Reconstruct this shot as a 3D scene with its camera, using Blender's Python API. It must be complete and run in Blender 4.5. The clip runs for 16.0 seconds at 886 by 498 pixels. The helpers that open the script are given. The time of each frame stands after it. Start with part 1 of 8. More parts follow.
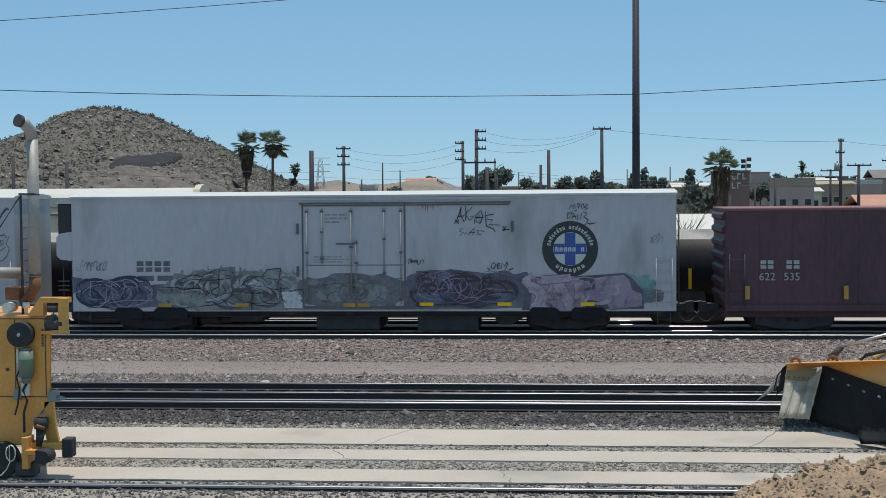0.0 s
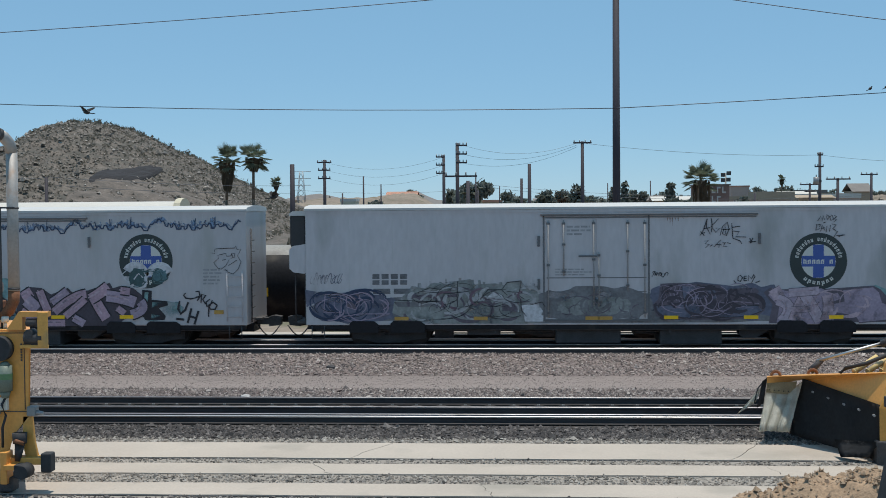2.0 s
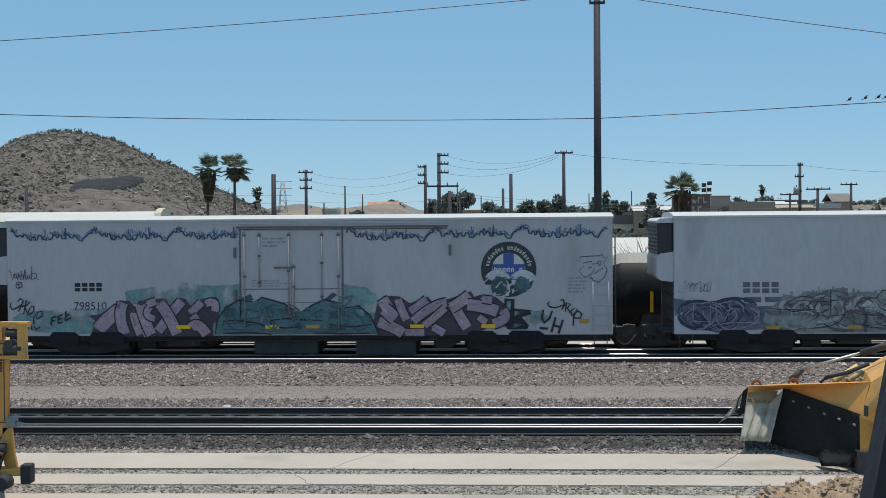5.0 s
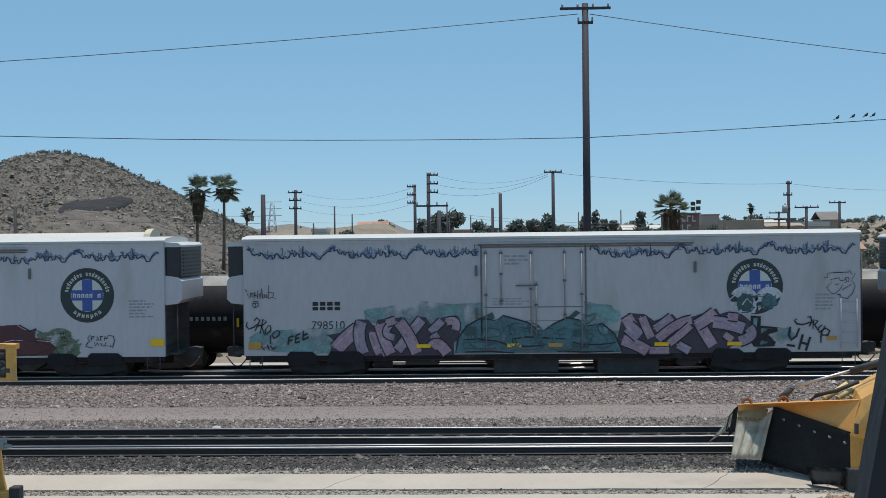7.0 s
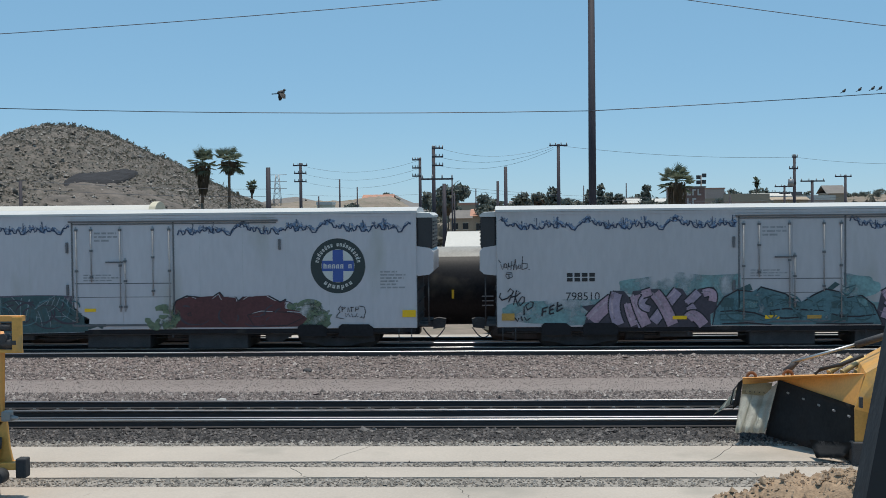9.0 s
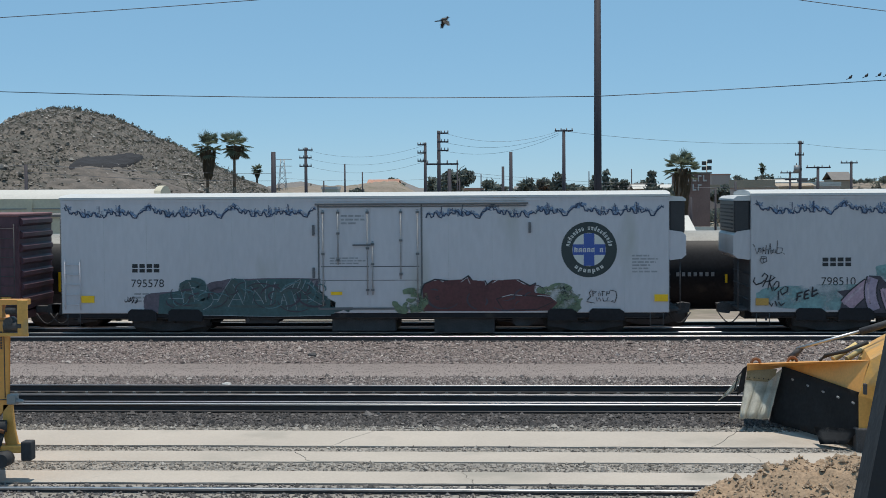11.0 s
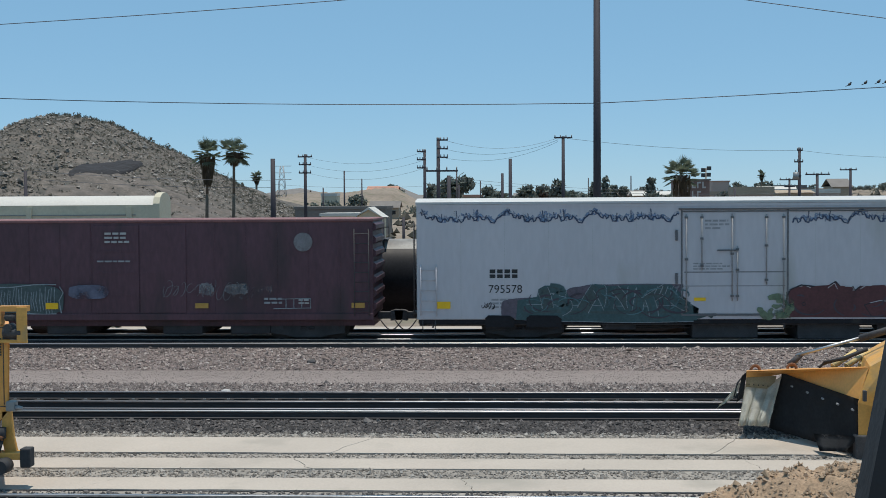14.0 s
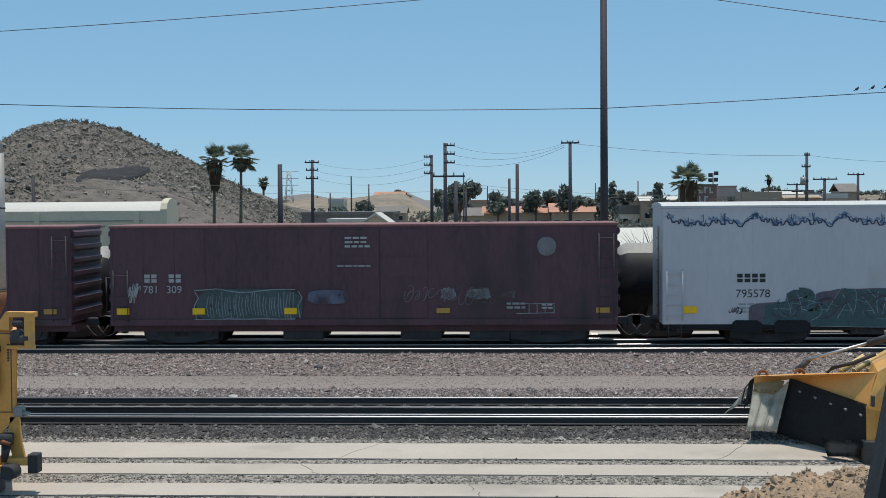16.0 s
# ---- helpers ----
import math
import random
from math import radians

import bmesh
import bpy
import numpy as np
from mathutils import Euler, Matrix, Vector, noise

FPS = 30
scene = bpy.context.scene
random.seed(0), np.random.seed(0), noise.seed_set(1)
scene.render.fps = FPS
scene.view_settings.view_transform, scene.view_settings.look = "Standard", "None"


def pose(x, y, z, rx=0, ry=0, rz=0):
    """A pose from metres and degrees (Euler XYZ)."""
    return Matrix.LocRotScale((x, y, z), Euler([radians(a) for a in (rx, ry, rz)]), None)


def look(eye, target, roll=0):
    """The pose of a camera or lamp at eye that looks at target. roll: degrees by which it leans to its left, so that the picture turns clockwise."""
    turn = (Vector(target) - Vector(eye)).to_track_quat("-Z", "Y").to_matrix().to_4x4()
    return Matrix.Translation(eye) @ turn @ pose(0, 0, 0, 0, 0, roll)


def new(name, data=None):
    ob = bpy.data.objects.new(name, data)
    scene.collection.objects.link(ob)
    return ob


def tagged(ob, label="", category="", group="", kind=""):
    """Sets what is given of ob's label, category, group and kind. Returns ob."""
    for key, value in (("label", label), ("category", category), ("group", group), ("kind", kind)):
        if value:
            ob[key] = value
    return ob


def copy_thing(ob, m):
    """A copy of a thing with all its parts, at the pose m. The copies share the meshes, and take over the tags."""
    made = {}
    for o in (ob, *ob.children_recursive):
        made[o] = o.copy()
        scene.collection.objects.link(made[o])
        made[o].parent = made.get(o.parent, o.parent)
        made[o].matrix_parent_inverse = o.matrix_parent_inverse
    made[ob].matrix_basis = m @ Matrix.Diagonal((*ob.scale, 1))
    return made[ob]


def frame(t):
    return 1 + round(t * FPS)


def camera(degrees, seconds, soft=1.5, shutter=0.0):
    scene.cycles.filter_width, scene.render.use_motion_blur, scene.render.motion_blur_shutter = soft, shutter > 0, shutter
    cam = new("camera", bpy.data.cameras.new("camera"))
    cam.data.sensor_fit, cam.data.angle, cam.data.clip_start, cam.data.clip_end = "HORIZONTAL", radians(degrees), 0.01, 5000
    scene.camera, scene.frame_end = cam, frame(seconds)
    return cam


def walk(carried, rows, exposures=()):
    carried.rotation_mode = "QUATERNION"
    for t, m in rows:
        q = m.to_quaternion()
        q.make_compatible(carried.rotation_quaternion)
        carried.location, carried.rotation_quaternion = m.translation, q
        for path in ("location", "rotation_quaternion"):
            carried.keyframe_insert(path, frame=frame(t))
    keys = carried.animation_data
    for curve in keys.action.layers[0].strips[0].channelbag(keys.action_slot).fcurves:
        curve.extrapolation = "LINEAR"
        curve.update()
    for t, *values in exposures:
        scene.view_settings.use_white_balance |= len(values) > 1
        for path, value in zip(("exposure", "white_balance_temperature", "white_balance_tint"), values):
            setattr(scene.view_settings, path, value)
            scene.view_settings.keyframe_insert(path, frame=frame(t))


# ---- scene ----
import itertools

cam = camera(36.18, 16.0, soft=0.8, shutter=0.2)
EYE_Z = 4.664
AIM = [  # seconds, Euler degrees
    (0, 87.495, 0.450, 4.680),
    (0.5, 87.572, 0.455, 4.479),
    (1, 87.756, 0.550, 4.277),
    (1.5, 87.916, 0.500, 4.082),
    (2, 88.065, 0.451, 3.874),
    (2.5, 88.171, 0.427, 3.675),
    (3, 88.304, 0.467, 3.569),
    (3.5, 88.347, 0.384, 3.429),
    (4, 88.399, 0.398, 3.321),
    (6.5, 89.031, 0.602, 2.733),
    (7, 89.305, 0.682, 2.660),
    (7.5, 89.240, 0.606, 2.595),
    (8, 88.846, 0.572, 2.633),
    (8.5, 88.413, 0.591, 2.808),
    (9, 88.175, 0.593, 2.876),
    (9.5, 87.967, 0.527, 3.008),
    (10, 87.688, 0.386, 3.047),
    (12.5, 87.512, 0.417, 3.134),
    (13, 87.548, 0.423, 3.120),
    (13.5, 87.705, 0.424, 3.118),
    (14, 87.834, 0.372, 3.067),
    (14.5, 87.839, 0.422, 3.043),
    (15, 87.894, 0.391, 3.098),
    (15.5, 88.024, 0.440, 3.191),
    (16, 88.063, 0.447, 3.361),
]
walk(cam, [(t, pose(0, 0, EYE_Z, rx, ry, rz)) for t, rx, ry, rz in AIM], exposures=[(0, 0.03, 6520, 10), (16, 0.03, 6520, 10)])

# ---- world, sun ----
SUN = Vector((0.06, 0.03, 1.0)).normalized()
world = bpy.data.worlds.new("sky")
scene.world = world
world.use_nodes = True
wn = world.node_tree.nodes
sky = wn.new("ShaderNodeTexSky")
sky.sky_type, sky.sun_disc = "NISHITA", False
sky.sun_elevation, sky.sun_rotation = math.asin(SUN.z), math.atan2(SUN.x, SUN.y)
sky.altitude, sky.air_density, sky.dust_density, sky.ozone_density = 700, 0.70, 0.0, 4.0
haze_mix = wn.new("ShaderNodeMix")  # a thin even veil evens out the clear sky
haze_mix.data_type = "RGBA"
haze_mix.inputs["Factor"].default_value = 0.65
haze_mix.inputs["B"].default_value = (1.90, 4.05, 5.85, 1)
world.node_tree.links.new(sky.outputs["Color"], haze_mix.inputs["A"])
world.node_tree.links.new(haze_mix.outputs["Result"], wn["Background"].inputs["Color"])
wn["Background"].inputs["Strength"].default_value = 0.115
sun = new("sun", bpy.data.lights.new("sun", "SUN"))
sun.data.energy, sun.data.angle, sun.data.color = 3.9, radians(0.53), (1.0, 0.93, 0.82)
sun.matrix_world = look(SUN * 60, (0, 0, 0))

# ---- materials ----
def mat(name, base, rough=0.6, metal=0.0, var=0.18, scale=2.0, fine=40.0, bump=0.15, stain=None, amount=0.0, stretch=(1, 1, 1), coat=0.0):
    """A noisy surface: broad variation, fine grain, an optional stain colour, bump."""
    m = bpy.data.materials.new(name)
    m.use_nodes = True
    n, l = m.node_tree.nodes, m.node_tree.links
    b = n["Principled BSDF"]
    b.inputs["Roughness"].default_value, b.inputs["Metallic"].default_value = rough, metal
    b.inputs["Coat Weight"].default_value = coat
    co = n.new("ShaderNodeTexCoord")
    mp = n.new("ShaderNodeMapping")
    mp.inputs["Scale"].default_value = stretch
    l.new(co.outputs["Object"], mp.inputs["Vector"])
    big, small = n.new("ShaderNodeTexNoise"), n.new("ShaderNodeTexNoise")
    big.inputs["Scale"].default_value, small.inputs["Scale"].default_value = scale, fine
    big.inputs["Detail"].default_value, small.inputs["Detail"].default_value = 5, 3
    l.new(mp.outputs["Vector"], big.inputs["Vector"])
    l.new(mp.outputs["Vector"], small.inputs["Vector"])
    add = n.new("ShaderNodeMath")
    add.operation = "MULTIPLY_ADD"
    add.inputs[1].default_value = 0.5
    l.new(small.outputs["Fac"], add.inputs[0])
    half = n.new("ShaderNodeMath")
    half.operation = "MULTIPLY"
    half.inputs[1].default_value = 0.5
    l.new(big.outputs["Fac"], half.inputs[0])
    l.new(half.outputs[0], add.inputs[2])
    ramp = n.new("ShaderNodeValToRGB")
    ramp.color_ramp.elements[0].position, ramp.color_ramp.elements[1].position = 0.32, 0.68
    lo, hi = [max(0, c * (1 - var)) for c in base], [min(1, c * (1 + var)) for c in base]
    ramp.color_ramp.elements[0].color, ramp.color_ramp.elements[1].color = (*lo, 1), (*hi, 1)
    l.new(add.outputs[0], ramp.inputs["Fac"])
    col = ramp.outputs["Color"]
    if stain:
        sn = n.new("ShaderNodeTexNoise")
        sn.inputs["Scale"].default_value, sn.inputs["Detail"].default_value = scale * 0.7 + 0.3, 8
        sm = n.new("ShaderNodeMapping")
        sm.inputs["Location"].default_value = (7.3, 2.1, 4.7)
        sm.inputs["Scale"].default_value = stretch
        l.new(co.outputs["Object"], sm.inputs["Vector"])
        l.new(sm.outputs["Vector"], sn.inputs["Vector"])
        sr = n.new("ShaderNodeMapRange")
        sr.inputs["From Min"].default_value, sr.inputs["From Max"].default_value = 0.66 - 0.3 * amount, 0.8 - 0.2 * amount
        l.new(sn.outputs["Fac"], sr.inputs["Value"])
        mx = n.new("ShaderNodeMix")
        mx.data_type = "RGBA"
        l.new(sr.outputs["Result"], mx.inputs["Factor"])
        l.new(col, mx.inputs["A"])
        mx.inputs["B"].default_value = (*stain, 1)
        col = mx.outputs["Result"]
    l.new(col, b.inputs["Base Color"])
    if bump:
        bp = n.new("ShaderNodeBump")
        bp.inputs["Strength"].default_value, bp.inputs["Distance"].default_value = bump, 0.02
        l.new(small.outputs["Fac"], bp.inputs["Height"])
        l.new(bp.outputs["Normal"], b.inputs["Normal"])
    return m


def spray(name, base, cover=0.9, scale=2.5, rough=0.5):
    """Sprayed paint that lets the wall through where it is thin."""
    m = mat(name, base, rough, 0, 0.3, 1.5, 14, 0.0)
    n, l = m.node_tree.nodes, m.node_tree.links
    co, no = n.new("ShaderNodeTexCoord"), n.new("ShaderNodeTexNoise")
    no.inputs["Scale"].default_value, no.inputs["Detail"].default_value = scale, 6
    l.new(co.outputs["Object"], no.inputs["Vector"])
    mr = n.new("ShaderNodeMapRange")
    mr.inputs["From Min"].default_value, mr.inputs["From Max"].default_value = 0.75 - cover * 0.6, 1.0 - cover * 0.6
    l.new(no.outputs["Fac"], mr.inputs["Value"])
    l.new(mr.outputs["Result"], n["Principled BSDF"].inputs["Alpha"])
    return m


def leaf_mat(name, cols):
    """Leaves that let part of the light through."""
    m = stones_mat(name, cols, 0.7)
    n, l = m.node_tree.nodes, m.node_tree.links
    tr, mx = n.new("ShaderNodeBsdfTranslucent"), n.new("ShaderNodeMixShader")
    ramp = next(k for k in n if k.type == "VALTORGB")
    l.new(ramp.outputs["Color"], tr.inputs["Color"])
    mx.inputs["Fac"].default_value = 0.5
    l.new(n["Principled BSDF"].outputs["BSDF"], mx.inputs[1])
    l.new(tr.outputs["BSDF"], mx.inputs[2])
    l.new(mx.outputs["Shader"], n["Material Output"].inputs["Surface"])
    return m


def stones_mat(name, cols, rough=0.85):
    """Loose stones, each with a shade of its own."""
    m = bpy.data.materials.new(name)
    m.use_nodes = True
    n, l = m.node_tree.nodes, m.node_tree.links
    b = n["Principled BSDF"]
    b.inputs["Roughness"].default_value = rough
    g, r = n.new("ShaderNodeNewGeometry"), n.new("ShaderNodeValToRGB")
    r.color_ramp.elements.remove(r.color_ramp.elements[1])
    for i, c in enumerate(cols):
        e = r.color_ramp.elements[0] if i == 0 else r.color_ramp.elements.new(i / (len(cols) - 1))
        e.color = (*c, 1)
    l.new(g.outputs["Random Per Island"], r.inputs["Fac"])
    l.new(r.outputs["Color"], b.inputs["Base Color"])
    return m


WHITE = mat("white_wagon_paint", (0.53, 0.51, 0.53), 0.42, 0, 0.07, 0.6, 9, 0.03, (0.40, 0.39, 0.36), 0.25, (1, 1, 0.25))
WHITE_DULL = mat("dusty_white_wagon_paint", (0.475, 0.455, 0.465), 0.45, 0, 0.08, 0.6, 9, 0.03, (0.37, 0.36, 0.34), 0.3, (1, 1, 0.25))
WHITE_OLD = mat("grimy_white_wagon_paint", (0.50, 0.48, 0.495), 0.5, 0, 0.1, 0.6, 9, 0.03, (0.30, 0.30, 0.29), 0.4, (1, 1, 0.3))
ROOF = mat("white_roof", (0.52, 0.52, 0.51), 0.55, 0, 0.08, 1, 20, 0.05)
SEAM_PALE = mat("weld_seam_paint", (0.47, 0.47, 0.465), 0.5)
BAR = mat("worn_bar_paint", (0.30, 0.295, 0.29), 0.6, 0, 0.25, 3, 20, 0.05)
SEAM = mat("grey_seam", (0.13, 0.13, 0.135), 0.6)
MAROON = mat("mineral_red_paint", (0.092, 0.040, 0.052), 0.55, 0, 0.3, 0.7, 10, 0.05, (0.045, 0.028, 0.03), 0.5, (1, 1, 0.3))
MAROON_ROOF = mat("dusty_red_roof", (0.21, 0.10, 0.10), 0.7, 0, 0.25, 1, 12, 0.05)
DARK = mat("grimy_black_steel", (0.058, 0.056, 0.058), 0.75, 0, 0.4, 3, 30, 0.2)
BLACK = mat("black_paint", (0.025, 0.025, 0.028), 0.45, 0, 0.3, 2, 20, 0.05)
TANK = mat("black_tank_paint", (0.020, 0.020, 0.023), 0.5, 0, 0.3, 0.8, 12, 0.03, (0.08, 0.07, 0.06), 0.3)
TANK.node_tree.nodes["Principled BSDF"].inputs["Specular IOR Level"].default_value = 0.15
# pale tank top: dust, with the overhead sun's brightness added into the colour
TANK_TOP = mat("sunlit_dusty_tank_top", (0.27, 0.26, 0.24), 0.6, 0, 0.2, 0.8, 12, 0.03, (0.16, 0.15, 0.14), 0.4)
WHEEL = mat("rusty_wheel_steel", (0.05, 0.04, 0.035), 0.55, 0.5, 0.3, 5, 30, 0.1)
TREAD = mat("polished_steel", (0.45, 0.45, 0.46), 0.34, 1.0, 0.1, 8, 60, 0.02, None, 0, (0.1, 1, 1))
TREAD_DULL = mat("dull_rail_head", (0.21, 0.21, 0.225), 0.42, 1.0, 0.2, 8, 60, 0.02, (0.10, 0.09, 0.09), 0.4, (0.1, 1, 1))
RAIL = mat("dark_rail_steel", (0.052, 0.048, 0.050), 0.7, 0.3, 0.3, 4, 40, 0.1, None, 0, (0.2, 1, 1))
YELLOW = mat("reflective_yellow", (0.95, 0.55, 0.01), 0.4, 0, 0.08, 3, 40, 0.0)
YELLOW_OLD = mat("faded_reflective_yellow", (0.50, 0.28, 0.06), 0.5, 0, 0.2, 3, 40, 0.0)
BLUE = mat("logo_blue", (0.045, 0.095, 0.33), 0.45, 0, 0.1, 2, 20, 0.0)
LOGO_BLACK = mat("logo_dark_green", (0.028, 0.040, 0.040), 0.5, 0, 0.15, 2, 20, 0.0)
LOGO_WHITE = mat("logo_cream", (0.60, 0.60, 0.56), 0.45, 0, 0.06, 2, 20, 0.0)
INK = mat("stencil_black", (0.02, 0.02, 0.022), 0.55, 0, 0.3, 5, 40, 0.0)
INK_WORN = mat("half_worn_stencil_black", (0.13, 0.13, 0.14), 0.55, 0, 0.5, 6, 30, 0.0)
INK_FADED = mat("worn_stencil_grey", (0.30, 0.30, 0.31), 0.55, 0, 0.25, 5, 40, 0.0)
CHALK_WORN = mat("worn_white_paint", (0.21, 0.20, 0.205), 0.6, 0, 0.25, 4, 30, 0.0, (0.13, 0.11, 0.115), 0.4)
CHALK = mat("white_stencil", (0.42, 0.41, 0.40), 0.55, 0, 0.15, 5, 40, 0.0)
CONCRETE = mat("pale_concrete", (0.41, 0.36, 0.31), 0.85, 0, 0.12, 0.5, 25, 0.15, (0.31, 0.28, 0.24), 0.35)
WOOD = mat("creosoted_pole_wood", (0.038, 0.034, 0.045), 0.75, 0, 0.35, 2, 30, 0.2, None, 0, (4, 4, 0.3))
TIE = mat("weathered_tie_wood", (0.05, 0.046, 0.044), 0.85, 0, 0.3, 3, 30, 0.3)
WIRE = mat("wire_aluminium", (0.10, 0.11, 0.13), 0.5, 0.4)
B_PINK = mat("pink_grey_ballast", (0.175, 0.142, 0.133), 0.95, 0, 0.45, 1.2, 16, 0.8, (0.17, 0.14, 0.13), 0.3)
B_ROAD = mat("packed_fine_gravel", (0.225, 0.19, 0.178), 0.95, 0, 0.16, 0.5, 30, 0.4, (0.185, 0.158, 0.148), 0.4, (0.15, 1, 1))
B_DARK = mat("dark_ballast", (0.06, 0.053, 0.052), 0.95, 0, 0.6, 2, 16, 0.9, (0.06, 0.055, 0.055), 0.4)
B_LIGHT = mat("pale_gravel", (0.26, 0.235, 0.208), 0.95, 0, 0.35, 2, 22, 0.7, (0.18, 0.16, 0.14), 0.3)
DESERT = mat("desert_ground", (0.225, 0.182, 0.143), 0.95, 0, 0.3, 0.05, 1.5, 0.3, (0.13, 0.12, 0.075), 0.5)
DIRT = mat("brown_excavated_soil", (0.30, 0.21, 0.138), 0.95, 0, 0.35, 2.5, 22, 0.9)
MACHINE = mat("machine_yellow_paint", (0.70, 0.325, 0.075), 0.42, 0, 0.12, 1.5, 20, 0.03, (0.42, 0.22, 0.06), 0.3)
MACHINE_OLD = mat("dusty_machine_yellow", (0.60, 0.31, 0.07), 0.5, 0, 0.15, 2, 20, 0.05, (0.33, 0.24, 0.12), 0.4)
RUBBER = mat("black_rubber", (0.028, 0.030, 0.034), 0.8, 0, 0.3, 2, 15, 0.1, (0.028, 0.028, 0.03), 0.3)
CANVAS = mat("dirty_canvas", (0.68, 0.66, 0.58), 0.9, 0, 0.15, 3, 40, 0.2, (0.36, 0.35, 0.29), 0.4)
CHROME = mat("bright_cylinder_rod", (0.5, 0.5, 0.5), 0.45, 1.0, 0.05)
GREYPAINT = mat("grey_paint", (0.22, 0.23, 0.23), 0.5)
EXHAUST = mat("dusty_exhaust_steel", (0.33, 0.32, 0.31), 0.6, 0.3, 0.15, 2, 20, 0.05, (0.30, 0.17, 0.09), 0.2)
RUST = mat("rusty_steel", (0.20, 0.085, 0.04), 0.75, 0.2, 0.35, 5, 30, 0.2)
GREEN_TANK = mat("grey_green_cylinder", (0.14, 0.18, 0.15), 0.5)


# ---- mesh helpers ----
def box(bm, x0, x1, y0, y1, z0, z1, bevel=0.0):
    vs = [bm.verts.new((x, y, z)) for x in (x0, x1) for y in (y0, y1) for z in (z0, z1)]
    fs = [bm.faces.new([vs[i] for i in f]) for f in ((0, 1, 3, 2), (4, 6, 7, 5), (0, 4, 5, 1), (2, 3, 7, 6), (0, 2, 6, 4), (1, 5, 7, 3))]
    if bevel:
        bmesh.ops.bevel(bm, geom=list({e for f in fs for e in f.edges}), offset=bevel, segments=2, affect="EDGES", profile=0.5)
    return bm


def tube(bm, p0, p1, r0, r1=None, seg=10, caps=True):
    p0, p1 = Vector(p0), Vector(p1)
    r1 = r0 if r1 is None else r1
    q = (p1 - p0).to_track_quat("Z", "Y")
    rings = []
    for p, r in ((p0, r0), (p1, r1)):
        rings.append([bm.verts.new(p + q @ Vector((r * math.cos(2 * math.pi * i / seg), r * math.sin(2 * math.pi * i / seg), 0))) for i in range(seg)])
    for i in range(seg):
        j = (i + 1) % seg
        bm.faces.new((rings[0][i], rings[0][j], rings[1][j], rings[1][i])).smooth = True
    if caps:
        bm.faces.new(rings[0][::-1])
        bm.faces.new(rings[1])
    return bm


def pipe(bm, pts, r, seg=8):
    """A round bar along several points."""
    pts = [Vector(p) for p in pts]
    rings = []
    for i, p in enumerate(pts):
        d = pts[min(i + 1, len(pts) - 1)] - pts[max(i - 1, 0)]
        q = d.to_track_quat("Z", "Y")
        rings.append([bm.verts.new(p + q @ Vector((r * math.cos(2 * math.pi * k / seg), r * math.sin(2 * math.pi * k / seg), 0))) for k in range(seg)])
    for a, b in zip(rings, rings[1:]):
        s = min(range(seg), key=lambda k: (b[k].co - a[0].co).length)
        for k in range(seg):
            bm.faces.new((a[k], a[(k + 1) % seg], b[(k + 1 + s) % seg], b[(k + s) % seg])).smooth = True
    bm.faces.new(rings[0][::-1])
    bm.faces.new(rings[-1])
    return bm


def prism(bm, prof, y0, y1):
    """A profile of (x, z) corners drawn out from y0 to y1."""
    a = [bm.verts.new((x, y0, z)) for x, z in prof]
    b = [bm.verts.new((x, y1, z)) for x, z in prof]
    bm.faces.new(a)
    bm.faces.new(b[::-1])
    for i in range(len(prof)):
        j = (i + 1) % len(prof)
        bm.faces.new((a[j], a[i], b[i], b[j]))
    return bm


def flat(bm, prof, y):
    """A thin coat of paint on a wall at y: (x, z) corners."""
    bm.faces.new([bm.verts.new((x, y, z)) for x, z in prof])
    return bm


def ribbon(bm, pts, w, y, taper=False):
    """A painted stroke on a wall at y."""
    n = len(pts)
    up, dn = [], []
    for i, (x, z) in enumerate(pts):
        ax, az = pts[max(0, i - 1)]
        bx, bz = pts[min(n - 1, i + 1)]
        d = math.hypot(bx - ax, bz - az) or 1
        ww = w * 0.5 * ((0.45 + 0.55 * math.sin(math.pi * (i + 0.5) / n)) if taper else 1)
        ox, oz = -(bz - az) / d * ww, (bx - ax) / d * ww
        up.append(bm.verts.new((x + ox, y, z + oz)))
        dn.append(bm.verts.new((x - ox, y, z - oz)))
    for i in range(n - 1):
        bm.faces.new((dn[i], dn[i + 1], up[i + 1], up[i]))
    return bm


def disc(bm, x, z, r0, r1, y, a0=0.0, a1=360.0, seg=40):
    """A flat ring or sector painted on a wall."""
    full = a1 - a0 >= 360
    n = seg if full else seg + 1
    ang = [radians(a0 + (a1 - a0) * i / seg) for i in range(n)]
    out = [bm.verts.new((x + r1 * math.cos(a), y, z + r1 * math.sin(a))) for a in ang]
    if r0 <= 0:
        if full:
            bm.faces.new(out)
        else:
            bm.faces.new(out + [bm.verts.new((x, y, z))])
        return bm
    inn = [bm.verts.new((x + r0 * math.cos(a), y, z + r0 * math.sin(a))) for a in ang]
    for i in range(n if full else n - 1):
        j = (i + 1) % n
        bm.faces.new((inn[i], out[i], out[j], inn[j]))
    return bm


def mesh(name, bm, material):
    me = bpy.data.meshes.new(name)
    bm.normal_update()
    bm.to_mesh(me)
    bm.free()
    for m in material if isinstance(material, (list, tuple)) else [material]:
        me.materials.append(m)
    return me


def part(name, bm, material, parent, label=""):
    ob = new(name, mesh(name, bm, material))
    ob.parent = parent
    if label:
        ob["label"] = label
    return ob


def thing(name, label, category, at=(0, 0, 0), group="", kind=""):
    ob = new(name)
    ob.empty_display_size = 0.2
    ob.location = at
    return tagged(ob, label, category, group, kind)


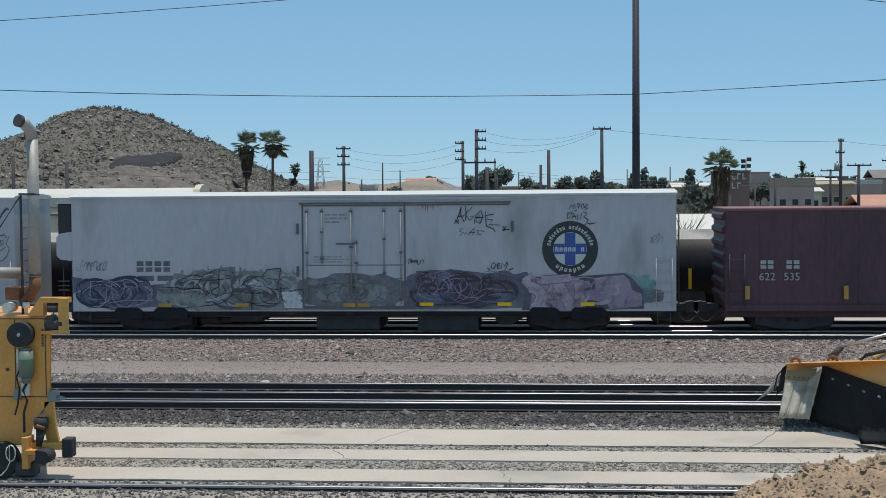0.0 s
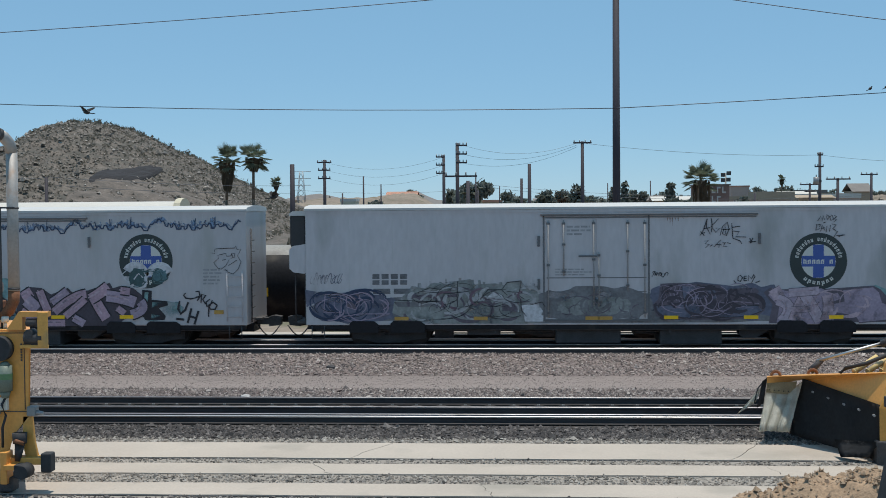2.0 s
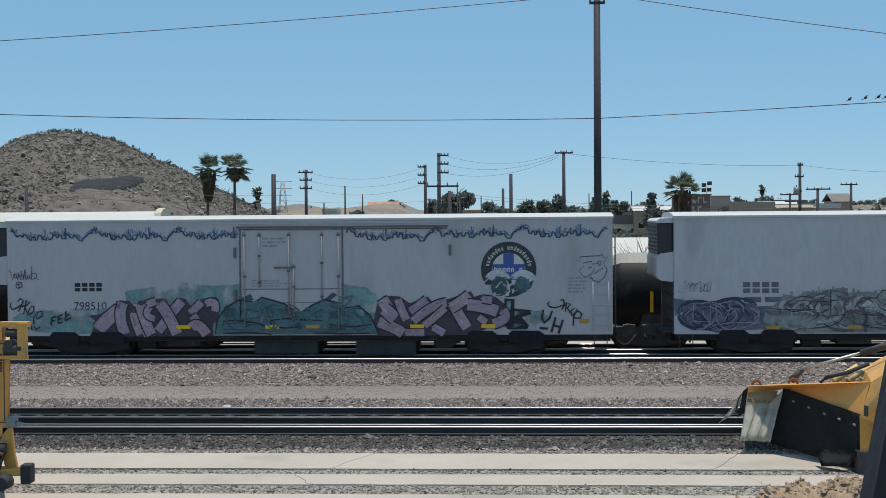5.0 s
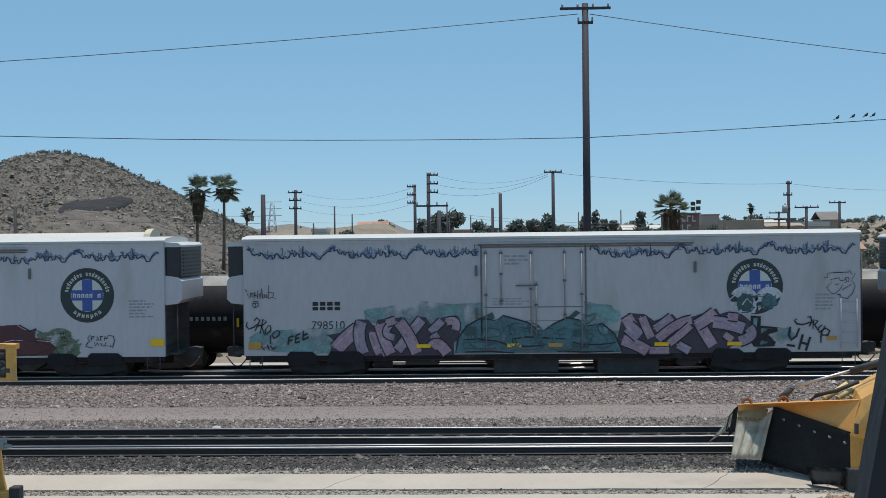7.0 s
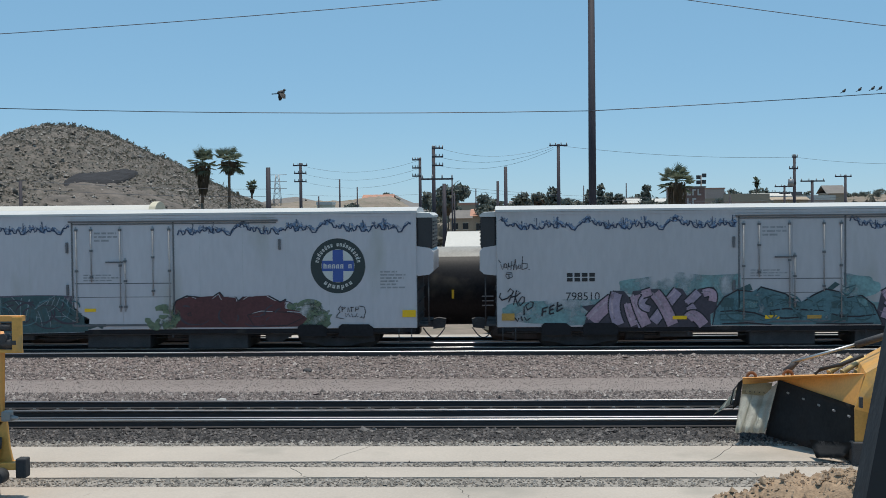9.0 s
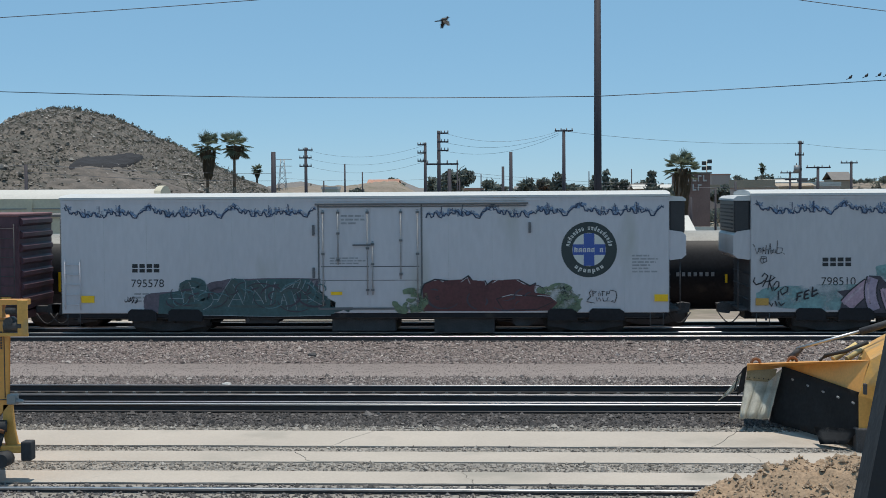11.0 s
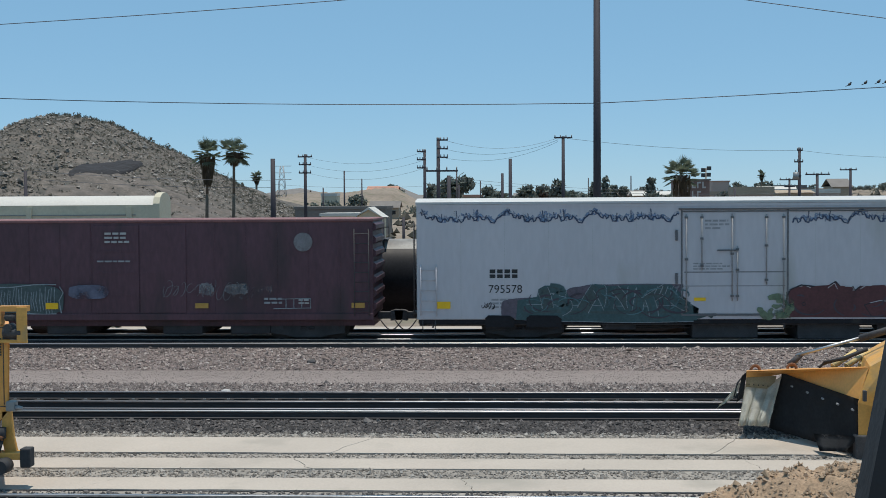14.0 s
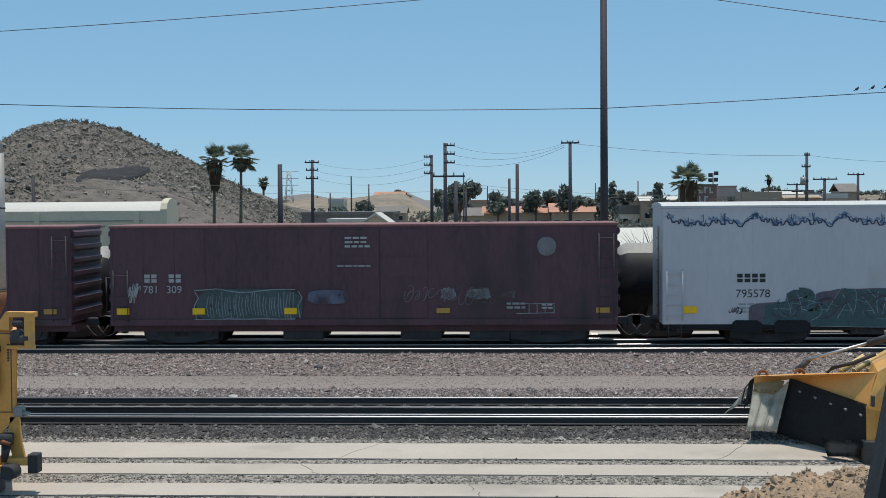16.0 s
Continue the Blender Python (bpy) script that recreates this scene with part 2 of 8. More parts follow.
def solid(name, bm, material, label, category, at=(0, 0, 0), group="", kind=""):
    ob = new(name, mesh(name, bm, material))
    ob.location = at
    return tagged(ob, label, category, group, kind)


def B():
    return bmesh.new()


def words(text, size, x, z, y, material, parent, name="lettering", space=1.0, label=""):
    """Painted characters on a wall that faces -y."""
    cu = bpy.data.curves.new(name, "FONT")
    cu.body, cu.size, cu.space_character, cu.extrude = text, size, space, 0.0005
    tmp = bpy.data.objects.new(name, cu)
    scene.collection.objects.link(tmp)
    me = bpy.data.meshes.new_from_object(tmp.evaluated_get(bpy.context.evaluated_depsgraph_get()))
    bpy.data.objects.remove(tmp)
    me.transform(Matrix.Translation((x, y, z)) @ Matrix.Rotation(math.pi / 2, 4, "X"))
    me.materials.clear()
    me.materials.append(material)
    ob = new(name, me)
    ob.parent = parent
    if label:
        ob["label"] = label
    return ob

# ---- ground, ballast, tracks ----
TRAIN_Y, TANK_Y, NEAR_Y = 45.46, 49.9, 31.66
PROFILE = [(-120, -0.3), (12, -0.26), (27.9, -0.24), (29.2, -0.24), (30.2, -0.2), (33.4, -0.2), (34.4, -0.3), (36.7, -0.42), (39.6, -0.42), (41.6, -0.34),
           (42.8, -0.19), (46.9, -0.19), (47.9, -0.42), (48.8, -0.43), (51.0, -0.43), (52.3, -0.72), (56.5, -0.72), (75, -0.55), (150, -0.5), (400, -0.3), (1200, 0.5), (4000, 3.0)]
ZONES = [(27.2, 5), (27.9, 3), (30.0, 2), (33.9, 2), (36.7, 0), (39.6, 1), (52.3, 0), (56.5, 6), (4000, 4)]


def lay_ground():
    ys = sorted({y for y, _ in PROFILE} | {22.2, 23.2, 24.0, 25.0, 25.5, 27.2, 30.0, 33.9, 52.3, 60, 100, 250, 800})
    xs = [-3000, -800, -200, -60, -30, -20, -10, 0, 10, 20, 30, 60, 200, 800, 3000]
    zy = lambda y: float(np.interp(y, [p[0] for p in PROFILE], [p[1] for p in PROFILE]))
    bm = B()
    grid = [[bm.verts.new((x, y, zy(y))) for x in xs] for y in ys]
    for j in range(len(ys) - 1):
        mid = (ys[j] + ys[j + 1]) / 2
        slot = next(s for lim, s in ZONES if mid < lim)
        for i in range(len(xs) - 1):
            f = bm.faces.new((grid[j][i], grid[j][i + 1], grid[j + 1][i + 1], grid[j + 1][i]))
            f.material_index = slot
    solid("ground", bm, [B_PINK, B_ROAD, B_DARK, B_LIGHT, DESERT, B_LIGHT, CONCRETE], "gravel and ballast of a rail yard running out to desert", "ground", kind="structure")


def gz(y):
    return float(np.interp(y, [p[0] for p in PROFILE], [p[1] for p in PROFILE]))


def stones(name, material, label, x0, x1, y0, y1, count, size, seed, sink=0.3):
    """Loose stones strewn over a strip, one mesh."""
    rng = np.random.default_rng(seed)
    base = np.array([(1, 0, 0), (0, 1, 0), (-1, 0, 0), (0, -1, 0), (0, 0, 1), (0, 0, -1)], float)
    tri = np.array([(0, 1, 4), (1, 2, 4), (2, 3, 4), (3, 0, 4), (1, 0, 5), (2, 1, 5), (3, 2, 5), (0, 3, 5)])
    c = np.stack([rng.uniform(x0, x1, count), rng.uniform(y0, y1, count), np.zeros(count)], 1)
    r = size * rng.lognormal(0, 0.35, count)
    c[:, 2] = np.interp(c[:, 1], [p[0] for p in PROFILE], [p[1] for p in PROFILE]) + r * sink
    v = base[None] * rng.uniform(0.6, 1.25, (count, 6, 1)) + rng.normal(0, 0.16, (count, 6, 3))
    a = rng.uniform(0, 6.28, count)
    ca, sa = np.cos(a)[:, None], np.sin(a)[:, None]
    v = np.stack([v[..., 0] * ca - v[..., 1] * sa, v[..., 0] * sa + v[..., 1] * ca, v[..., 2] * 0.75], -1) * r[:, None, None] + c[:, None]
    faces = (tri[None] + (np.arange(count) * 6)[:, None, None]).reshape(-1, 3)
    me = bpy.data.meshes.new(name)
    me.from_pydata(v.reshape(-1, 3).tolist(), [], faces.tolist())
    me.materials.append(material)
    ob = new(name, me)
    return tagged(ob, label, "ballast", kind="stuff")


RAIL_PROF = [(-0.075, -0.18), (0.075, -0.18), (0.075, -0.165), (0.012, -0.14), (0.009, -0.055), (0.036, -0.038), (0.036, -0.008), (0.028, 0.0),
             (-0.028, 0.0), (-0.036, -0.008), (-0.036, -0.038), (-0.009, -0.055), (-0.012, -0.14), (-0.075, -0.165)]


def rail(parent, y, z, x0=-70.0, x1=70.0, name="rail", head=None):
    """One rail along x: dark web and foot, polished head."""
    bm = B()
    a = [bm.verts.new((x0, y + p, z + q)) for p, q in RAIL_PROF]
    b = [bm.verts.new((x1, y + p, z + q)) for p, q in RAIL_PROF]
    n = len(RAIL_PROF)
    for i in range(n):
        j = (i + 1) % n
        f = bm.faces.new((a[i], b[i], b[j], a[j]))
        f.material_index = 1 if i in (5, 6, 7, 8, 9) else 0
    bm.faces.new(a)
    bm.faces.new(b[::-1])
    bmesh.ops.recalc_face_normals(bm, faces=bm.faces[:])
    return part(name, bm, [RAIL, head or TREAD], parent)


def track(label, y, z, ties=True):
    tr = thing("track", label, "railway track", (0, 0, 0), "yard tracks", "structure")
    for d in (-0.755, 0.755):
        rail(tr, y + d, z, head=TREAD_DULL if ties else TREAD)
    if ties:
        bm = B()
        box(bm, -0.115, 0.115, -1.3, 1.3, -0.17, 0, 0.008)
        tie = mesh("tie", bm, TIE)
        bm = B()
        for s in (-1, 1):
            for o in (-0.13, -0.09):
                box(bm, o * 0.9 + 0.07, o * 0.9 + 0.10, s * 0.755 - 0.10, s * 0.755 - 0.07, 0, 0.03, 0.004)
        clip = mesh("rail_clip", bm, GREYPAINT)
        for i in range(70):
            x = -20.4 + 0.585 * i
            for me, nm in ((tie, "tie"), (clip, "rail_clip")):
                o = new(nm, me)
                o.location, o.parent = (x, y, z - 0.186), tr
    return tr


lay_ground()
track("polished main rails under the passing freight train", TRAIN_Y, 0.0, False)
track("dull siding rails under the parked tank cars", TANK_Y, -0.25, False)
track("dark heavy rails with bright heads on clipped ties", NEAR_Y, 0.0)
for y in (29.96, 29.66, 43.45):
    st = thing("spare_rail", "long spare steel rail lying beside the track", "rail", (0, 0, 0), "spare rails beside the track")
    rail(st, y, -0.02 if y < 40 else 0.0, name="rail_bar", head=TREAD if y in (29.66, 43.45) else TREAD_DULL)
paved = thing("paved_track", "rail set in a worn paved yard strip", "railway track", (0, 0, 0), "yard tracks", "structure")
rail(paved, 21.75, -0.16)


def slabs():
    """Three strips of cast concrete with ragged cross joints."""
    rng = random.Random(4)
    yard = thing("pavement", "pale worn concrete strips with cracks and gravel joints", "pavement", kind="structure")
    for y0, y1, cuts in ((25.75, 27.395, (-15, -9.6, -3.6, 3.7, 11.5, 18)), (24.23, 25.19, (-15, -9.5, -3.75, 4.4, 11.5, 18)), (22.44, 23.4, (-15, -7.4, -0.7, 7.2, 18))):
        lines = []
        for x in cuts:
            lean = rng.uniform(-0.5, 0.9)
            lines.append([(x + lean * k / 6 + rng.uniform(-0.05, 0.05), y0 + (y1 - y0) * k / 6) for k in range(7)])
        for a, b in zip(lines, lines[1:]):
            bm = B()
            g = 0.006
            lo = [(a[0][0] + g + (b[0][0] - a[0][0] - 2 * g) * k / 12, y0 + rng.uniform(-0.025, 0.02)) for k in range(1, 12)]
            hi = [(a[6][0] + g + (b[6][0] - a[6][0] - 2 * g) * k / 12, y1 + rng.uniform(-0.02, 0.025)) for k in range(1, 12)]
            ring = [(x + g, y) for x, y in a[::-1]] + lo + [(x - g, y) for x, y in b] + hi[::-1]
            top = -0.222 + rng.uniform(-0.004, 0.004)
            vs = [bm.verts.new((x, y, top)) for x, y in ring]
            f = bm.faces.new(vs)
            ext = bmesh.ops.extrude_face_region(bm, geom=[f])
            for v in ext["geom"]:
                if isinstance(v, bmesh.types.BMVert):
                    v.co.z = -0.4
            bmesh.ops.recalc_face_normals(bm, faces=bm.faces[:])
            part("slab", bm, CONCRETE, yard)
        if y0 != 24.23:
            bm = B()
            box(bm, -16, 19, y0 - 0.065, y0 - 0.04, -0.4, -0.232)
            part("edge_strip", bm, DARK, yard, "thin dark strip along the slab edge")


slabs()
S_PINK = stones_mat("pink_grey_stones", [(0.235, 0.19, 0.178), (0.145, 0.118, 0.111), (0.34, 0.29, 0.267), (0.07, 0.06, 0.06), (0.21, 0.16, 0.146), (0.46, 0.41, 0.38)])
S_SHOULDER = stones_mat("dusty_shoulder_stones", [(0.19, 0.156, 0.147), (0.105, 0.087, 0.083), (0.29, 0.25, 0.233), (0.05, 0.044, 0.045), (0.17, 0.133, 0.123), (0.42, 0.38, 0.355)])
S_ROAD = stones_mat("fine_road_stones", [(0.24, 0.205, 0.19), (0.16, 0.136, 0.128), (0.30, 0.262, 0.245), (0.20, 0.17, 0.158)])
S_DARK = stones_mat("dark_grey_stones", [(0.028, 0.026, 0.027), (0.075, 0.068, 0.066), (0.02, 0.019, 0.02), (0.13, 0.115, 0.11), (0.045, 0.04, 0.04), (0.20, 0.18, 0.17)])
S_MIXED = stones_mat("mixed_grey_stones", [(0.045, 0.041, 0.041), (0.12, 0.11, 0.105), (0.03, 0.028, 0.028), (0.20, 0.18, 0.17), (0.07, 0.062, 0.062), (0.34, 0.31, 0.29)])
S_LIGHT = stones_mat("pale_stones", [(0.33, 0.30, 0.27), (0.16, 0.145, 0.13), (0.42, 0.39, 0.355), (0.075, 0.07, 0.065), (0.26, 0.23, 0.20)])
stones("ballast", S_PINK, "pinkish grey crushed stone beside the train", -19, 17, 39.7, 43.6, 24000, 0.033, 1)
stones("ballast", S_SHOULDER, "darker pinkish grey crushed stone shoulder", -15, 14, 33.75, 36.9, 20000, 0.031, 2)
stones("ballast", S_DARK, "dark crushed stone beside the near track", -13, 12, 27.95, 29.5, 14000, 0.032, 3)
stones("gravel", S_LIGHT, "pale gravel along the concrete edge", -13, 12, 27.4, 28.05, 5000, 0.026, 4)
stones("gravel", S_LIGHT, "pale gravel joint between concrete strips", -12, 11, 25.2, 25.72, 2600, 0.022, 5)
stones("gravel", S_LIGHT, "pale gravel joint between concrete strips", -12, 11, 23.42, 24.2, 4200, 0.024, 6)
stones("gravel", S_MIXED, "dark mixed gravel in front of the concrete", -11, 10, 20.0, 22.35, 9000, 0.026, 7)
stones("gravel", S_ROAD, "fine stones on the packed service road", -18, 16, 36.8, 39.7, 16000, 0.012, 8)

# ---- the train ----
FRONT = -1.6  # the wall that faces the camera, in a wagon's own space
GROWN = 1.0286  # the wagons are built a little under size
REEF = 9.65   # half a reefer's length
ROLLING = []  # wheelsets with their place on their wagon
WAGONS = []   # wagons with their place along the train


def wheelset_mesh():
    bm = B()
    for y in (-0.755, 0.755):
        s = 1 if y > 0 else -1
        tube(bm, (0, y - 0.065, 0), (0, y + 0.065, 0), 0.42, 0.42, 28)
        tube(bm, (0, y - s * 0.10, 0), (0, y - s * 0.065, 0), 0.45, 0.45, 28)
        tube(bm, (0, y + s * 0.065, 0), (0, y + s * 0.10, 0), 0.13, 0.11, 14)
        for k in range(6):
            a = k * math.pi / 3
            tube(bm, (0.24 * math.cos(a), y + s * 0.06, 0.24 * math.sin(a)), (0.24 * math.cos(a), y + s * 0.072, 0.24 * math.sin(a)), 0.05, 0.05, 8)
    tube(bm, (0, -1.02, 0), (0, 1.02, 0), 0.075, 0.075, 12)
    return mesh("wheelset", bm, WHEEL)


def bogie_mesh():
    bm = B()
    for y in (-1.0, 1.0):
        prism(bm, [(-1.19, 0.22), (-1.19, 0.62), (-0.95, 0.70), (-0.55, 0.70), (-0.36, 0.84), (0.36, 0.84), (0.55, 0.70), (0.95, 0.70), (1.19, 0.62), (1.19, 0.22), (0.72, 0.16), (0.42, 0.08), (-0.42, 0.08), (-0.72, 0.16)], y - 0.07, y + 0.07)
        for x in (-0.13, 0.13):
            for k in range(5):
                tube(bm, (x, y * 1.02, 0.33 + k * 0.06), (x, y * 1.02, 0.36 + k * 0.06), 0.11, 0.11, 12)
        for x in (-0.89, 0.89):
            tube(bm, (x, y - 0.13, 0.42), (x, y + 0.13, 0.42), 0.13, 0.13, 12)
    box(bm, -0.2, 0.2, -1.05, 1.05, 0.42, 0.72, 0.03)
    tube(bm, (0, 0, 0.7), (0, 0, 0.86), 0.32, 0.32, 16)
    return mesh("bogie", bm, DARK)


WHEELS, BOGIE = wheelset_mesh(), bogie_mesh()


def running_gear(w, xs, roll=True):
    lift = 0.13 if roll else 0.0
    for x in xs:
        o = new("bogie", BOGIE)
        o.location, o.parent = (x, 0, lift), w
        for d in (-0.89, 0.89):
            ws = new("wheelset", WHEELS)
            ws.location, ws.parent = (x + d, 0, 0.42 + lift), w
            if roll:
                ROLLING.append((ws, x + d))


def coupler(w, x, s):
    bm = B()
    box(bm, min(x, x + s * 0.45), max(x, x + s * 0.45), -0.12, 0.12, 0.72, 0.95, 0.02)
    prism(bm, [(x + s * 0.42, 0.66), (x + s * 0.80, 0.70), (x + s * 0.84, 0.98), (x + s * 0.6, 1.02), (x + s * 0.42, 0.98)], -0.18, 0.18)
    part("coupler", bm, DARK, w)
    bm = B()
    pts = [(x + s * (0.1 + 0.08 * i), -0.35, 0.72 - 0.34 * math.sin(math.pi * i / 9)) for i in range(10)]
    pipe(bm, pts, 0.022, 6)
    part("air_hose", bm, DARK, w)


def ladder(w, x0, x1, z0, z1, rungs, material, y=FRONT - 0.06):
    bm = B()
    for x in (x0, x1):
        tube(bm, (x, y, z0), (x, y, z1), 0.014, 0.014, 6)
        for z in (z0 + 0.05, z1 - 0.05):
            tube(bm, (x, y, z), (x, FRONT + 0.01, z), 0.014, 0.014, 6)
    for i in range(rungs):
        z = z0 + (z1 - z0) * (i + 0.5) / rungs
        tube(bm, (x0, y, z), (x1, y, z), 0.014, 0.014, 6)
    return part("ladder", bm, material, w)


def reflectors(w, xs, z, material=None, wide=0.44, tall=0.11):
    for x in xs:
        bm = B()
        box(bm, x - wide / 2, x + wide / 2, FRONT - 0.034, FRONT, z - tall / 2, z + tall / 2)
        part("reflector", bm, material or YELLOW, w, "yellow reflective strip")


def bars(w, x0, x1, z0, z1, lines, material, seed, name="stencil", layer=0.004):
    """Small writing as rows of short plain bars."""
    rng = random.Random(seed)
    bm = B()
    h = (z1 - z0) / lines
    for i in range(lines):
        x, z = x0, z1 - h * (i + 0.72)
        end = x1 - rng.uniform(0, 0.35) * (x1 - x0)
        while x < end:
            d = rng.uniform(0.8, 2.4) * h
            flat(bm, [(x, z), (min(x + d, end), z), (min(x + d, end), z + h * 0.52), (x, z + h * 0.52)], FRONT - layer)
            x += d + h * 0.35
    return tagged(part(name, bm, material, w, "rows of small stencilled lines"), kind="stuff")


def block_marks(w, x0, z0, size, n, material, name="company_mark", layer=0.004, gap=None):
    """Plain blocks in the place of a company's initials."""
    for i in range(n):
        x = x0 + i * size * 0.86 + (gap[i] if gap else 0)
        bm = B()
        for a, b, c, d in ((0, 0.66, 0, 0.42), (0, 0.66, 0.54, 1)):
            flat(bm, [(x + size * a, z0 + size * c), (x + size * b, z0 + size * c), (x + size * b, z0 + size * d), (x + size * a, z0 + size * d)], FRONT - layer)
        part(name, bm, material, w, "plain block in place of a company initial")


def round_emblem(w, x, z, r, mural=False):
    """Dark ring with a blue cross; its lettering as light bars."""
    bm = B()
    disc(bm, x, z, r * 0.60, r, FRONT - 0.004, seg=56)
    em = part("emblem", bm, LOGO_BLACK, w, "round dark ring emblem with a blue cross")
    bm = B()
    disc(bm, x, z, 0, r * 0.60, FRONT - 0.0035, seg=48)
    part("emblem_field", bm, LOGO_WHITE, em)
    bm = B()
    q, t = r * 0.585, r * 0.19
    flat(bm, [(x - t, z - q), (x + t, z - q), (x + t, z + q), (x - t, z + q)], FRONT - 0.0055)
    flat(bm, [(x - q, z - t), (x - t - 0.002, z - t), (x - t - 0.002, z + t), (x - q, z + t)], FRONT - 0.0055)
    flat(bm, [(x + t + 0.002, z - t), (x + q, z - t), (x + q, z + t), (x + t + 0.002, z + t)], FRONT - 0.0055)
    part("emblem_cross", bm, BLUE, em)
    bm = B()
    for a0, a1, n in ((8, 172, 19), (228, 312, 7)):
        for i in range(n):
            if a0 < 100 and i == 10:
                continue
            a = a0 + (a1 - a0) * (i + 0.5) / n
            d = (a1 - a0) / n * 0.30
            disc(bm, x, z, r * 0.71, r * (0.83 + 0.05 * (i % 3 == 1)), FRONT - 0.0065, a - d, a - d * 0.25, 2)
            disc(bm, x, z, r * 0.71, r * 0.83, FRONT - 0.0065, a + d * 0.3, a + d, 2)
            disc(bm, x, z, r * (0.71 if i % 2 else 0.79), r * (0.75 if i % 2 else 0.83), FRONT - 0.0065, a - d * 0.25, a + d * 0.3, 2)
    for i in range(7):
        if i != 5:
            bx = x - q * 0.9 + i * q * 0.26
            h = t * (0.62 if i % 5 else 0.8)
            flat(bm, [(bx, z - t * 0.5), (bx + q * 0.07, z - t * 0.5), (bx + q * 0.07, z - t * 0.5 + h * 1.2), (bx, z - t * 0.5 + h * 1.2)], FRONT - 0.0075)
            flat(bm, [(bx + q * 0.12, z - t * 0.5), (bx + q * 0.19, z - t * 0.5), (bx + q * 0.19, z + t * 0.3), (bx + q * 0.12, z + t * 0.3)], FRONT - 0.0075)
            flat(bm, [(bx + q * 0.07, z + t * 0.1), (bx + q * 0.12, z + t * 0.1), (bx + q * 0.12, z + t * 0.3), (bx + q * 0.07, z + t * 0.3)], FRONT - 0.0075)
    tagged(part("emblem_band", bm, LOGO_WHITE, em, "light bars round the emblem's ring"), kind="stuff")
    return em


# sprayed paint
P_TEAL, P_TEAL2 = spray("sprayed_teal", (0.085, 0.175, 0.195), 0.95), spray("thin_sprayed_teal", (0.19, 0.33, 0.33), 0.66, 1.4)
P_MAUVE = spray("sprayed_lilac", (0.31, 0.25, 0.32), 0.95)
P_OUT = spray("sprayed_black", (0.018, 0.016, 0.022), 1.1)
P_DUSK = spray("sprayed_dusk_blue", (0.12, 0.13, 0.185), 0.78, 1.6)
P_SAGE, P_GREY = spray("sprayed_sage_grey", (0.26, 0.275, 0.265), 0.78, 1.3), spray("sprayed_grey", (0.17, 0.17, 0.18), 0.85, 1.4)
P_RED, P_GREEN = spray("sprayed_dull_red", (0.095, 0.028, 0.030), 1.1), spray("sprayed_leaf_green", (0.15, 0.20, 0.12), 0.7)
P_DEEP, P_NAVY, P_SKYBLUE = spray("sprayed_deep_teal", (0.045, 0.095, 0.10), 1.1), spray("sprayed_navy", (0.022, 0.038, 0.085), 1.2), spray("sprayed_pale_blue", (0.19, 0.27, 0.40), 0.60, 9)
P_PLUM = spray("sprayed_plum", (0.115, 0.095, 0.12), 0.95)
P_WINE = spray("sprayed_dark_mauve", (0.15, 0.09, 0.12), 1.05)
P_LIGHT = spray("sprayed_white_highlight", (0.55, 0.55, 0.57), 0.95)
P_ROSE, P_BLUSH = spray("sprayed_dusty_rose", (0.40, 0.27, 0.325), 1.0), spray("sprayed_pale_blush", (0.46, 0.35, 0.40), 0.75)
P_SHADE = spray("sprayed_dark_plum_shade", (0.055, 0.045, 0.06), 1.05)
P_MAUVE2 = spray("sprayed_dusty_lilac", (0.345, 0.27, 0.34), 1.0)
P_LILAC = spray("sprayed_pale_lilac", (0.43, 0.35, 0.41), 1.0)
P_CHALKLINE = spray("chalky_sprayed_line", (0.27, 0.31, 0.33), 0.95)
P_PALEGREY = spray("sprayed_pale_grey", (0.37, 0.37, 0.38), 0.9)
P_HAZE = spray("thin_grey_overspray", (0.30, 0.31, 0.31), 0.60, 1.2)
P_FOREST = spray("sprayed_dark_green", (0.055, 0.085, 0.085), 1.0)


def cloud(rng, x0, x1, z0, z1, n=22, rag=0.25):
    """A soft rounded outline with slow swells."""
    cx, cz, a, b = (x0 + x1) / 2, (z0 + z1) / 2, (x1 - x0) / 2, (z1 - z0) / 2
    swell = [rng.uniform(-rag, rag * 0.4) for _ in range(n)]
    m = n * 3
    pts = []
    for i in range(m):
        t, f = 2 * math.pi * i / m, (i % 3) / 3
        f = f * f * (3 - 2 * f)
        k = 1 + swell[i // 3] * (1 - f) + swell[(i // 3 + 1) % n] * f
        e = 0.6
        pts.append((cx + (a + b * (k - 1)) * math.copysign(abs(math.cos(t)) ** e, math.cos(t)), cz + b * k * math.copysign(abs(math.sin(t)) ** e, math.sin(t))))
    return pts


def haze(w, x0, x1, z0, z1, material, seed, layer=0.008, rag=0.25, n=26):
    bm = B()
    flat(bm, cloud(random.Random(seed), x0, x1, z0, z1, n, rag), FRONT - layer)
    return part("graffiti", bm, material, w, "thin sprayed haze of colour")


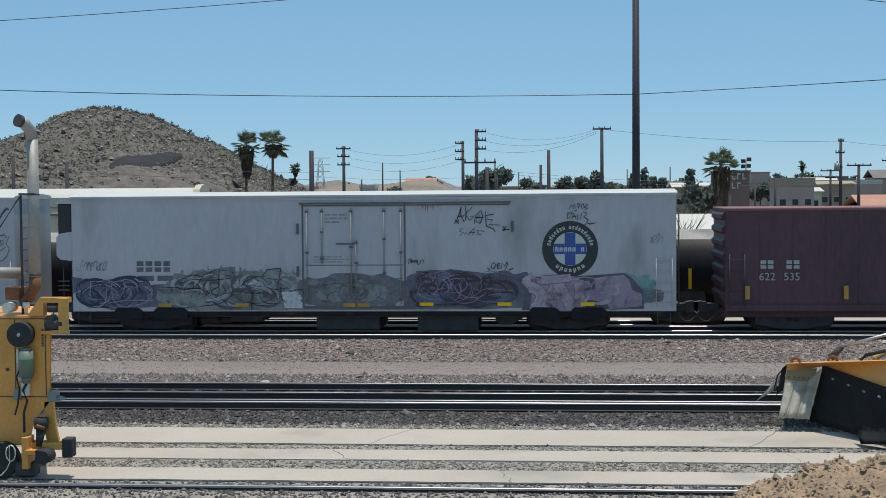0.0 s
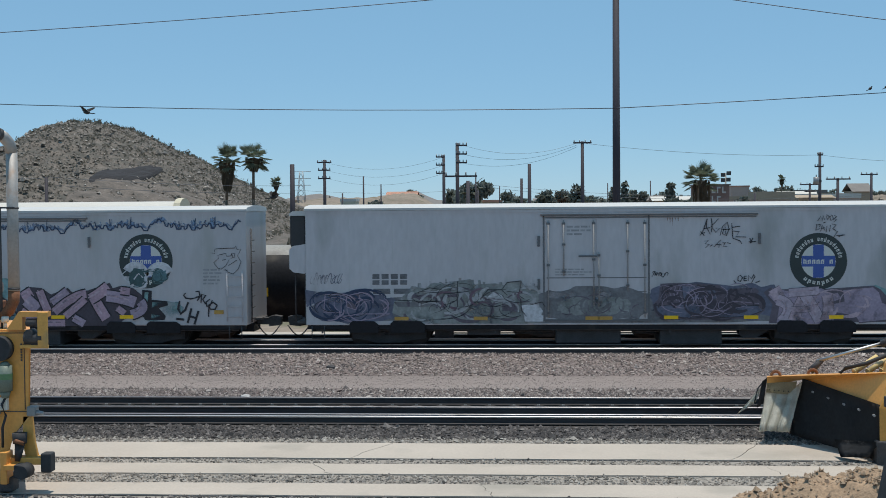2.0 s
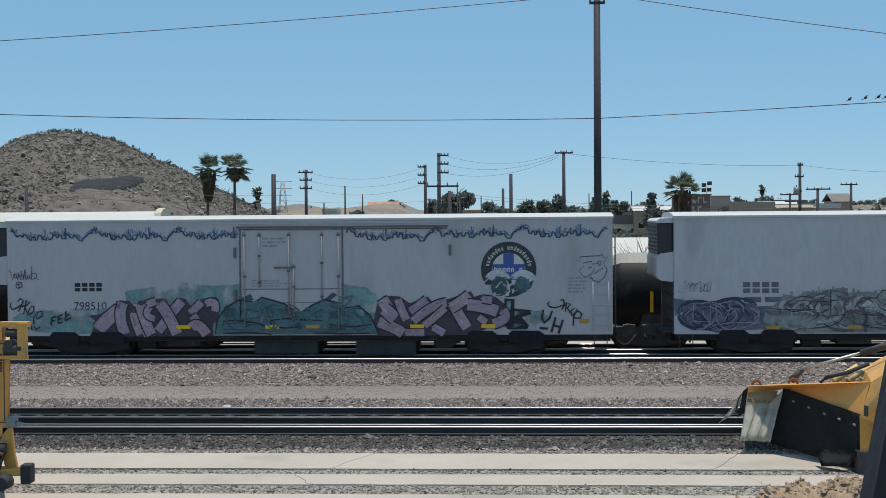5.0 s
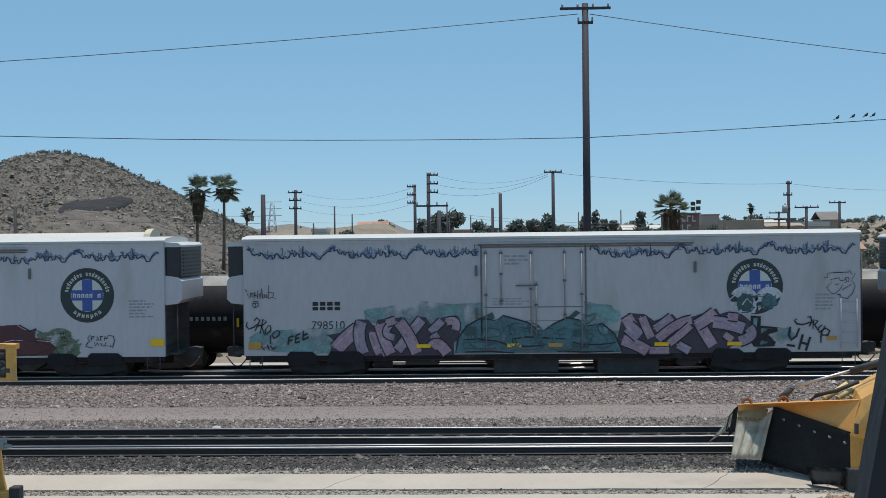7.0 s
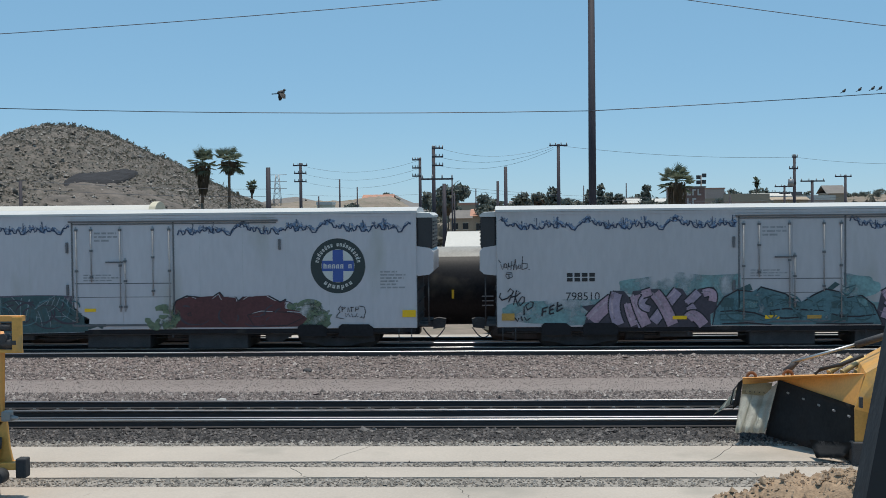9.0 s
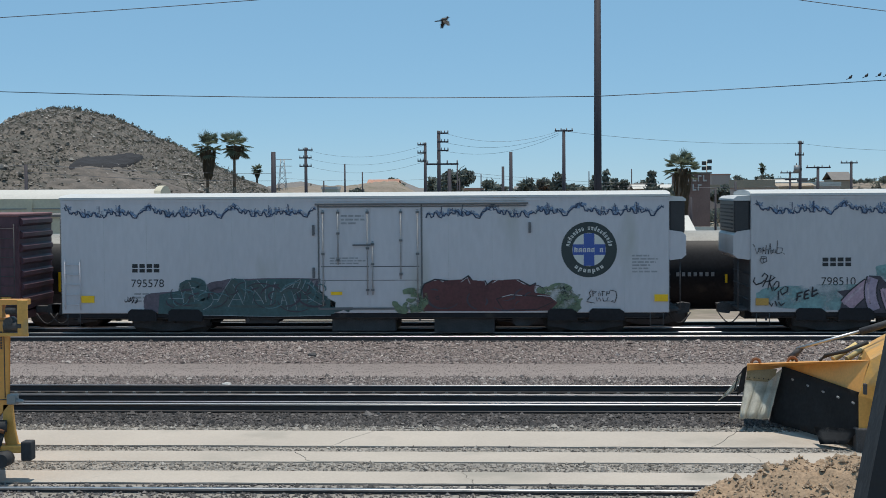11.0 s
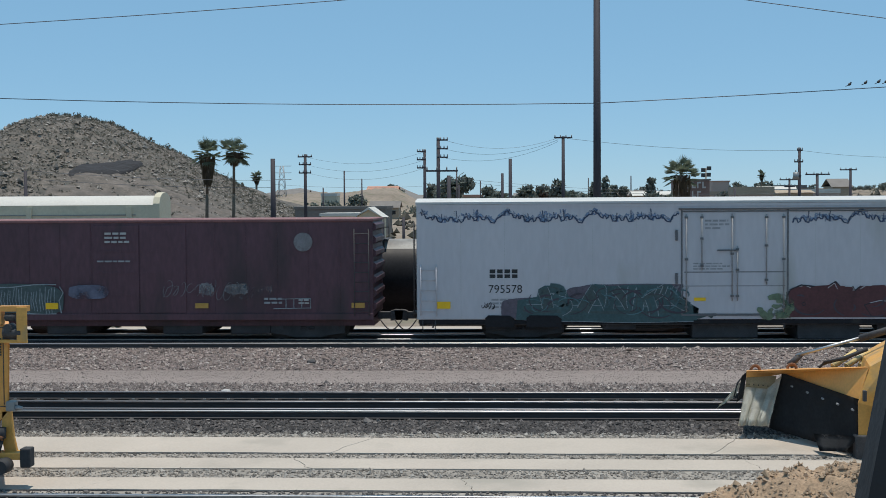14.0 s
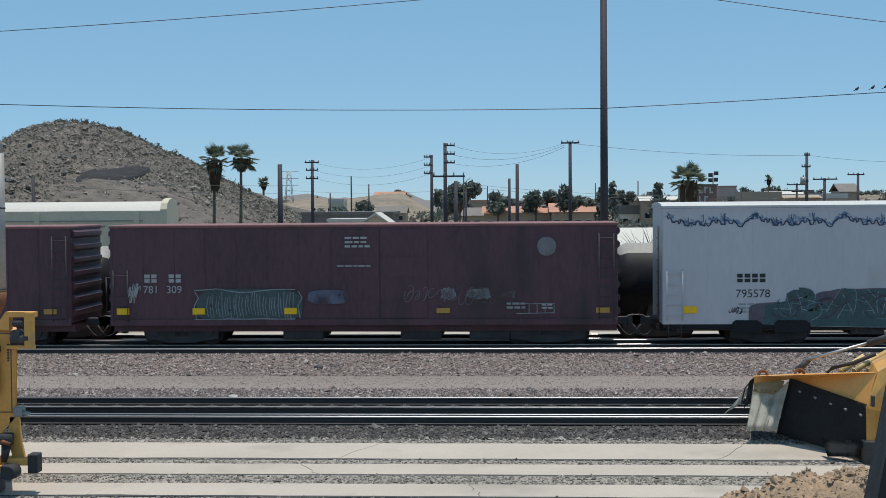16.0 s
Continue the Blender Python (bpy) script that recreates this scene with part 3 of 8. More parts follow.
def scrawl(w, x0, x1, z0, z1, n, seed, material=None, width=0.035, layer=0.009):
    """A quick looping tangle of strokes with no letters in it."""
    rng = random.Random(seed)
    bm = B()
    step, h = (x1 - x0) / n, z1 - z0
    pts, x = [], x0
    for i in range(n):
        a0, sweep = rng.uniform(0, 6.28), rng.choice((-1, 1)) * rng.uniform(3.6, 5.6)
        rx, rz = step * rng.uniform(0.3, 0.6), h * rng.uniform(0.22, 0.46)
        cx, cz = x0 + step * (i + 0.5), z0 + h * rng.uniform(0.4, 0.6)
        loop = [(cx + rx * math.cos(a0 + sweep * k / 10) + 0.25 * (rz * math.sin(a0 + sweep * k / 10)), cz + rz * math.sin(a0 + sweep * k / 10)) for k in range(11)]
        ribbon(bm, loop, width, FRONT - layer - 0.0002 * i, True)
        if rng.random() < 0.5:
            ribbon(bm, [(cx - rx, cz - rz), (cx, cz + rng.uniform(-0.2, 0.2) * h), (cx + rx * 1.3, cz + rz * rng.uniform(0.2, 1.2))], width * 0.9, FRONT - layer - 0.0002 * i - 0.0001, True)
    return tagged(part("graffiti", bm, material or P_OUT, w, "thin black sprayed scrawl"), kind="stuff")


def curls(w, x0, x1, z0, z1, n, seed, material, thin, thick, layer):
    """Loose arcs of sprayed line, thick and thin, that cross one another."""
    rng = random.Random(seed)
    bm = B()
    for i in range(n):
        a0, sweep, r = rng.uniform(0, 6.28), rng.choice((-1, 1)) * rng.uniform(0.9, 2.4), rng.uniform(0.14, 0.42) * (z1 - z0)
        cx, cz = rng.uniform(x0 + 1.5 * r, x1 - 1.5 * r), rng.uniform(z0 + r, max(z0 + r + 0.01, z1 - r))
        ribbon(bm, [(cx + 1.5 * r * math.cos(a0 + sweep * k / 8), cz + r * math.sin(a0 + sweep * k / 8)) for k in range(9)], rng.uniform(thin, thick), FRONT - layer - 0.00006 * i, True)
    return tagged(part("graffiti", bm, material, w, "crossing arcs of sprayed line"), kind="stuff")


def tag(w, lines, width, material=None, layer=0.022, label="quick black sprayed tag"):
    """A sprayed tag: a few hand-drawn strokes, one mesh."""
    bm = B()
    for i, pts in enumerate(lines):
        ribbon(bm, pts, width, FRONT - layer - 0.0002 * i, True)
    return tagged(part("graffiti", bm, material or P_OUT, w, label), kind="stuff")


def mural(w, back, back_mat, fills, fill_mat, line_mat, layer=0.011, edge=0.05, label="sprayed mural of chunky interlocking forms"):
    """A sprayed mural: a dark ground, coloured forms and their outlines."""
    bm = B()
    flat(bm, back, FRONT - layer)
    g = part("graffiti", bm, back_mat, w, label)
    for i, pts in enumerate(fills):
        bm = B()
        flat(bm, pts, FRONT - layer - 0.002 - 0.0004 * i)
        part("paint_form", bm, fill_mat[i % len(fill_mat)], g)
        if edge:
            bm = B()
            ribbon(bm, list(pts) + [pts[0]], edge, FRONT - layer - 0.0075 - 0.0002 * i)
            part("paint_outline", bm, line_mat, g)
    return g


def strokes(w, lines, width, material, layer=0.02, label="thin sprayed lines"):
    for pts in lines:
        bm = B()
        ribbon(bm, pts, width, FRONT - layer, True)
        part("paint_stroke", bm, material, w, label)


FRIEZE = [(0, 0), (0.12, -0.08), (0.25, -0.23), (0.33, -0.18), (0.41, -0.23), (0.49, -0.15), (0.65, -0.34), (0.78, -0.23), (0.88, -0.29), (0.97, -0.20), (1.15, -0.35), (1.23, -0.29),
          (1.35, -0.29), (1.46, -0.18), (1.55, -0.23), (1.64, -0.18), (1.76, -0.30), (1.88, -0.18), (2.0, -0.26), (2.13, -0.23), (2.33, -0.37), (2.50, -0.16), (2.62, -0.12)]
TUFTS = [(0.06, 0.10, 0.12), (0.66, 0.26, 0.13), (1.12, 0.34, 0.10), (1.46, 0.14, 0.16), (1.76, 0.36, 0.11), (2.04, 0.13, 0.15), (2.66, 0.14, 0.14)]


def frieze(w, runs, z):
    """The jagged blue band sprayed under the eaves: a repeated stencil of peaks with pale tufts."""
    rng = random.Random(9)
    navy, pale, coat = B(), B(), itertools.count()
    for x0, x1, low in runs:
        pts, k = [], math.floor((x0 + 9.51) / 2.73)
        while k * 2.73 - 9.51 < x1:
            o = k * 2.73 - 9.51
            for dx, dz in FRIEZE:
                if x0 <= o + dx <= x1:
                    pts.append((o + dx + rng.uniform(-0.015, 0.015), z - low + dz + rng.uniform(-0.015, 0.015)))
            for dx, h, wide in TUFTS:
                if x0 + 0.1 < o + dx < x1 - 0.1:
                    foot = z - low + float(np.interp(dx, [q[0] for q in FRIEZE], [q[1] for q in FRIEZE]))
                    for _ in range(7):
                        a, t = o + dx + rng.uniform(-wide, wide), h * rng.uniform(0.45, 1.0)
                        ribbon(pale, [(a, foot - 0.02), (a + rng.uniform(-0.04, 0.04), foot + t * 0.5), (a + rng.uniform(-0.05, 0.05), foot + t)], 0.05, FRONT - 0.006 - 0.00002 * next(coat), True)
                    ribbon(navy, [(o + dx, foot + h * 0.3), (o + dx + rng.uniform(-0.05, 0.05), foot + h)], 0.03, FRONT - 0.0145 - 0.00002 * next(coat), True)
            k += 1
        teeth = [pts[0]]
        for (ax, az), (bx, bz) in zip(pts, pts[1:]):
            drop = rng.uniform(0.02, 0.09) * (1 if bz > az else -1)
            teeth += [((ax + bx) / 2 - 0.012, (az + bz) / 2 + drop), (bx, bz)]
        ribbon(navy, teeth, 0.045, FRONT - 0.014)
        ribbon(pale, [(x, q + 0.06) for x, q in pts], 0.10, FRONT - 0.005)
    tagged(part("graffiti", navy, P_NAVY, w, "jagged navy blue sprayed band under the eaves"), kind="stuff")
    tagged(part("graffiti", pale, P_SKYBLUE, w, "speckled pale blue spray above the band"), kind="stuff")


def bend(pts, n=7):
    """A smooth curve through two or three points."""
    if len(pts) < 3:
        return [(pts[0][0] + (pts[1][0] - pts[0][0]) * i / n, pts[0][1] + (pts[1][1] - pts[0][1]) * i / n) for i in range(n + 1)]
    (ax, az), (bx, bz), (cx, cz) = pts
    mx, mz = 2 * bx - (ax + cx) / 2, 2 * bz - (az + cz) / 2
    return [(ax * (1 - t) ** 2 + mx * 2 * t * (1 - t) + cx * t * t, az * (1 - t) ** 2 + mz * 2 * t * (1 - t) + cz * t * t) for t in [i / n for i in range(n + 1)]]


def fat_forms(w, back, forms, fill, shine, layer, label, edge=None, ground=None, fat=1.2):
    """A mural of fat overlapping strokes: dark ground, drop shade, black outline, colour, highlight."""
    bm = B()
    flat(bm, back, FRONT - layer)
    g = part("graffiti", bm, ground or P_SHADE, w, label)
    for i, (pts, wide) in enumerate(forms):
        wide *= fat
        y, line = FRONT - layer - 0.0012 * (i + 1), bend(pts)
        bm = B()
        ribbon(bm, line, wide + (0.085 if edge is None else 0.035), y)
        part("paint_outline", bm, edge or P_OUT, g)
        bm = B()
        ribbon(bm, line, wide, y - 0.0005)
        part("paint_form", bm, fill[i % len(fill)], g)
        bm = B()
        ribbon(bm, [(x - wide * 0.22, q + wide * 0.1) for x, q in line[:-1]], wide * 0.2, y - 0.0009, True)
        part("paint_highlight", bm, shine, g)
    return g


def reefer(u, nose, shift, paint, label):
    """A mechanical refrigerator wagon. nose: -1 or 1, the end with the engine housing. shift: where the door sits."""
    w = thing("refrigerator_wagon", label, "freight wagon", (0, TRAIN_Y, -0.133), "wagons of the train")
    w.scale = (GROWN, GROWN, GROWN)
    WAGONS.append((w, u))
    L = REEF
    bm = B()
    box(bm, -L, L, FRONT, 1.6, 0.82, 4.46, 0.02)
    part("body", bm, paint, w, "smooth white insulated wagon body")
    bm = B()
    prof = [(-1.64, 4.45), (1.64, 4.45), (1.64, 4.52), (1.45, 4.58), (0.5, 4.64), (-0.5, 4.64), (-1.45, 4.58), (-1.64, 4.52)]
    a, b = [bm.verts.new((-L - 0.03, y, z)) for y, z in prof], [bm.verts.new((L + 0.03, y, z)) for y, z in prof]
    bm.faces.new(a), bm.faces.new(b[::-1])
    for i in range(len(prof)):
        j = (i + 1) % len(prof)
        bm.faces.new((a[i], b[i], b[j], a[j]))
    bmesh.ops.recalc_face_normals(bm, faces=bm.faces[:])
    part("roof", bm, ROOF, w, "bright white slightly arched roof")
    bm = B()
    box(bm, -L, L, FRONT - 0.02, FRONT, 4.36, 4.44)
    part("eave_band", bm, paint, w)
    bm = B()
    for x in [-L + 0.02 + k * (2 * L - 0.04) / 14 for k in range(15)]:
        box(bm, x - 0.006, x + 0.006, FRONT - 0.0022, FRONT, 0.82, 4.36)
    part("panel_seams", bm, SEAM_PALE, w)
    bm = B()
    box(bm, -L, L, -0.5, 0.5, 0.52, 0.80)
    part("centre_sill", bm, TANK, w, "dirty dark sill below the floor")
    bm = B()
    box(bm, -L + 0.05, L - 0.05, FRONT + 0.02, FRONT + 0.12, 0.69, 0.825)
    part("side_sill", bm, TANK, w, "dark side sill under the body")
    bogies = sorted((nose * 7.06, -nose * 6.30))
    for x in bogies:
        # flat black plates stand in for the shaded body cut-outs above the bogies
        for a, b in ((x - 1.2, x - 0.28), (x + 0.1, x + 1.2)):
            bm = B()
            prism(bm, [(a, 0.58), (b, 0.58), (b, 0.84), (b - 0.14, 0.945), (a + 0.1, 0.955), (a, 0.87)], FRONT - 0.035, FRONT + 0.03)
            part("cutout_shade_plate", bm, TANK, w, "flat black plate for the shaded cut-out over the bogie")
    # engine housing at one end, ladder at the other
    s = nose
    bm = B()
    x0, x1 = sorted((s * L, s * (L + 0.50)))
    box(bm, x0, x1, -1.5, 1.5, 3.30, 4.34, 0.06)
    unit = part("engine_housing", bm, BLACK, w, "black louvred engine housing on the wagon end")
    for k in range(7):
        bm = B()
        xx = s * (L + 0.50)
        box(bm, min(xx, xx + s * 0.03), max(xx, xx + s * 0.03), -1.2, 1.2, 3.42 + k * 0.12, 3.46 + k * 0.12)
        part("louvre", bm, DARK, unit)
    bm = B()
    prism(bm, [(s * L, 2.45), (s * (L + 0.40), 2.5), (s * (L + 0.53), 2.62), (s * (L + 0.53), 3.22), (s * (L + 0.42), 3.34), (s * L, 3.40)], -1.54, 1.54)
    part("housing_base", bm, paint, w)
    bm = B()
    prism(bm, [(s * L, 4.30), (s * (L + 0.53), 4.30), (s * (L + 0.53), 4.36), (s * (L + 0.42), 4.44), (s * L, 4.46)], -1.54, 1.54)
    part("housing_cap", bm, ROOF, w)
    bm = B()
    for z in (1.2, 1.6, 2.0):
        tube(bm, (s * (L + 0.05), -1.45, z), (s * (L + 0.05), 1.45, z), 0.02, 0.02, 6)
    box(bm, min(s * L, s * (L + 0.35)), max(s * L, s * (L + 0.35)), -1.4, 1.4, 0.86, 0.92)
    tube(bm, (s * (L + 0.36), -1.4, 0.9), (s * (L + 0.36), -1.4, 2.5), 0.02, 0.02, 6)
    part("end_platform", bm, DARK, w, "dark end platform with grab bars")
    bm = B()
    box(bm, *sorted((s * L, s * (L + 0.025))), -1.56, 1.56, 0.84, 2.48)
    part("end_wall", bm, DARK, w, "dark panel on the end wall")
    a, b = sorted((-s * (L - 0.62), -s * (L - 0.13)))
    ladder(w, a, b, 0.95, 2.55, 5, paint)
    bm = B()
    tube(bm, (-s * (L + 0.1), -1.3, 0.9), (-s * (L + 0.1), -1.3, 3.9), 0.025, 0.025, 6)
    for k in range(8):
        tube(bm, (-s * (L + 0.1), -1.3, 1.0 + k * 0.36), (-s * (L + 0.1), -0.8, 1.0 + k * 0.36), 0.016, 0.016, 6)
    box(bm, *sorted((-s * L, -s * (L + 0.25))), -0.5, 0.5, 0.9, 0.96)
    part("end_ladder", bm, DARK, w)
    # plug door
    d0, d1 = -2.11 + shift, 1.16 + shift
    bm = B()
    for x in (d0, d1):
        box(bm, x - 0.025, x + 0.025, FRONT - 0.02, FRONT, 0.95, 4.3, 0.006)
    box(bm, d0, d1, FRONT - 0.03, FRONT, 0.93, 0.99)
    part("door_frame", bm, SEAM, w, "dark grey door surround")
    bm = B()
    box(bm, d0 - 0.1, d1 + 3.35, FRONT - 0.10, FRONT, 4.24, 4.30, 0.01)
    box(bm, d0, d1 + 3.3, FRONT - 0.03, FRONT, 4.17, 4.2)
    part("door_rail", bm, SEAM, w, "steel rail for the sliding plug door")
    mid = (d0 + d1) / 2
    for a, b in ((d0 + 0.05, mid - 0.01), (mid + 0.01, d1 - 0.05)):
        bm = B()
        box(bm, a, b, FRONT - 0.012, FRONT, 1.0, 4.15, 0.005)
        leaf = part("door", bm, paint, w, "white plug door with locking bars")
        bm = B()
        box(bm, a + 0.03, b - 0.03, FRONT - 0.015, FRONT - 0.012, 2.28, 2.31)
        box(bm, a + 0.03, b - 0.03, FRONT - 0.015, FRONT - 0.012, 1.85, 1.87)
        part("door_rib", bm, SEAM, leaf)
    for x, z0, z1 in ((d0 + 0.14, 1.05, 4.1), (d0 + 0.62, 2.35, 4.1), (mid - 0.08, 1.4, 4.1), (mid + 0.08, 1.4, 3.1), (d1 - 0.66, 1.9, 4.1), (d1 - 0.13, 1.05, 4.1)):
        bm = B()
        tube(bm, (x, FRONT - 0.05, z0), (x, FRONT - 0.05, z1), 0.018, 0.018, 8)
        bar = part("lock_bar", bm, BAR, w, "grey-white vertical locking bar")
        for z in (z1 - 0.1, (z0 + z1) / 2 + 0.12, z0 + 0.15):
            bm = B()
            box(bm, x - 0.05, x + 0.05, FRONT - 0.07, FRONT - 0.012, z - 0.035, z + 0.035, 0.01)
            part("bar_bracket", bm, SEAM, bar)
    bm = B()
    box(bm, mid - 0.55, mid + 0.02, FRONT - 0.085, FRONT - 0.06, 2.95, 3.0, 0.01)
    part("door_lever", bm, SEAM, w)
    for x, z in ((d0 - 0.16, 3.45), (d0 - 0.16, 2.1), (d1 + 3.4, 3.5)):
        bm = B()
        box(bm, x - 0.04, x + 0.04, FRONT - 0.06, FRONT, z - 0.17, z + 0.17, 0.015)
        part("door_stop", bm, SEAM, w)
    bars(w, d0 + 0.72, d0 + 1.5, 3.6, 3.95, 3, INK_FADED, 3, layer=0.016)
    bars(w, d0 + 0.35, d0 + 1.5, 2.35, 2.6, 3, INK_FADED, 5, layer=0.016)
    # below the floor
    for x0, x1, z0 in ((-1.75, 0.3, 0.20), (1.52, 3.45, 0.16), (-4.55, -3.5, 0.46)):
        bm = B()
        box(bm, x0 + shift, x1 + shift, -1.3, 0.9, z0, 0.74, 0.04)
        part("underfloor_box", bm, DARK, w, "grimy dark equipment box below the floor")
    bm = B()
    x = 4.0 + shift
    prism(bm, [(x, 0.46), (x + 0.15, 0.36), (x + 0.5, 0.36), (x + 0.95, 0.62), (x + 1.0, 0.76), (x, 0.76)], -1.2, -0.6)
    part("air_tank", bm, DARK, w, "dark tapered air tank slung below the floor")
    bm = B()
    tube(bm, (-5.6, -0.9, 0.5), (-5.0, -0.9, 0.5), 0.16, 0.16, 14)
    tube(bm, (-5.0, -0.9, 0.5), (5.5, -0.7, 0.48), 0.025, 0.025, 6)
    part("brake_reservoir", bm, DARK, w)
    bm = B()
    for k in range(11):
        x = -L + 0.5 + k * (2 * L - 1.0) / 10
        box(bm, x - 0.03, x + 0.03, FRONT + 0.1, FRONT + 0.16, 0.55 + 0.08 * (k % 3), 0.77)
    tube(bm, (-L + 0.3, FRONT + 0.13, 0.66), (L - 0.3, FRONT + 0.13, 0.66), 0.028, 0.028, 6)
    part("brake_pipe", bm, DARK, w, "thin dark pipe on hangers below the sill")
    for e in (-1, 1):
        bm = B()
        x = e * (L - 0.38)
        for d in (-0.2, 0.2):
            tube(bm, (x + d, FRONT + 0.02, 0.80), (x + d, FRONT + 0.02, 0.40), 0.016, 0.016, 6)
        tube(bm, (x - 0.2, FRONT + 0.02, 0.40), (x + 0.2, FRONT + 0.02, 0.40), 0.02, 0.02, 6)
        part("sill_step", bm, DARK, w, "dark steel stirrup step")
    running_gear(w, bogies)
    coupler(w, -L, -1), coupler(w, L, 1)
    return w


def boxcar(u, label):
    """A steel wagon with high smooth sides, side posts and a low roof."""
    w = thing("boxcar", label, "freight wagon", (0, TRAIN_Y, -0.133), "wagons of the train")
    w.scale = (GROWN, GROWN, GROWN)
    WAGONS.append((w, u))
    L = 8.07
    bm = B()
    box(bm, -L, L, FRONT + 0.04, 1.56, 0.9, 4.0, 0.02)
    part("body", bm, MAROON, w, "faded mineral-red steel body")
    bm = B()
    box(bm, -L - 0.03, L + 0.03, FRONT, 1.6, 3.93, 4.03, 0.03)
    part("roof", bm, MAROON_ROOF, w, "dusty red flat roof edge")
    for k in range(17):
        x = -L + 0.06 + k * (2 * L - 0.12) / 16
        if abs(x - 0.6) > 1.5:
            bm = B()
            box(bm, x - 0.02, x + 0.02, FRONT + 0.028, FRONT + 0.042, 1.0, 3.92)
            part("side_post", bm, MAROON, w)
    bm = B()
    box(bm, -L, L, FRONT - 0.01, FRONT + 0.06, 0.82, 1.02, 0.01)
    box(bm, -L, L, -1.2, 1.2, 0.6, 0.85)
    part("side_sill", bm, MAROON, w)
    for x0, x1 in ((-0.9, 0.58), (0.62, 2.1)):
        bm = B()
        box(bm, x0, x1, FRONT + 0.012, FRONT + 0.04, 1.05, 3.85, 0.008)
        d = part("door", bm, MAROON, w, "mineral-red sliding door")
        bm = B()
        for z in (1.6, 2.3, 3.0):
            box(bm, x0 + 0.05, x1 - 0.05, FRONT + 0.002, FRONT + 0.012, z, z + 0.05)
        part("door_rib", bm, MAROON, d)
    for s in (-1, 1):
        a, b = sorted((s * (L - 0.58), s * (L - 0.12)))
        ladder(w, a, b, 0.95, 2.6 if s < 0 else 3.7, 5 if s < 0 else 9, DARK)
        bm = B()
        for k in range(7):
            z = 1.1 + k * 0.42
            prism(bm, [(s * L, z), (s * (L + 0.09), z + 0.08), (s * (L + 0.09), z + 0.2), (s * L, z + 0.28)], -1.4, 1.4)
        part("end_corrugation", bm, MAROON, w)
    bm = B()
    for x in (-2.6, 1.2, 3.4):
        box(bm, x, x + 1.3, -1.1, 0.8, 0.32, 0.62, 0.04)
    tube(bm, (-5, -0.8, 0.6), (5.5, -0.8, 0.55), 0.03, 0.03, 6)
    part("underfloor_gear", bm, DARK, w)
    running_gear(w, (-5.9, 5.9))
    coupler(w, -L, -1), coupler(w, L, 1)
    return w


# the leading red wagon
lead = boxcar(13.36, "mineral-red steel boxcar with white stencils and rust")
block_marks(lead, -7.0, 2.14, 0.26, 4, CHALK, gap=(0, 0, 0.34, 0.34))
words("622", 0.34, -7.05, 1.78, FRONT - 0.004, CHALK, lead, "wagon_number")
words("535", 0.34, -6.3, 1.78, FRONT - 0.004, CHALK, lead, "wagon_number")
reflectors(lead, (-7.4, -4.4, 0, 4.2), 1.4, YELLOW_OLD, 0.14, 0.42)

# grimy reefer with worn murals
one = reefer(-5.87, -1, 0.0, WHITE_OLD, "grimy white refrigerator wagon with worn murals along the bottom")
round_emblem(one, 6.36, 2.78, 0.875)
block_marks(one, -7.52, 2.10, 0.34, 4, INK_WORN)
bars(one, -7.5, -6.1, 1.72, 2.04, 1, INK_WORN, 11)
reflectors(one, (1.84, 4.30, 6.9), 1.05)
reflectors(one, (-6.6, -4.1, -0.6, -0.2), 1.03, YELLOW_OLD)
haze(one, -9.5, 9.3, 0.88, 1.75, P_GREY, 21, 0.0065, 0.12, 60)
haze(one, -2.3, 1.3, 0.95, 2.0, P_GREY, 30, 0.017, 0.2, 40)
haze(one, -1.7, 0.6, 1.1, 1.7, P_SAGE, 35, 0.0185, 0.2, 30)
haze(one, -6.6, -2.0, 0.85, 2.15, P_SAGE, 22, 0.008)
haze(one, -9.5, -6.8, 0.9, 1.85, P_DUSK, 23, 0.009)
haze(one, 1.1, 5.3, 0.95, 2.15, P_DUSK, 24, 0.0075)
haze(one, 7.6, 9.0, 0.9, 2.0, P_TEAL2, 25, 0.0072)
mural(one, [(4.69, 1.82), (4.90, 1.97), (5.26, 1.91), (5.96, 1.94), (6.26, 1.91), (7.14, 1.96), (8.02, 2.02), (8.25, 1.90), (8.60, 1.49), (8.66, 0.90), (4.84, 0.86), (4.96, 1.44)], P_PLUM, [
    [(4.89, 1.90), (5.19, 1.87), (5.58, 1.47), (5.58, 1.20), (5.31, 0.90), (5.07, 0.87), (5.14, 1.32), (5.20, 1.67)],
    [(5.47, 1.81), (5.64, 1.84), (5.76, 1.52), (5.73, 1.14), (5.89, 1.02), (5.56, 1.11)],
    [(6.06, 1.87), (6.26, 1.87), (6.54, 1.38), (6.65, 1.02), (6.43, 0.87), (6.31, 1.14), (6.08, 1.20), (5.91, 1.08), (5.97, 1.49)],
    [(6.33, 1.72), (6.95, 1.81), (7.07, 1.61), (6.73, 1.49), (6.67, 1.33), (6.55, 1.39)],
    [(7.09, 1.89), (8.02, 1.98), (8.21, 1.81), (8.30, 1.49), (8.62, 1.37), (8.59, 0.97), (7.60, 0.87), (7.49, 1.08), (6.80, 1.20), (6.77, 1.45), (7.14, 1.54)]], [P_MAUVE], P_PLUM, 0.012, 0.03)
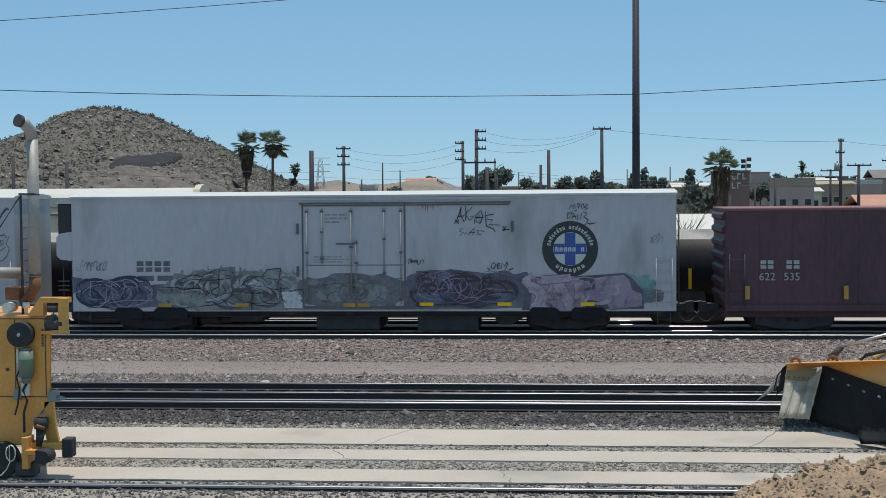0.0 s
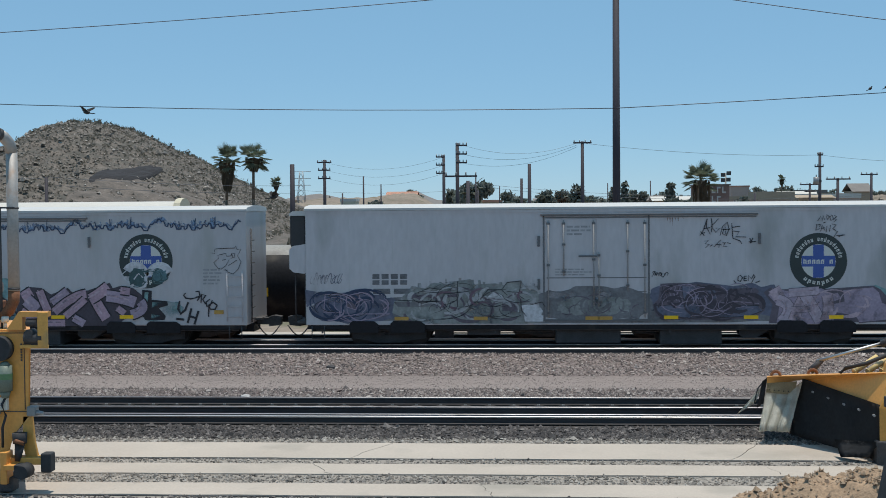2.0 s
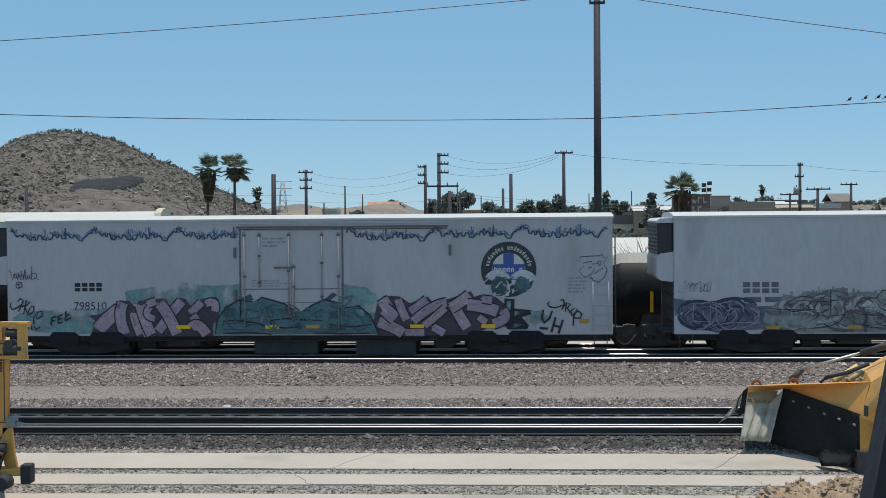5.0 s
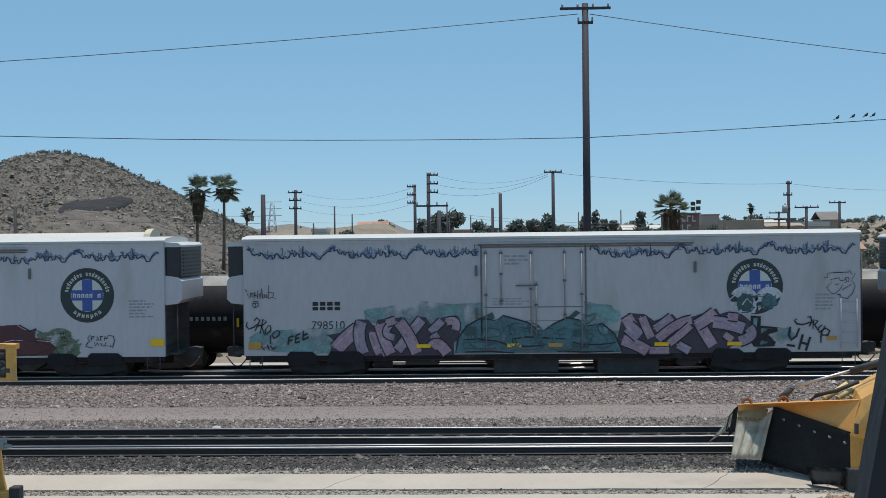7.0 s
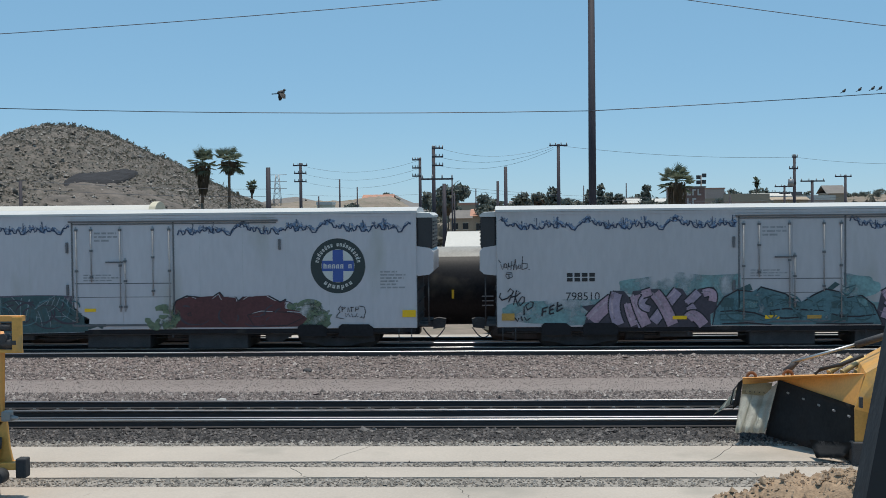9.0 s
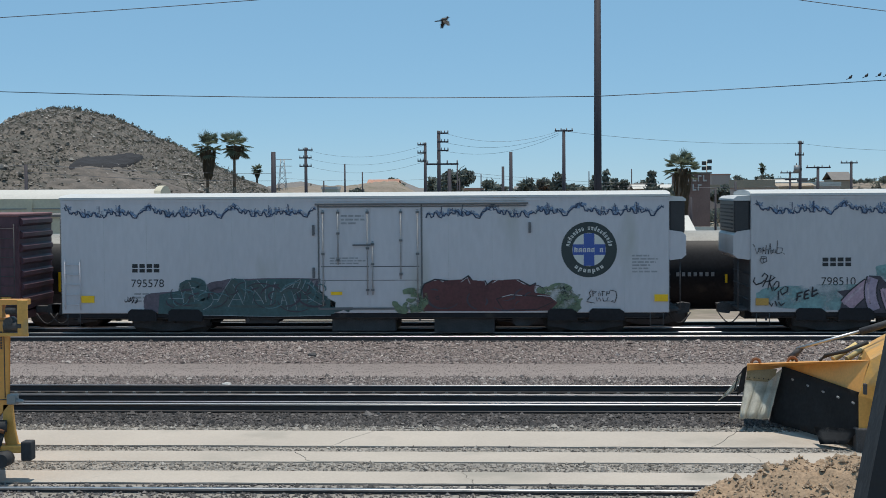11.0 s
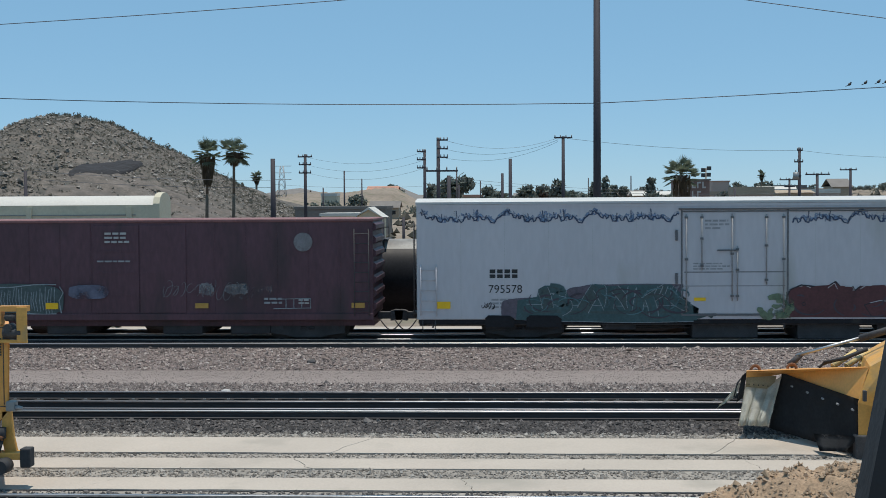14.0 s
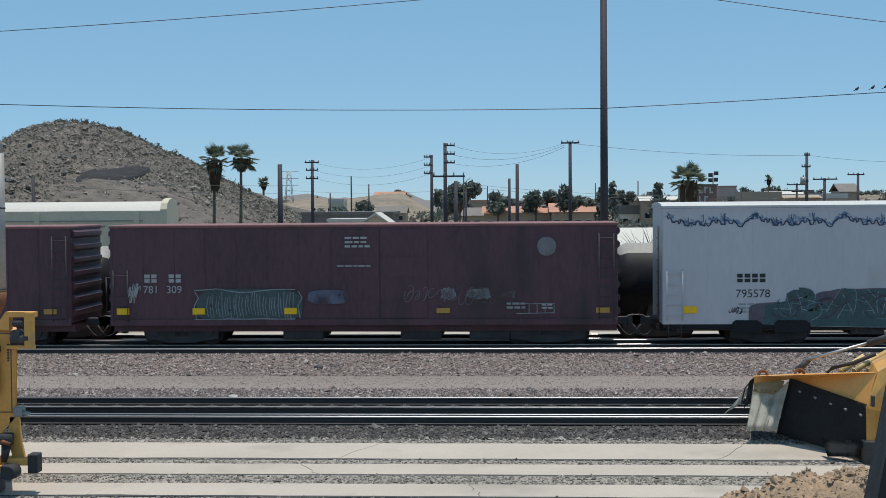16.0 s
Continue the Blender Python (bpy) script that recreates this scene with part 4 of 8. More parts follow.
fat_forms(one, [(4.82, 1.73), (4.96, 1.95), (5.49, 1.84), (6.46, 1.94), (6.8, 1.73), (6.83, 0.84), (5.13, 0.84), (5.31, 1.2)], [
    ([(4.93, 1.7), (5.25, 1.88)], 0.27),
    ([(5.1, 1.59), (5.45, 1.34), (5.24, 0.91)], 0.27),
    ([(5.59, 0.93), (5.77, 1.38), (5.95, 1.73)], 0.25),
    ([(5.92, 1.79), (6.16, 1.38), (6.41, 0.93)], 0.27),
    ([(5.53, 1.27), (6.13, 1.31)], 0.14),
    ([(5.46, 1.8), (6.38, 1.87)], 0.20),
    ([(6.62, 1.73), (6.66, 1.29), (6.55, 0.91)], 0.25)],
    [P_BLUSH, P_LILAC], P_BLUSH, 0.0225, "pale lilac mural of fat overlapping strokes", P_PLUM, P_MAUVE, 1.25)
mural(one, [(1.45, 1.62), (1.51, 2.10), (2.11, 2.13), (3.30, 2.06), (3.60, 1.83), (3.78, 1.94), (4.43, 1.97), (4.55, 1.85), (4.43, 1.68), (4.72, 1.56), (4.72, 1.26), (4.42, 1.02), (2.40, 0.96), (1.38, 1.08), (1.27, 1.44)], P_PLUM, [
    [(1.33, 1.41), (2.40, 1.47), (4.54, 1.41), (4.66, 1.25), (4.19, 1.07), (2.40, 1.02), (1.44, 1.13)],
    [(1.57, 2.04), (2.05, 2.07), (2.11, 1.62), (1.57, 1.59)],
    [(2.17, 2.04), (3.18, 2.01), (3.24, 1.62), (2.23, 1.59)]], [P_DUSK, P_PLUM], P_OUT, 0.010, 0.02)
strokes(one, [
    [(1.99, 2.04), (1.92, 1.80), (2.02, 1.56)],
    [(1.87, 2.04), (1.80, 1.83), (1.88, 1.59)],
    [(1.72, 2.04), (1.66, 1.80), (1.74, 1.53)],
    [(2.17, 2.07), (2.02, 1.77), (2.11, 1.50)],
    [(3.36, 2.03), (3.60, 1.86), (3.54, 1.62)],
    [(3.48, 1.68), (3.60, 1.56), (3.56, 1.26)],
    [(3.84, 1.91), (3.89, 1.74), (4.07, 1.62)],
    [(4.31, 1.91), (4.28, 1.74), (4.13, 1.62)],
    [(2.41, 2.01), (2.38, 1.80), (2.47, 1.62)],
    [(2.65, 1.98), (2.62, 1.74), (2.70, 1.59)],
    [(2.95, 1.98), (2.91, 1.74), (3.00, 1.56)],
    [(3.77, 1.32), (4.07, 1.38), (4.37, 1.32)],
    [(3.30, 1.50), (4.01, 1.53), (4.55, 1.47)]], 0.022, P_MAUVE, 0.018)
mural(one, [(-6.08, 1.85), (-5.77, 2.00), (-5.34, 1.94), (-4.97, 2.18), (-4.42, 2.27), (-4.24, 2.06), (-4.49, 1.82), (-4.12, 1.84), (-3.87, 1.99), (-3.38, 1.99), (-3.26, 2.14), (-2.83, 2.20), (-2.59, 1.93), (-2.17, 1.63), (-2.09, 0.91), (-2.67, 0.86), (-3.77, 0.86), (-6.10, 0.86), (-6.90, 1.21), (-6.83, 1.58), (-6.09, 1.64)], P_SAGE, [
    [(-3.42, 1.54), (-2.90, 1.54), (-2.94, 1.26), (-3.42, 1.26)],
    [(-6.83, 1.55), (-5.47, 1.55), (-5.47, 1.42), (-6.71, 1.40)],
    [(-5.47, 1.58), (-5.23, 1.55), (-5.17, 1.39), (-5.35, 1.31)],
    [(-3.97, 1.64), (-3.69, 1.89), (-3.39, 1.74), (-3.28, 1.46), (-3.63, 1.57)],
    [(-5.39, 2.05), (-4.91, 2.12), (-4.85, 1.94), (-5.28, 1.88)],
    [(-2.83, 1.44), (-2.12, 1.56), (-2.13, 0.92), (-2.71, 0.92)]], [P_PLUM, P_GREY, P_PLUM, P_LIGHT, P_SAGE, P_LIGHT], P_GREY, 0.011, 0.02)
mural(one, [(-9.67, 1.95), (-9.12, 1.86), (-8.47, 1.82), (-7.94, 1.85), (-6.95, 1.64), (-6.90, 1.21), (-8.33, 0.86), (-9.13, 1.09), (-9.12, 1.64), (-9.63, 1.40)], P_DUSK, [
    [(-9.03, 1.80), (-8.53, 1.78), (-8.52, 1.22), (-9.08, 1.22)],
    [(-8.36, 1.75), (-7.96, 1.84), (-7.91, 1.61), (-8.06, 1.31), (-8.34, 1.40)],
    [(-8.48, 1.09), (-7.95, 1.18), (-6.96, 1.18), (-7.46, 1.03), (-8.20, 0.94)]], [P_DUSK, P_PLUM], P_MAUVE, 0.012, 0.03)
strokes(one, [
    [(-6.08, 1.85), (-5.71, 2.00), (-5.34, 1.94)],
    [(-4.82, 2.21), (-4.84, 1.76), (-4.83, 1.39)],
    [(-4.12, 1.63), (-3.87, 1.93), (-3.44, 1.93), (-3.26, 1.75)],
    [(-3.44, 1.93), (-3.26, 2.16), (-2.82, 2.21)],
    [(-2.82, 2.21), (-2.90, 1.75), (-2.72, 1.63)],
    [(-2.84, 1.63), (-2.81, 1.27), (-2.66, 1.09)],
    [(-5.84, 1.55), (-5.35, 1.58), (-5.15, 1.39)],
    [(-3.73, 1.39), (-3.79, 1.09), (-3.77, 0.86)],
    [(-5.96, 1.88), (-5.10, 1.82), (-4.48, 1.88)],
    [(-6.70, 1.61), (-6.09, 1.58), (-5.47, 1.56)],
    [(-5.11, 1.33), (-5.04, 1.54), (-4.86, 1.60)],
    [(-2.54, 1.45), (-2.17, 1.54), (-2.08, 1.39)],
    [(-3.26, 1.87), (-2.78, 1.84)]], 0.03, P_OUT, 0.02)
tag(one, [[(2.73, 3.59), (2.82, 3.72), (2.96, 4.12), (2.93, 3.87), (3.05, 3.63)],
    [(2.75, 3.72), (2.87, 3.59)],
    [(2.77, 3.65), (2.89, 3.69)],
    [(2.85, 3.81), (3.05, 3.84)],
    [(3.08, 4.14), (3.11, 3.92), (3.08, 3.69)],
    [(3.31, 4.12), (3.08, 3.88), (3.22, 3.69), (3.35, 3.83), (3.22, 3.82)],
    [(3.35, 3.59), (3.42, 3.86), (3.57, 4.01), (3.63, 3.80), (3.54, 3.59), (3.42, 3.65), (3.51, 3.92), (3.52, 3.63)],
    [(3.42, 3.78), (3.66, 3.79)],
    [(3.71, 3.98), (3.74, 3.51), (3.97, 3.42), (4.02, 3.32)],
    [(3.71, 3.84), (3.97, 3.88)],
    [(3.74, 3.73), (3.94, 3.71), (3.83, 3.55), (4.17, 3.54)],
    [(4.26, 3.51), (4.32, 3.36)],
    [(4.23, 3.39), (4.46, 3.40)],
    [(4.36, 3.51), (4.27, 3.35)]], 0.032)
tag(one, [[(2.87, 3.42), (2.99, 3.44), (2.89, 3.34), (3.02, 3.32), (2.90, 3.21)],
    [(3.05, 3.26), (3.12, 3.31)],
    [(3.16, 3.24), (3.37, 3.46), (3.31, 3.22)],
    [(3.22, 3.32), (3.39, 3.30)],
    [(3.42, 3.37), (3.51, 3.38), (3.45, 3.26), (3.57, 3.24)],
    [(3.57, 3.37), (3.68, 3.34)]], 0.026)
tag(one, [[(6.33, 4.02), (6.42, 4.16), (6.47, 4.02), (6.50, 4.19), (6.55, 4.05)],
    [(6.59, 4.19), (6.63, 4.05), (6.68, 4.16), (6.60, 4.22)],
    [(6.70, 4.13), (6.76, 4.21), (6.82, 4.07), (6.73, 4.04), (6.70, 4.16)],
    [(6.84, 4.19), (6.91, 4.16), (6.83, 4.09), (6.91, 4.06), (6.82, 3.99)],
    [(6.30, 3.93), (6.28, 3.73), (6.39, 3.79)],
    [(6.32, 3.90), (6.44, 3.93), (6.38, 3.84)],
    [(6.42, 3.70), (6.47, 3.90), (6.55, 3.73)],
    [(6.44, 3.80), (6.56, 3.81)],
    [(6.59, 3.67), (6.61, 3.87), (6.69, 3.70), (6.72, 3.90)],
    [(6.76, 3.93), (6.90, 3.90), (6.79, 3.78), (6.93, 3.69), (6.82, 3.52)],
    [(6.90, 3.57), (7.16, 3.59), (6.96, 3.53)],
    [(6.50, 3.96), (6.57, 3.99)]], 0.03)
scrawl(one, 8.8, 9.25, 2.9, 3.25, 4, 44, INK_FADED, 0.03)
tag(one, [[(3.91, 2.31), (3.97, 2.36), (4.04, 2.28), (3.97, 2.16), (3.89, 2.20), (3.91, 2.32)],
    [(4.09, 2.32), (4.08, 2.18)],
    [(4.09, 2.32), (4.17, 2.33)],
    [(4.08, 2.25), (4.16, 2.26)],
    [(4.08, 2.18), (4.18, 2.19)],
    [(4.21, 2.18), (4.23, 2.35), (4.31, 2.24), (4.39, 2.38), (4.42, 2.31), (4.31, 2.12)],
    [(3.77, 2.19), (3.84, 2.12)],
    [(4.43, 2.12), (4.58, 2.18)]], 0.034)
scrawl(one, 1.25, 1.75, 2.3, 2.5, 5, 46, None, 0.025)
scrawl(one, -9.5, -8.5, 2.05, 2.5, 9, 47, P_DUSK, 0.025)
# loose arcs of line over the worn murals
for x0, x1, z0, z1, n, seed, paint, thin, thick, layer in (
        (-9.6, -7.0, 0.9, 1.95, 30, 203, P_NAVY, 0.03, 0.10, 0.0145), (-9.6, -7.0, 0.9, 1.9, 18, 201, P_MAUVE, 0.02, 0.06, 0.0175), (-9.6, -7.2, 0.95, 1.85, 10, 202, P_OUT, 0.012, 0.03, 0.0205),
        (-6.8, -2.2, 0.85, 2.0, 22, 205, P_PLUM, 0.03, 0.12, 0.0155), (-6.5, -2.2, 0.9, 2.1, 22, 206, P_PALEGREY, 0.05, 0.14, 0.0180), (-6.5, -2.2, 0.9, 2.25, 20, 204, P_OUT, 0.010, 0.03, 0.0205), (-6.0, -2.4, 1.2, 2.0, 6, 212, P_WINE, 0.05, 0.10, 0.0230),
        (-2.0, 1.1, 0.95, 1.9, 26, 207, P_GREY, 0.03, 0.10, 0.0205), (-2.0, 1.1, 1.0, 1.8, 16, 208, P_PLUM, 0.012, 0.04, 0.0225),
        (1.3, 4.7, 0.95, 2.1, 40, 210, P_SHADE, 0.04, 0.14, 0.0205), (1.4, 4.6, 1.0, 2.1, 30, 211, P_MAUVE, 0.012, 0.03, 0.0235), (5.0, 8.8, 0.95, 1.95, 14, 213, P_BLUSH, 0.03, 0.10, 0.0320)):
    curls(one, x0, x1, z0, z1, n, seed, paint, thin, thick, layer)
drips = B()
rng = random.Random(88)
for k in range(30):
    x, z = rng.uniform(-6.4, -2.1), rng.uniform(1.95, 2.12)
    ribbon(drips, [(x, z - 0.3), (x + 0.01, z), (x, z + rng.uniform(0.02, 0.2))], rng.uniform(0.03, 0.14), FRONT - 0.0064 - 0.00002 * k, True)
tagged(part("graffiti", drips, P_HAZE, one, "thin grey spray wisps above the mural"), kind="stuff")
bm = B()
for k, (x, d) in enumerate(((1.72, 0.12), (1.80, 0.22), (1.87, 0.30), (1.96, 0.10), (2.05, 0.16), (2.2, 0.05))):
    flat(bm, [(x, 4.16), (x + 0.03, 4.16), (x + 0.02, 4.16 - d)], FRONT - 0.004)
part("rust_streaks", bm, RUST, one, "brown rust runs below the door rail")

# reefer with pink and teal murals
two = reefer(-27.07, -1, 0.0, WHITE_DULL, "white refrigerator wagon with pink and teal murals")
round_emblem(two, 6.4, 2.88, 0.87)
block_marks(two, -7.45, 2.25, 0.27, 4, INK)
words("798510", 0.36, -7.5, 1.66, FRONT - 0.004, INK, two, "wagon_number")
frieze(two, ((-9.55, -2.15, 0.0), (1.25, 4.5, 0.06), (4.45, 9.55, 0.0)), 4.23)
haze(two, -9.5, 2.4, 0.85, 1.75, P_TEAL2, 51, 0.0065, 0.12, 60)
haze(two, -5.9, 2.2, 1.6, 2.5, P_TEAL2, 52, 0.007)
haze(two, 6.2, 7.6, 0.9, 1.6, P_TEAL2, 53, 0.0068)
fat_forms(two, [(-6.95, 0.80), (-6.80, 1.30), (-7.0, 1.47), (-6.30, 1.57), (-6.02, 1.96), (-5.68, 1.94), (-5.47, 1.70), (-5.4, 1.94), (-4.61, 2.01), (-4.44, 1.70), (-4.15, 2.04), (-3.86, 2.0), (-3.72, 1.78), (-3.33, 2.0),
    (-2.9, 2.06), (-2.79, 1.92), (-2.8, 1.31), (-3.0, 1.2), (-2.98, 0.80)], [
    ([(-6.70, 1.02), (-6.41, 1.34), (-6.01, 1.66)], 0.36), ([(-5.90, 1.88), (-5.98, 1.41), (-5.84, 0.88)], 0.28), ([(-5.55, 1.55), (-5.48, 1.23), (-5.34, 0.87)], 0.22), ([(-5.27, 0.90), (-4.98, 1.01)], 0.22),
    ([(-5.33, 1.80), (-5.19, 1.33), (-4.98, 0.86)], 0.27), ([(-5.01, 1.76), (-5.12, 1.51), (-4.87, 1.37)], 0.17), ([(-5.11, 1.83), (-4.83, 1.92)], 0.19), ([(-4.0, 1.93), (-4.29, 1.58), (-4.77, 0.97)], 0.25),
    ([(-4.72, 1.86), (-4.44, 1.47), (-4.16, 0.88)], 0.29), ([(-3.72, 1.54), (-3.36, 1.89)], 0.20), ([(-3.22, 1.85), (-2.95, 1.86), (-2.94, 1.60)], 0.20), ([(-3.69, 1.32), (-3.48, 1.46)], 0.17), ([(-3.69, 1.07), (-3.48, 1.15), (-3.2, 0.86)], 0.27)],
    [P_ROSE, P_MAUVE2], P_BLUSH, 0.010, "dusty pink mural of fat overlapping strokes")
mural(two, [(-2.94, 0.86), (-2.85, 1.37), (-2.58, 1.73), (-2.16, 1.96), (-1.69, 1.90), (-1.45, 2.04), (-1.09, 1.95), (-0.68, 1.83), (-0.39, 1.59), (-0.15, 1.56), (-0.16, 0.86)], P_TEAL, [
    [(-2.16, 1.96), (-1.77, 2.13), (-1.71, 1.96), (-1.86, 1.91)],
    [(-2.07, 1.60), (-1.90, 1.66), (-1.52, 1.60), (-1.54, 1.39), (-2.11, 1.34)],
    [(-0.68, 1.71), (-0.54, 1.74), (-0.39, 1.58), (-0.63, 1.56)],
    [(-2.70, 1.55), (-2.52, 1.70), (-2.28, 1.67), (-2.31, 1.43), (-2.64, 1.43)],
    [(-1.27, 1.72), (-1.10, 1.68), (-1.07, 1.42), (-1.22, 1.42)],
    [(-2.70, 1.19), (-2.17, 1.22), (-1.64, 1.16), (-1.70, 1.00), (-2.70, 1.02)]], [P_DEEP, P_TEAL2, P_TEAL], P_DEEP, 0.020, 0.035, "teal mural of two domed creature shapes")
mural(two, [(-0.28, 0.86), (-0.27, 1.53), (0.14, 1.76), (0.56, 1.97), (0.97, 1.87), (1.20, 1.69), (1.67, 1.75), (2.02, 1.45), (2.19, 1.10), (2.28, 0.86)], P_TEAL, [
    [(0.62, 1.97), (0.85, 2.17), (0.97, 2.11), (0.73, 1.93)],
    [(1.03, 1.87), (1.03, 2.08), (1.20, 1.99), (1.47, 2.08), (1.41, 1.93), (1.20, 1.75)],
    [(0.17, 1.44), (0.48, 1.67), (0.46, 1.41)],
    [(0.73, 1.55), (1.02, 1.58), (1.02, 1.37), (0.76, 1.37)],
    [(1.49, 1.69), (1.82, 1.66), (1.86, 1.41), (1.61, 1.40)],
    [(1.20, 1.58), (1.35, 1.57), (1.34, 1.40), (1.21, 1.43)],
    [(0.72, 1.14), (1.25, 1.16), (1.22, 0.97), (0.72, 0.98)]], [P_DEEP, P_TEAL2, P_TEAL], P_DEEP, 0.0205, 0.035, "teal mural of two domed creature shapes")
strokes(two, [
    [(-2.94, 0.86), (-2.85, 1.34), (-2.58, 1.72), (-2.16, 1.95), (-1.69, 1.89)],
    [(-1.57, 1.90), (-1.44, 2.04), (-1.09, 1.94), (-0.68, 1.82), (-0.38, 1.59)],
    [(-0.10, 1.59), (0.14, 1.76), (0.57, 1.96), (0.97, 1.87)],
    [(1.20, 1.69), (1.67, 1.75), (2.03, 1.44), (2.20, 1.07), (2.28, 0.86)],
    [(-1.16, 1.30), (-0.69, 1.36), (-0.10, 1.32), (0.49, 1.29)],
    [(-2.70, 1.28), (-2.23, 1.31), (-1.63, 1.23), (-1.16, 1.06)],
    [(-1.16, 1.27), (-1.10, 1.09), (-0.69, 1.06), (-0.22, 1.09)],
    [(0.49, 1.26), (1.02, 1.11), (1.55, 1.10), (2.08, 1.16)],
    [(-2.64, 0.90), (-1.87, 0.92), (-1.11, 0.86)],
    [(0.25, 0.90), (1.07, 0.87), (2.01, 0.89)]], 0.05, P_OUT, 0.031)
fat_forms(two, [(2.26, 1.87), (2.48, 2.08), (2.97, 2.04), (3.28, 1.83), (3.84, 2.04), (3.98, 1.89), (4.51, 1.96), (5.21, 2.20), (5.31, 2.02), (5.52, 2.09), (5.98, 2.02), (6.29, 1.77), (6.42, 1.41), (6.28, 1.13), (5.69, 1.03),
    (5.4, 0.82), (2.25, 0.80), (2.12, 1.27)], [
    ([(2.29, 1.24), (2.75, 1.06), (3.06, 0.88)], 0.28), ([(2.33, 1.73), (2.65, 1.92)], 0.27), ([(2.47, 1.66), (2.82, 1.34)], 0.34), ([(2.9, 1.95), (3.03, 1.62), (3.17, 1.3)], 0.21), ([(3.13, 0.91), (3.73, 0.91)], 0.18),
    ([(3.31, 1.55), (3.52, 1.69), (3.84, 1.93)], 0.25), ([(3.38, 1.26), (3.95, 1.68), (4.44, 1.85)], 0.22), ([(3.73, 1.12), (4.08, 1.4), (4.4, 1.68)], 0.19), ([(4.01, 1.08), (4.36, 0.88)], 0.20), ([(4.68, 1.75), (4.85, 1.43), (5.09, 1.04)], 0.27),
    ([(4.58, 1.68), (4.86, 1.85), (5.17, 2.08)], 0.28), ([(5.1, 1.78), (5.59, 1.7), (6.04, 1.56)], 0.30), ([(5.56, 1.95), (5.87, 1.91)], 0.19), ([(5.45, 1.39), (5.69, 1.21)], 0.17), ([(6.2, 1.59), (6.26, 1.35), (5.9, 1.17)], 0.25)],
    [P_ROSE, P_ROSE, P_MAUVE2], P_BLUSH, 0.012, "dusty pink mural of fat overlapping strokes")
mural(two, [(6.26, 1.97), (6.58, 1.94), (6.57, 1.65), (7.07, 1.60), (7.10, 1.47), (6.80, 1.38), (7.03, 1.12), (6.98, 1.00), (6.34, 1.00), (6.25, 1.18)], P_OUT, [
    [(6.33, 1.91), (6.49, 1.90), (6.41, 1.21), (6.29, 1.23)],
    [(6.57, 1.59), (6.98, 1.57), (6.57, 1.38)],
    [(6.54, 1.21), (6.96, 1.13), (6.54, 1.03)]], [P_TEAL2], P_OUT, 0.014, 0.035)
bm = B()
disc(bm, 6.05, 2.42, 0, 0.45, FRONT - 0.009, 0, 150, 18), disc(bm, 6.85, 2.40, 0, 0.46, FRONT - 0.009, 20, 180, 18)
flat(bm, [(5.6, 2.4), (6.45, 2.4), (6.4, 2.05), (6.0, 1.98)], FRONT - 0.0094)
part("graffiti", bm, P_LIGHT, two, "pale patched mural over the emblem")
haze(two, 5.8, 6.4, 2.1, 2.65, P_DEEP, 67, 0.0105)
haze(two, 6.6, 7.1, 2.2, 2.6, P_TEAL, 57, 0.0105)
strokes(two, [[(5.6, 2.45), (5.9, 2.72), (6.25, 2.7), (6.42, 2.35), (6.7, 2.68), (7.1, 2.72), (7.26, 2.5)], [(6.0, 2.3), (6.15, 2.5), (6.3, 2.35)]], 0.05, P_LIGHT, 0.013)
tag(two, [[(7.48, 1.61), (7.43, 1.35), (7.51, 1.20), (7.66, 1.32), (7.76, 1.57)],
    [(7.36, 1.04), (7.62, 1.01)],
    [(7.86, 1.37), (7.73, 0.90)],
    [(8.09, 1.29), (7.95, 0.86)],
    [(7.80, 1.12), (8.03, 1.05)]], 0.085)
tag(two, [[(7.68, 1.86), (7.61, 1.79), (7.68, 1.70), (7.85, 1.67), (8.01, 1.71)],
    [(8.00, 1.90), (8.11, 1.92), (8.14, 1.75), (8.05, 1.61)],
    [(8.00, 1.72), (8.17, 1.76)],
    [(8.17, 1.53), (8.20, 1.82), (8.33, 1.78), (8.23, 1.66), (8.32, 1.50)],
    [(8.46, 1.66), (8.34, 1.57), (8.36, 1.43), (8.47, 1.47), (8.54, 1.63)],
    [(8.41, 1.28), (8.43, 1.48), (8.57, 1.56), (8.69, 1.47), (8.63, 1.34), (8.47, 1.34), (8.43, 1.46)],
    [(8.42, 1.34), (8.41, 1.10)]], 0.055)
tag(two, [[(8.51, 3.14), (8.64, 3.12), (8.63, 3.26), (8.91, 3.28), (9.28, 3.29), (9.31, 3.35), (9.37, 3.23), (9.49, 3.26), (9.37, 3.04)],
    [(8.60, 2.83), (8.76, 2.97), (8.73, 3.06), (8.99, 3.12), (9.02, 3.03), (9.16, 3.04), (9.19, 3.13), (9.28, 3.12), (9.28, 3.00), (9.15, 2.96)],
    [(8.60, 2.83), (8.73, 2.65), (8.84, 2.62), (8.99, 2.73), (9.10, 2.91)],
    [(8.87, 2.90), (8.99, 2.93)],
    [(9.07, 2.73), (9.36, 2.91)],
    [(9.37, 3.04), (9.48, 2.85), (9.39, 2.62), (9.22, 2.46), (9.04, 2.53), (8.96, 2.62)],
    [(8.91, 2.59), (9.04, 2.59), (9.00, 2.50)],
    [(9.19, 3.09), (9.23, 2.98)]], 0.022, None, 0.022, "thin line drawing of a cartoon face")
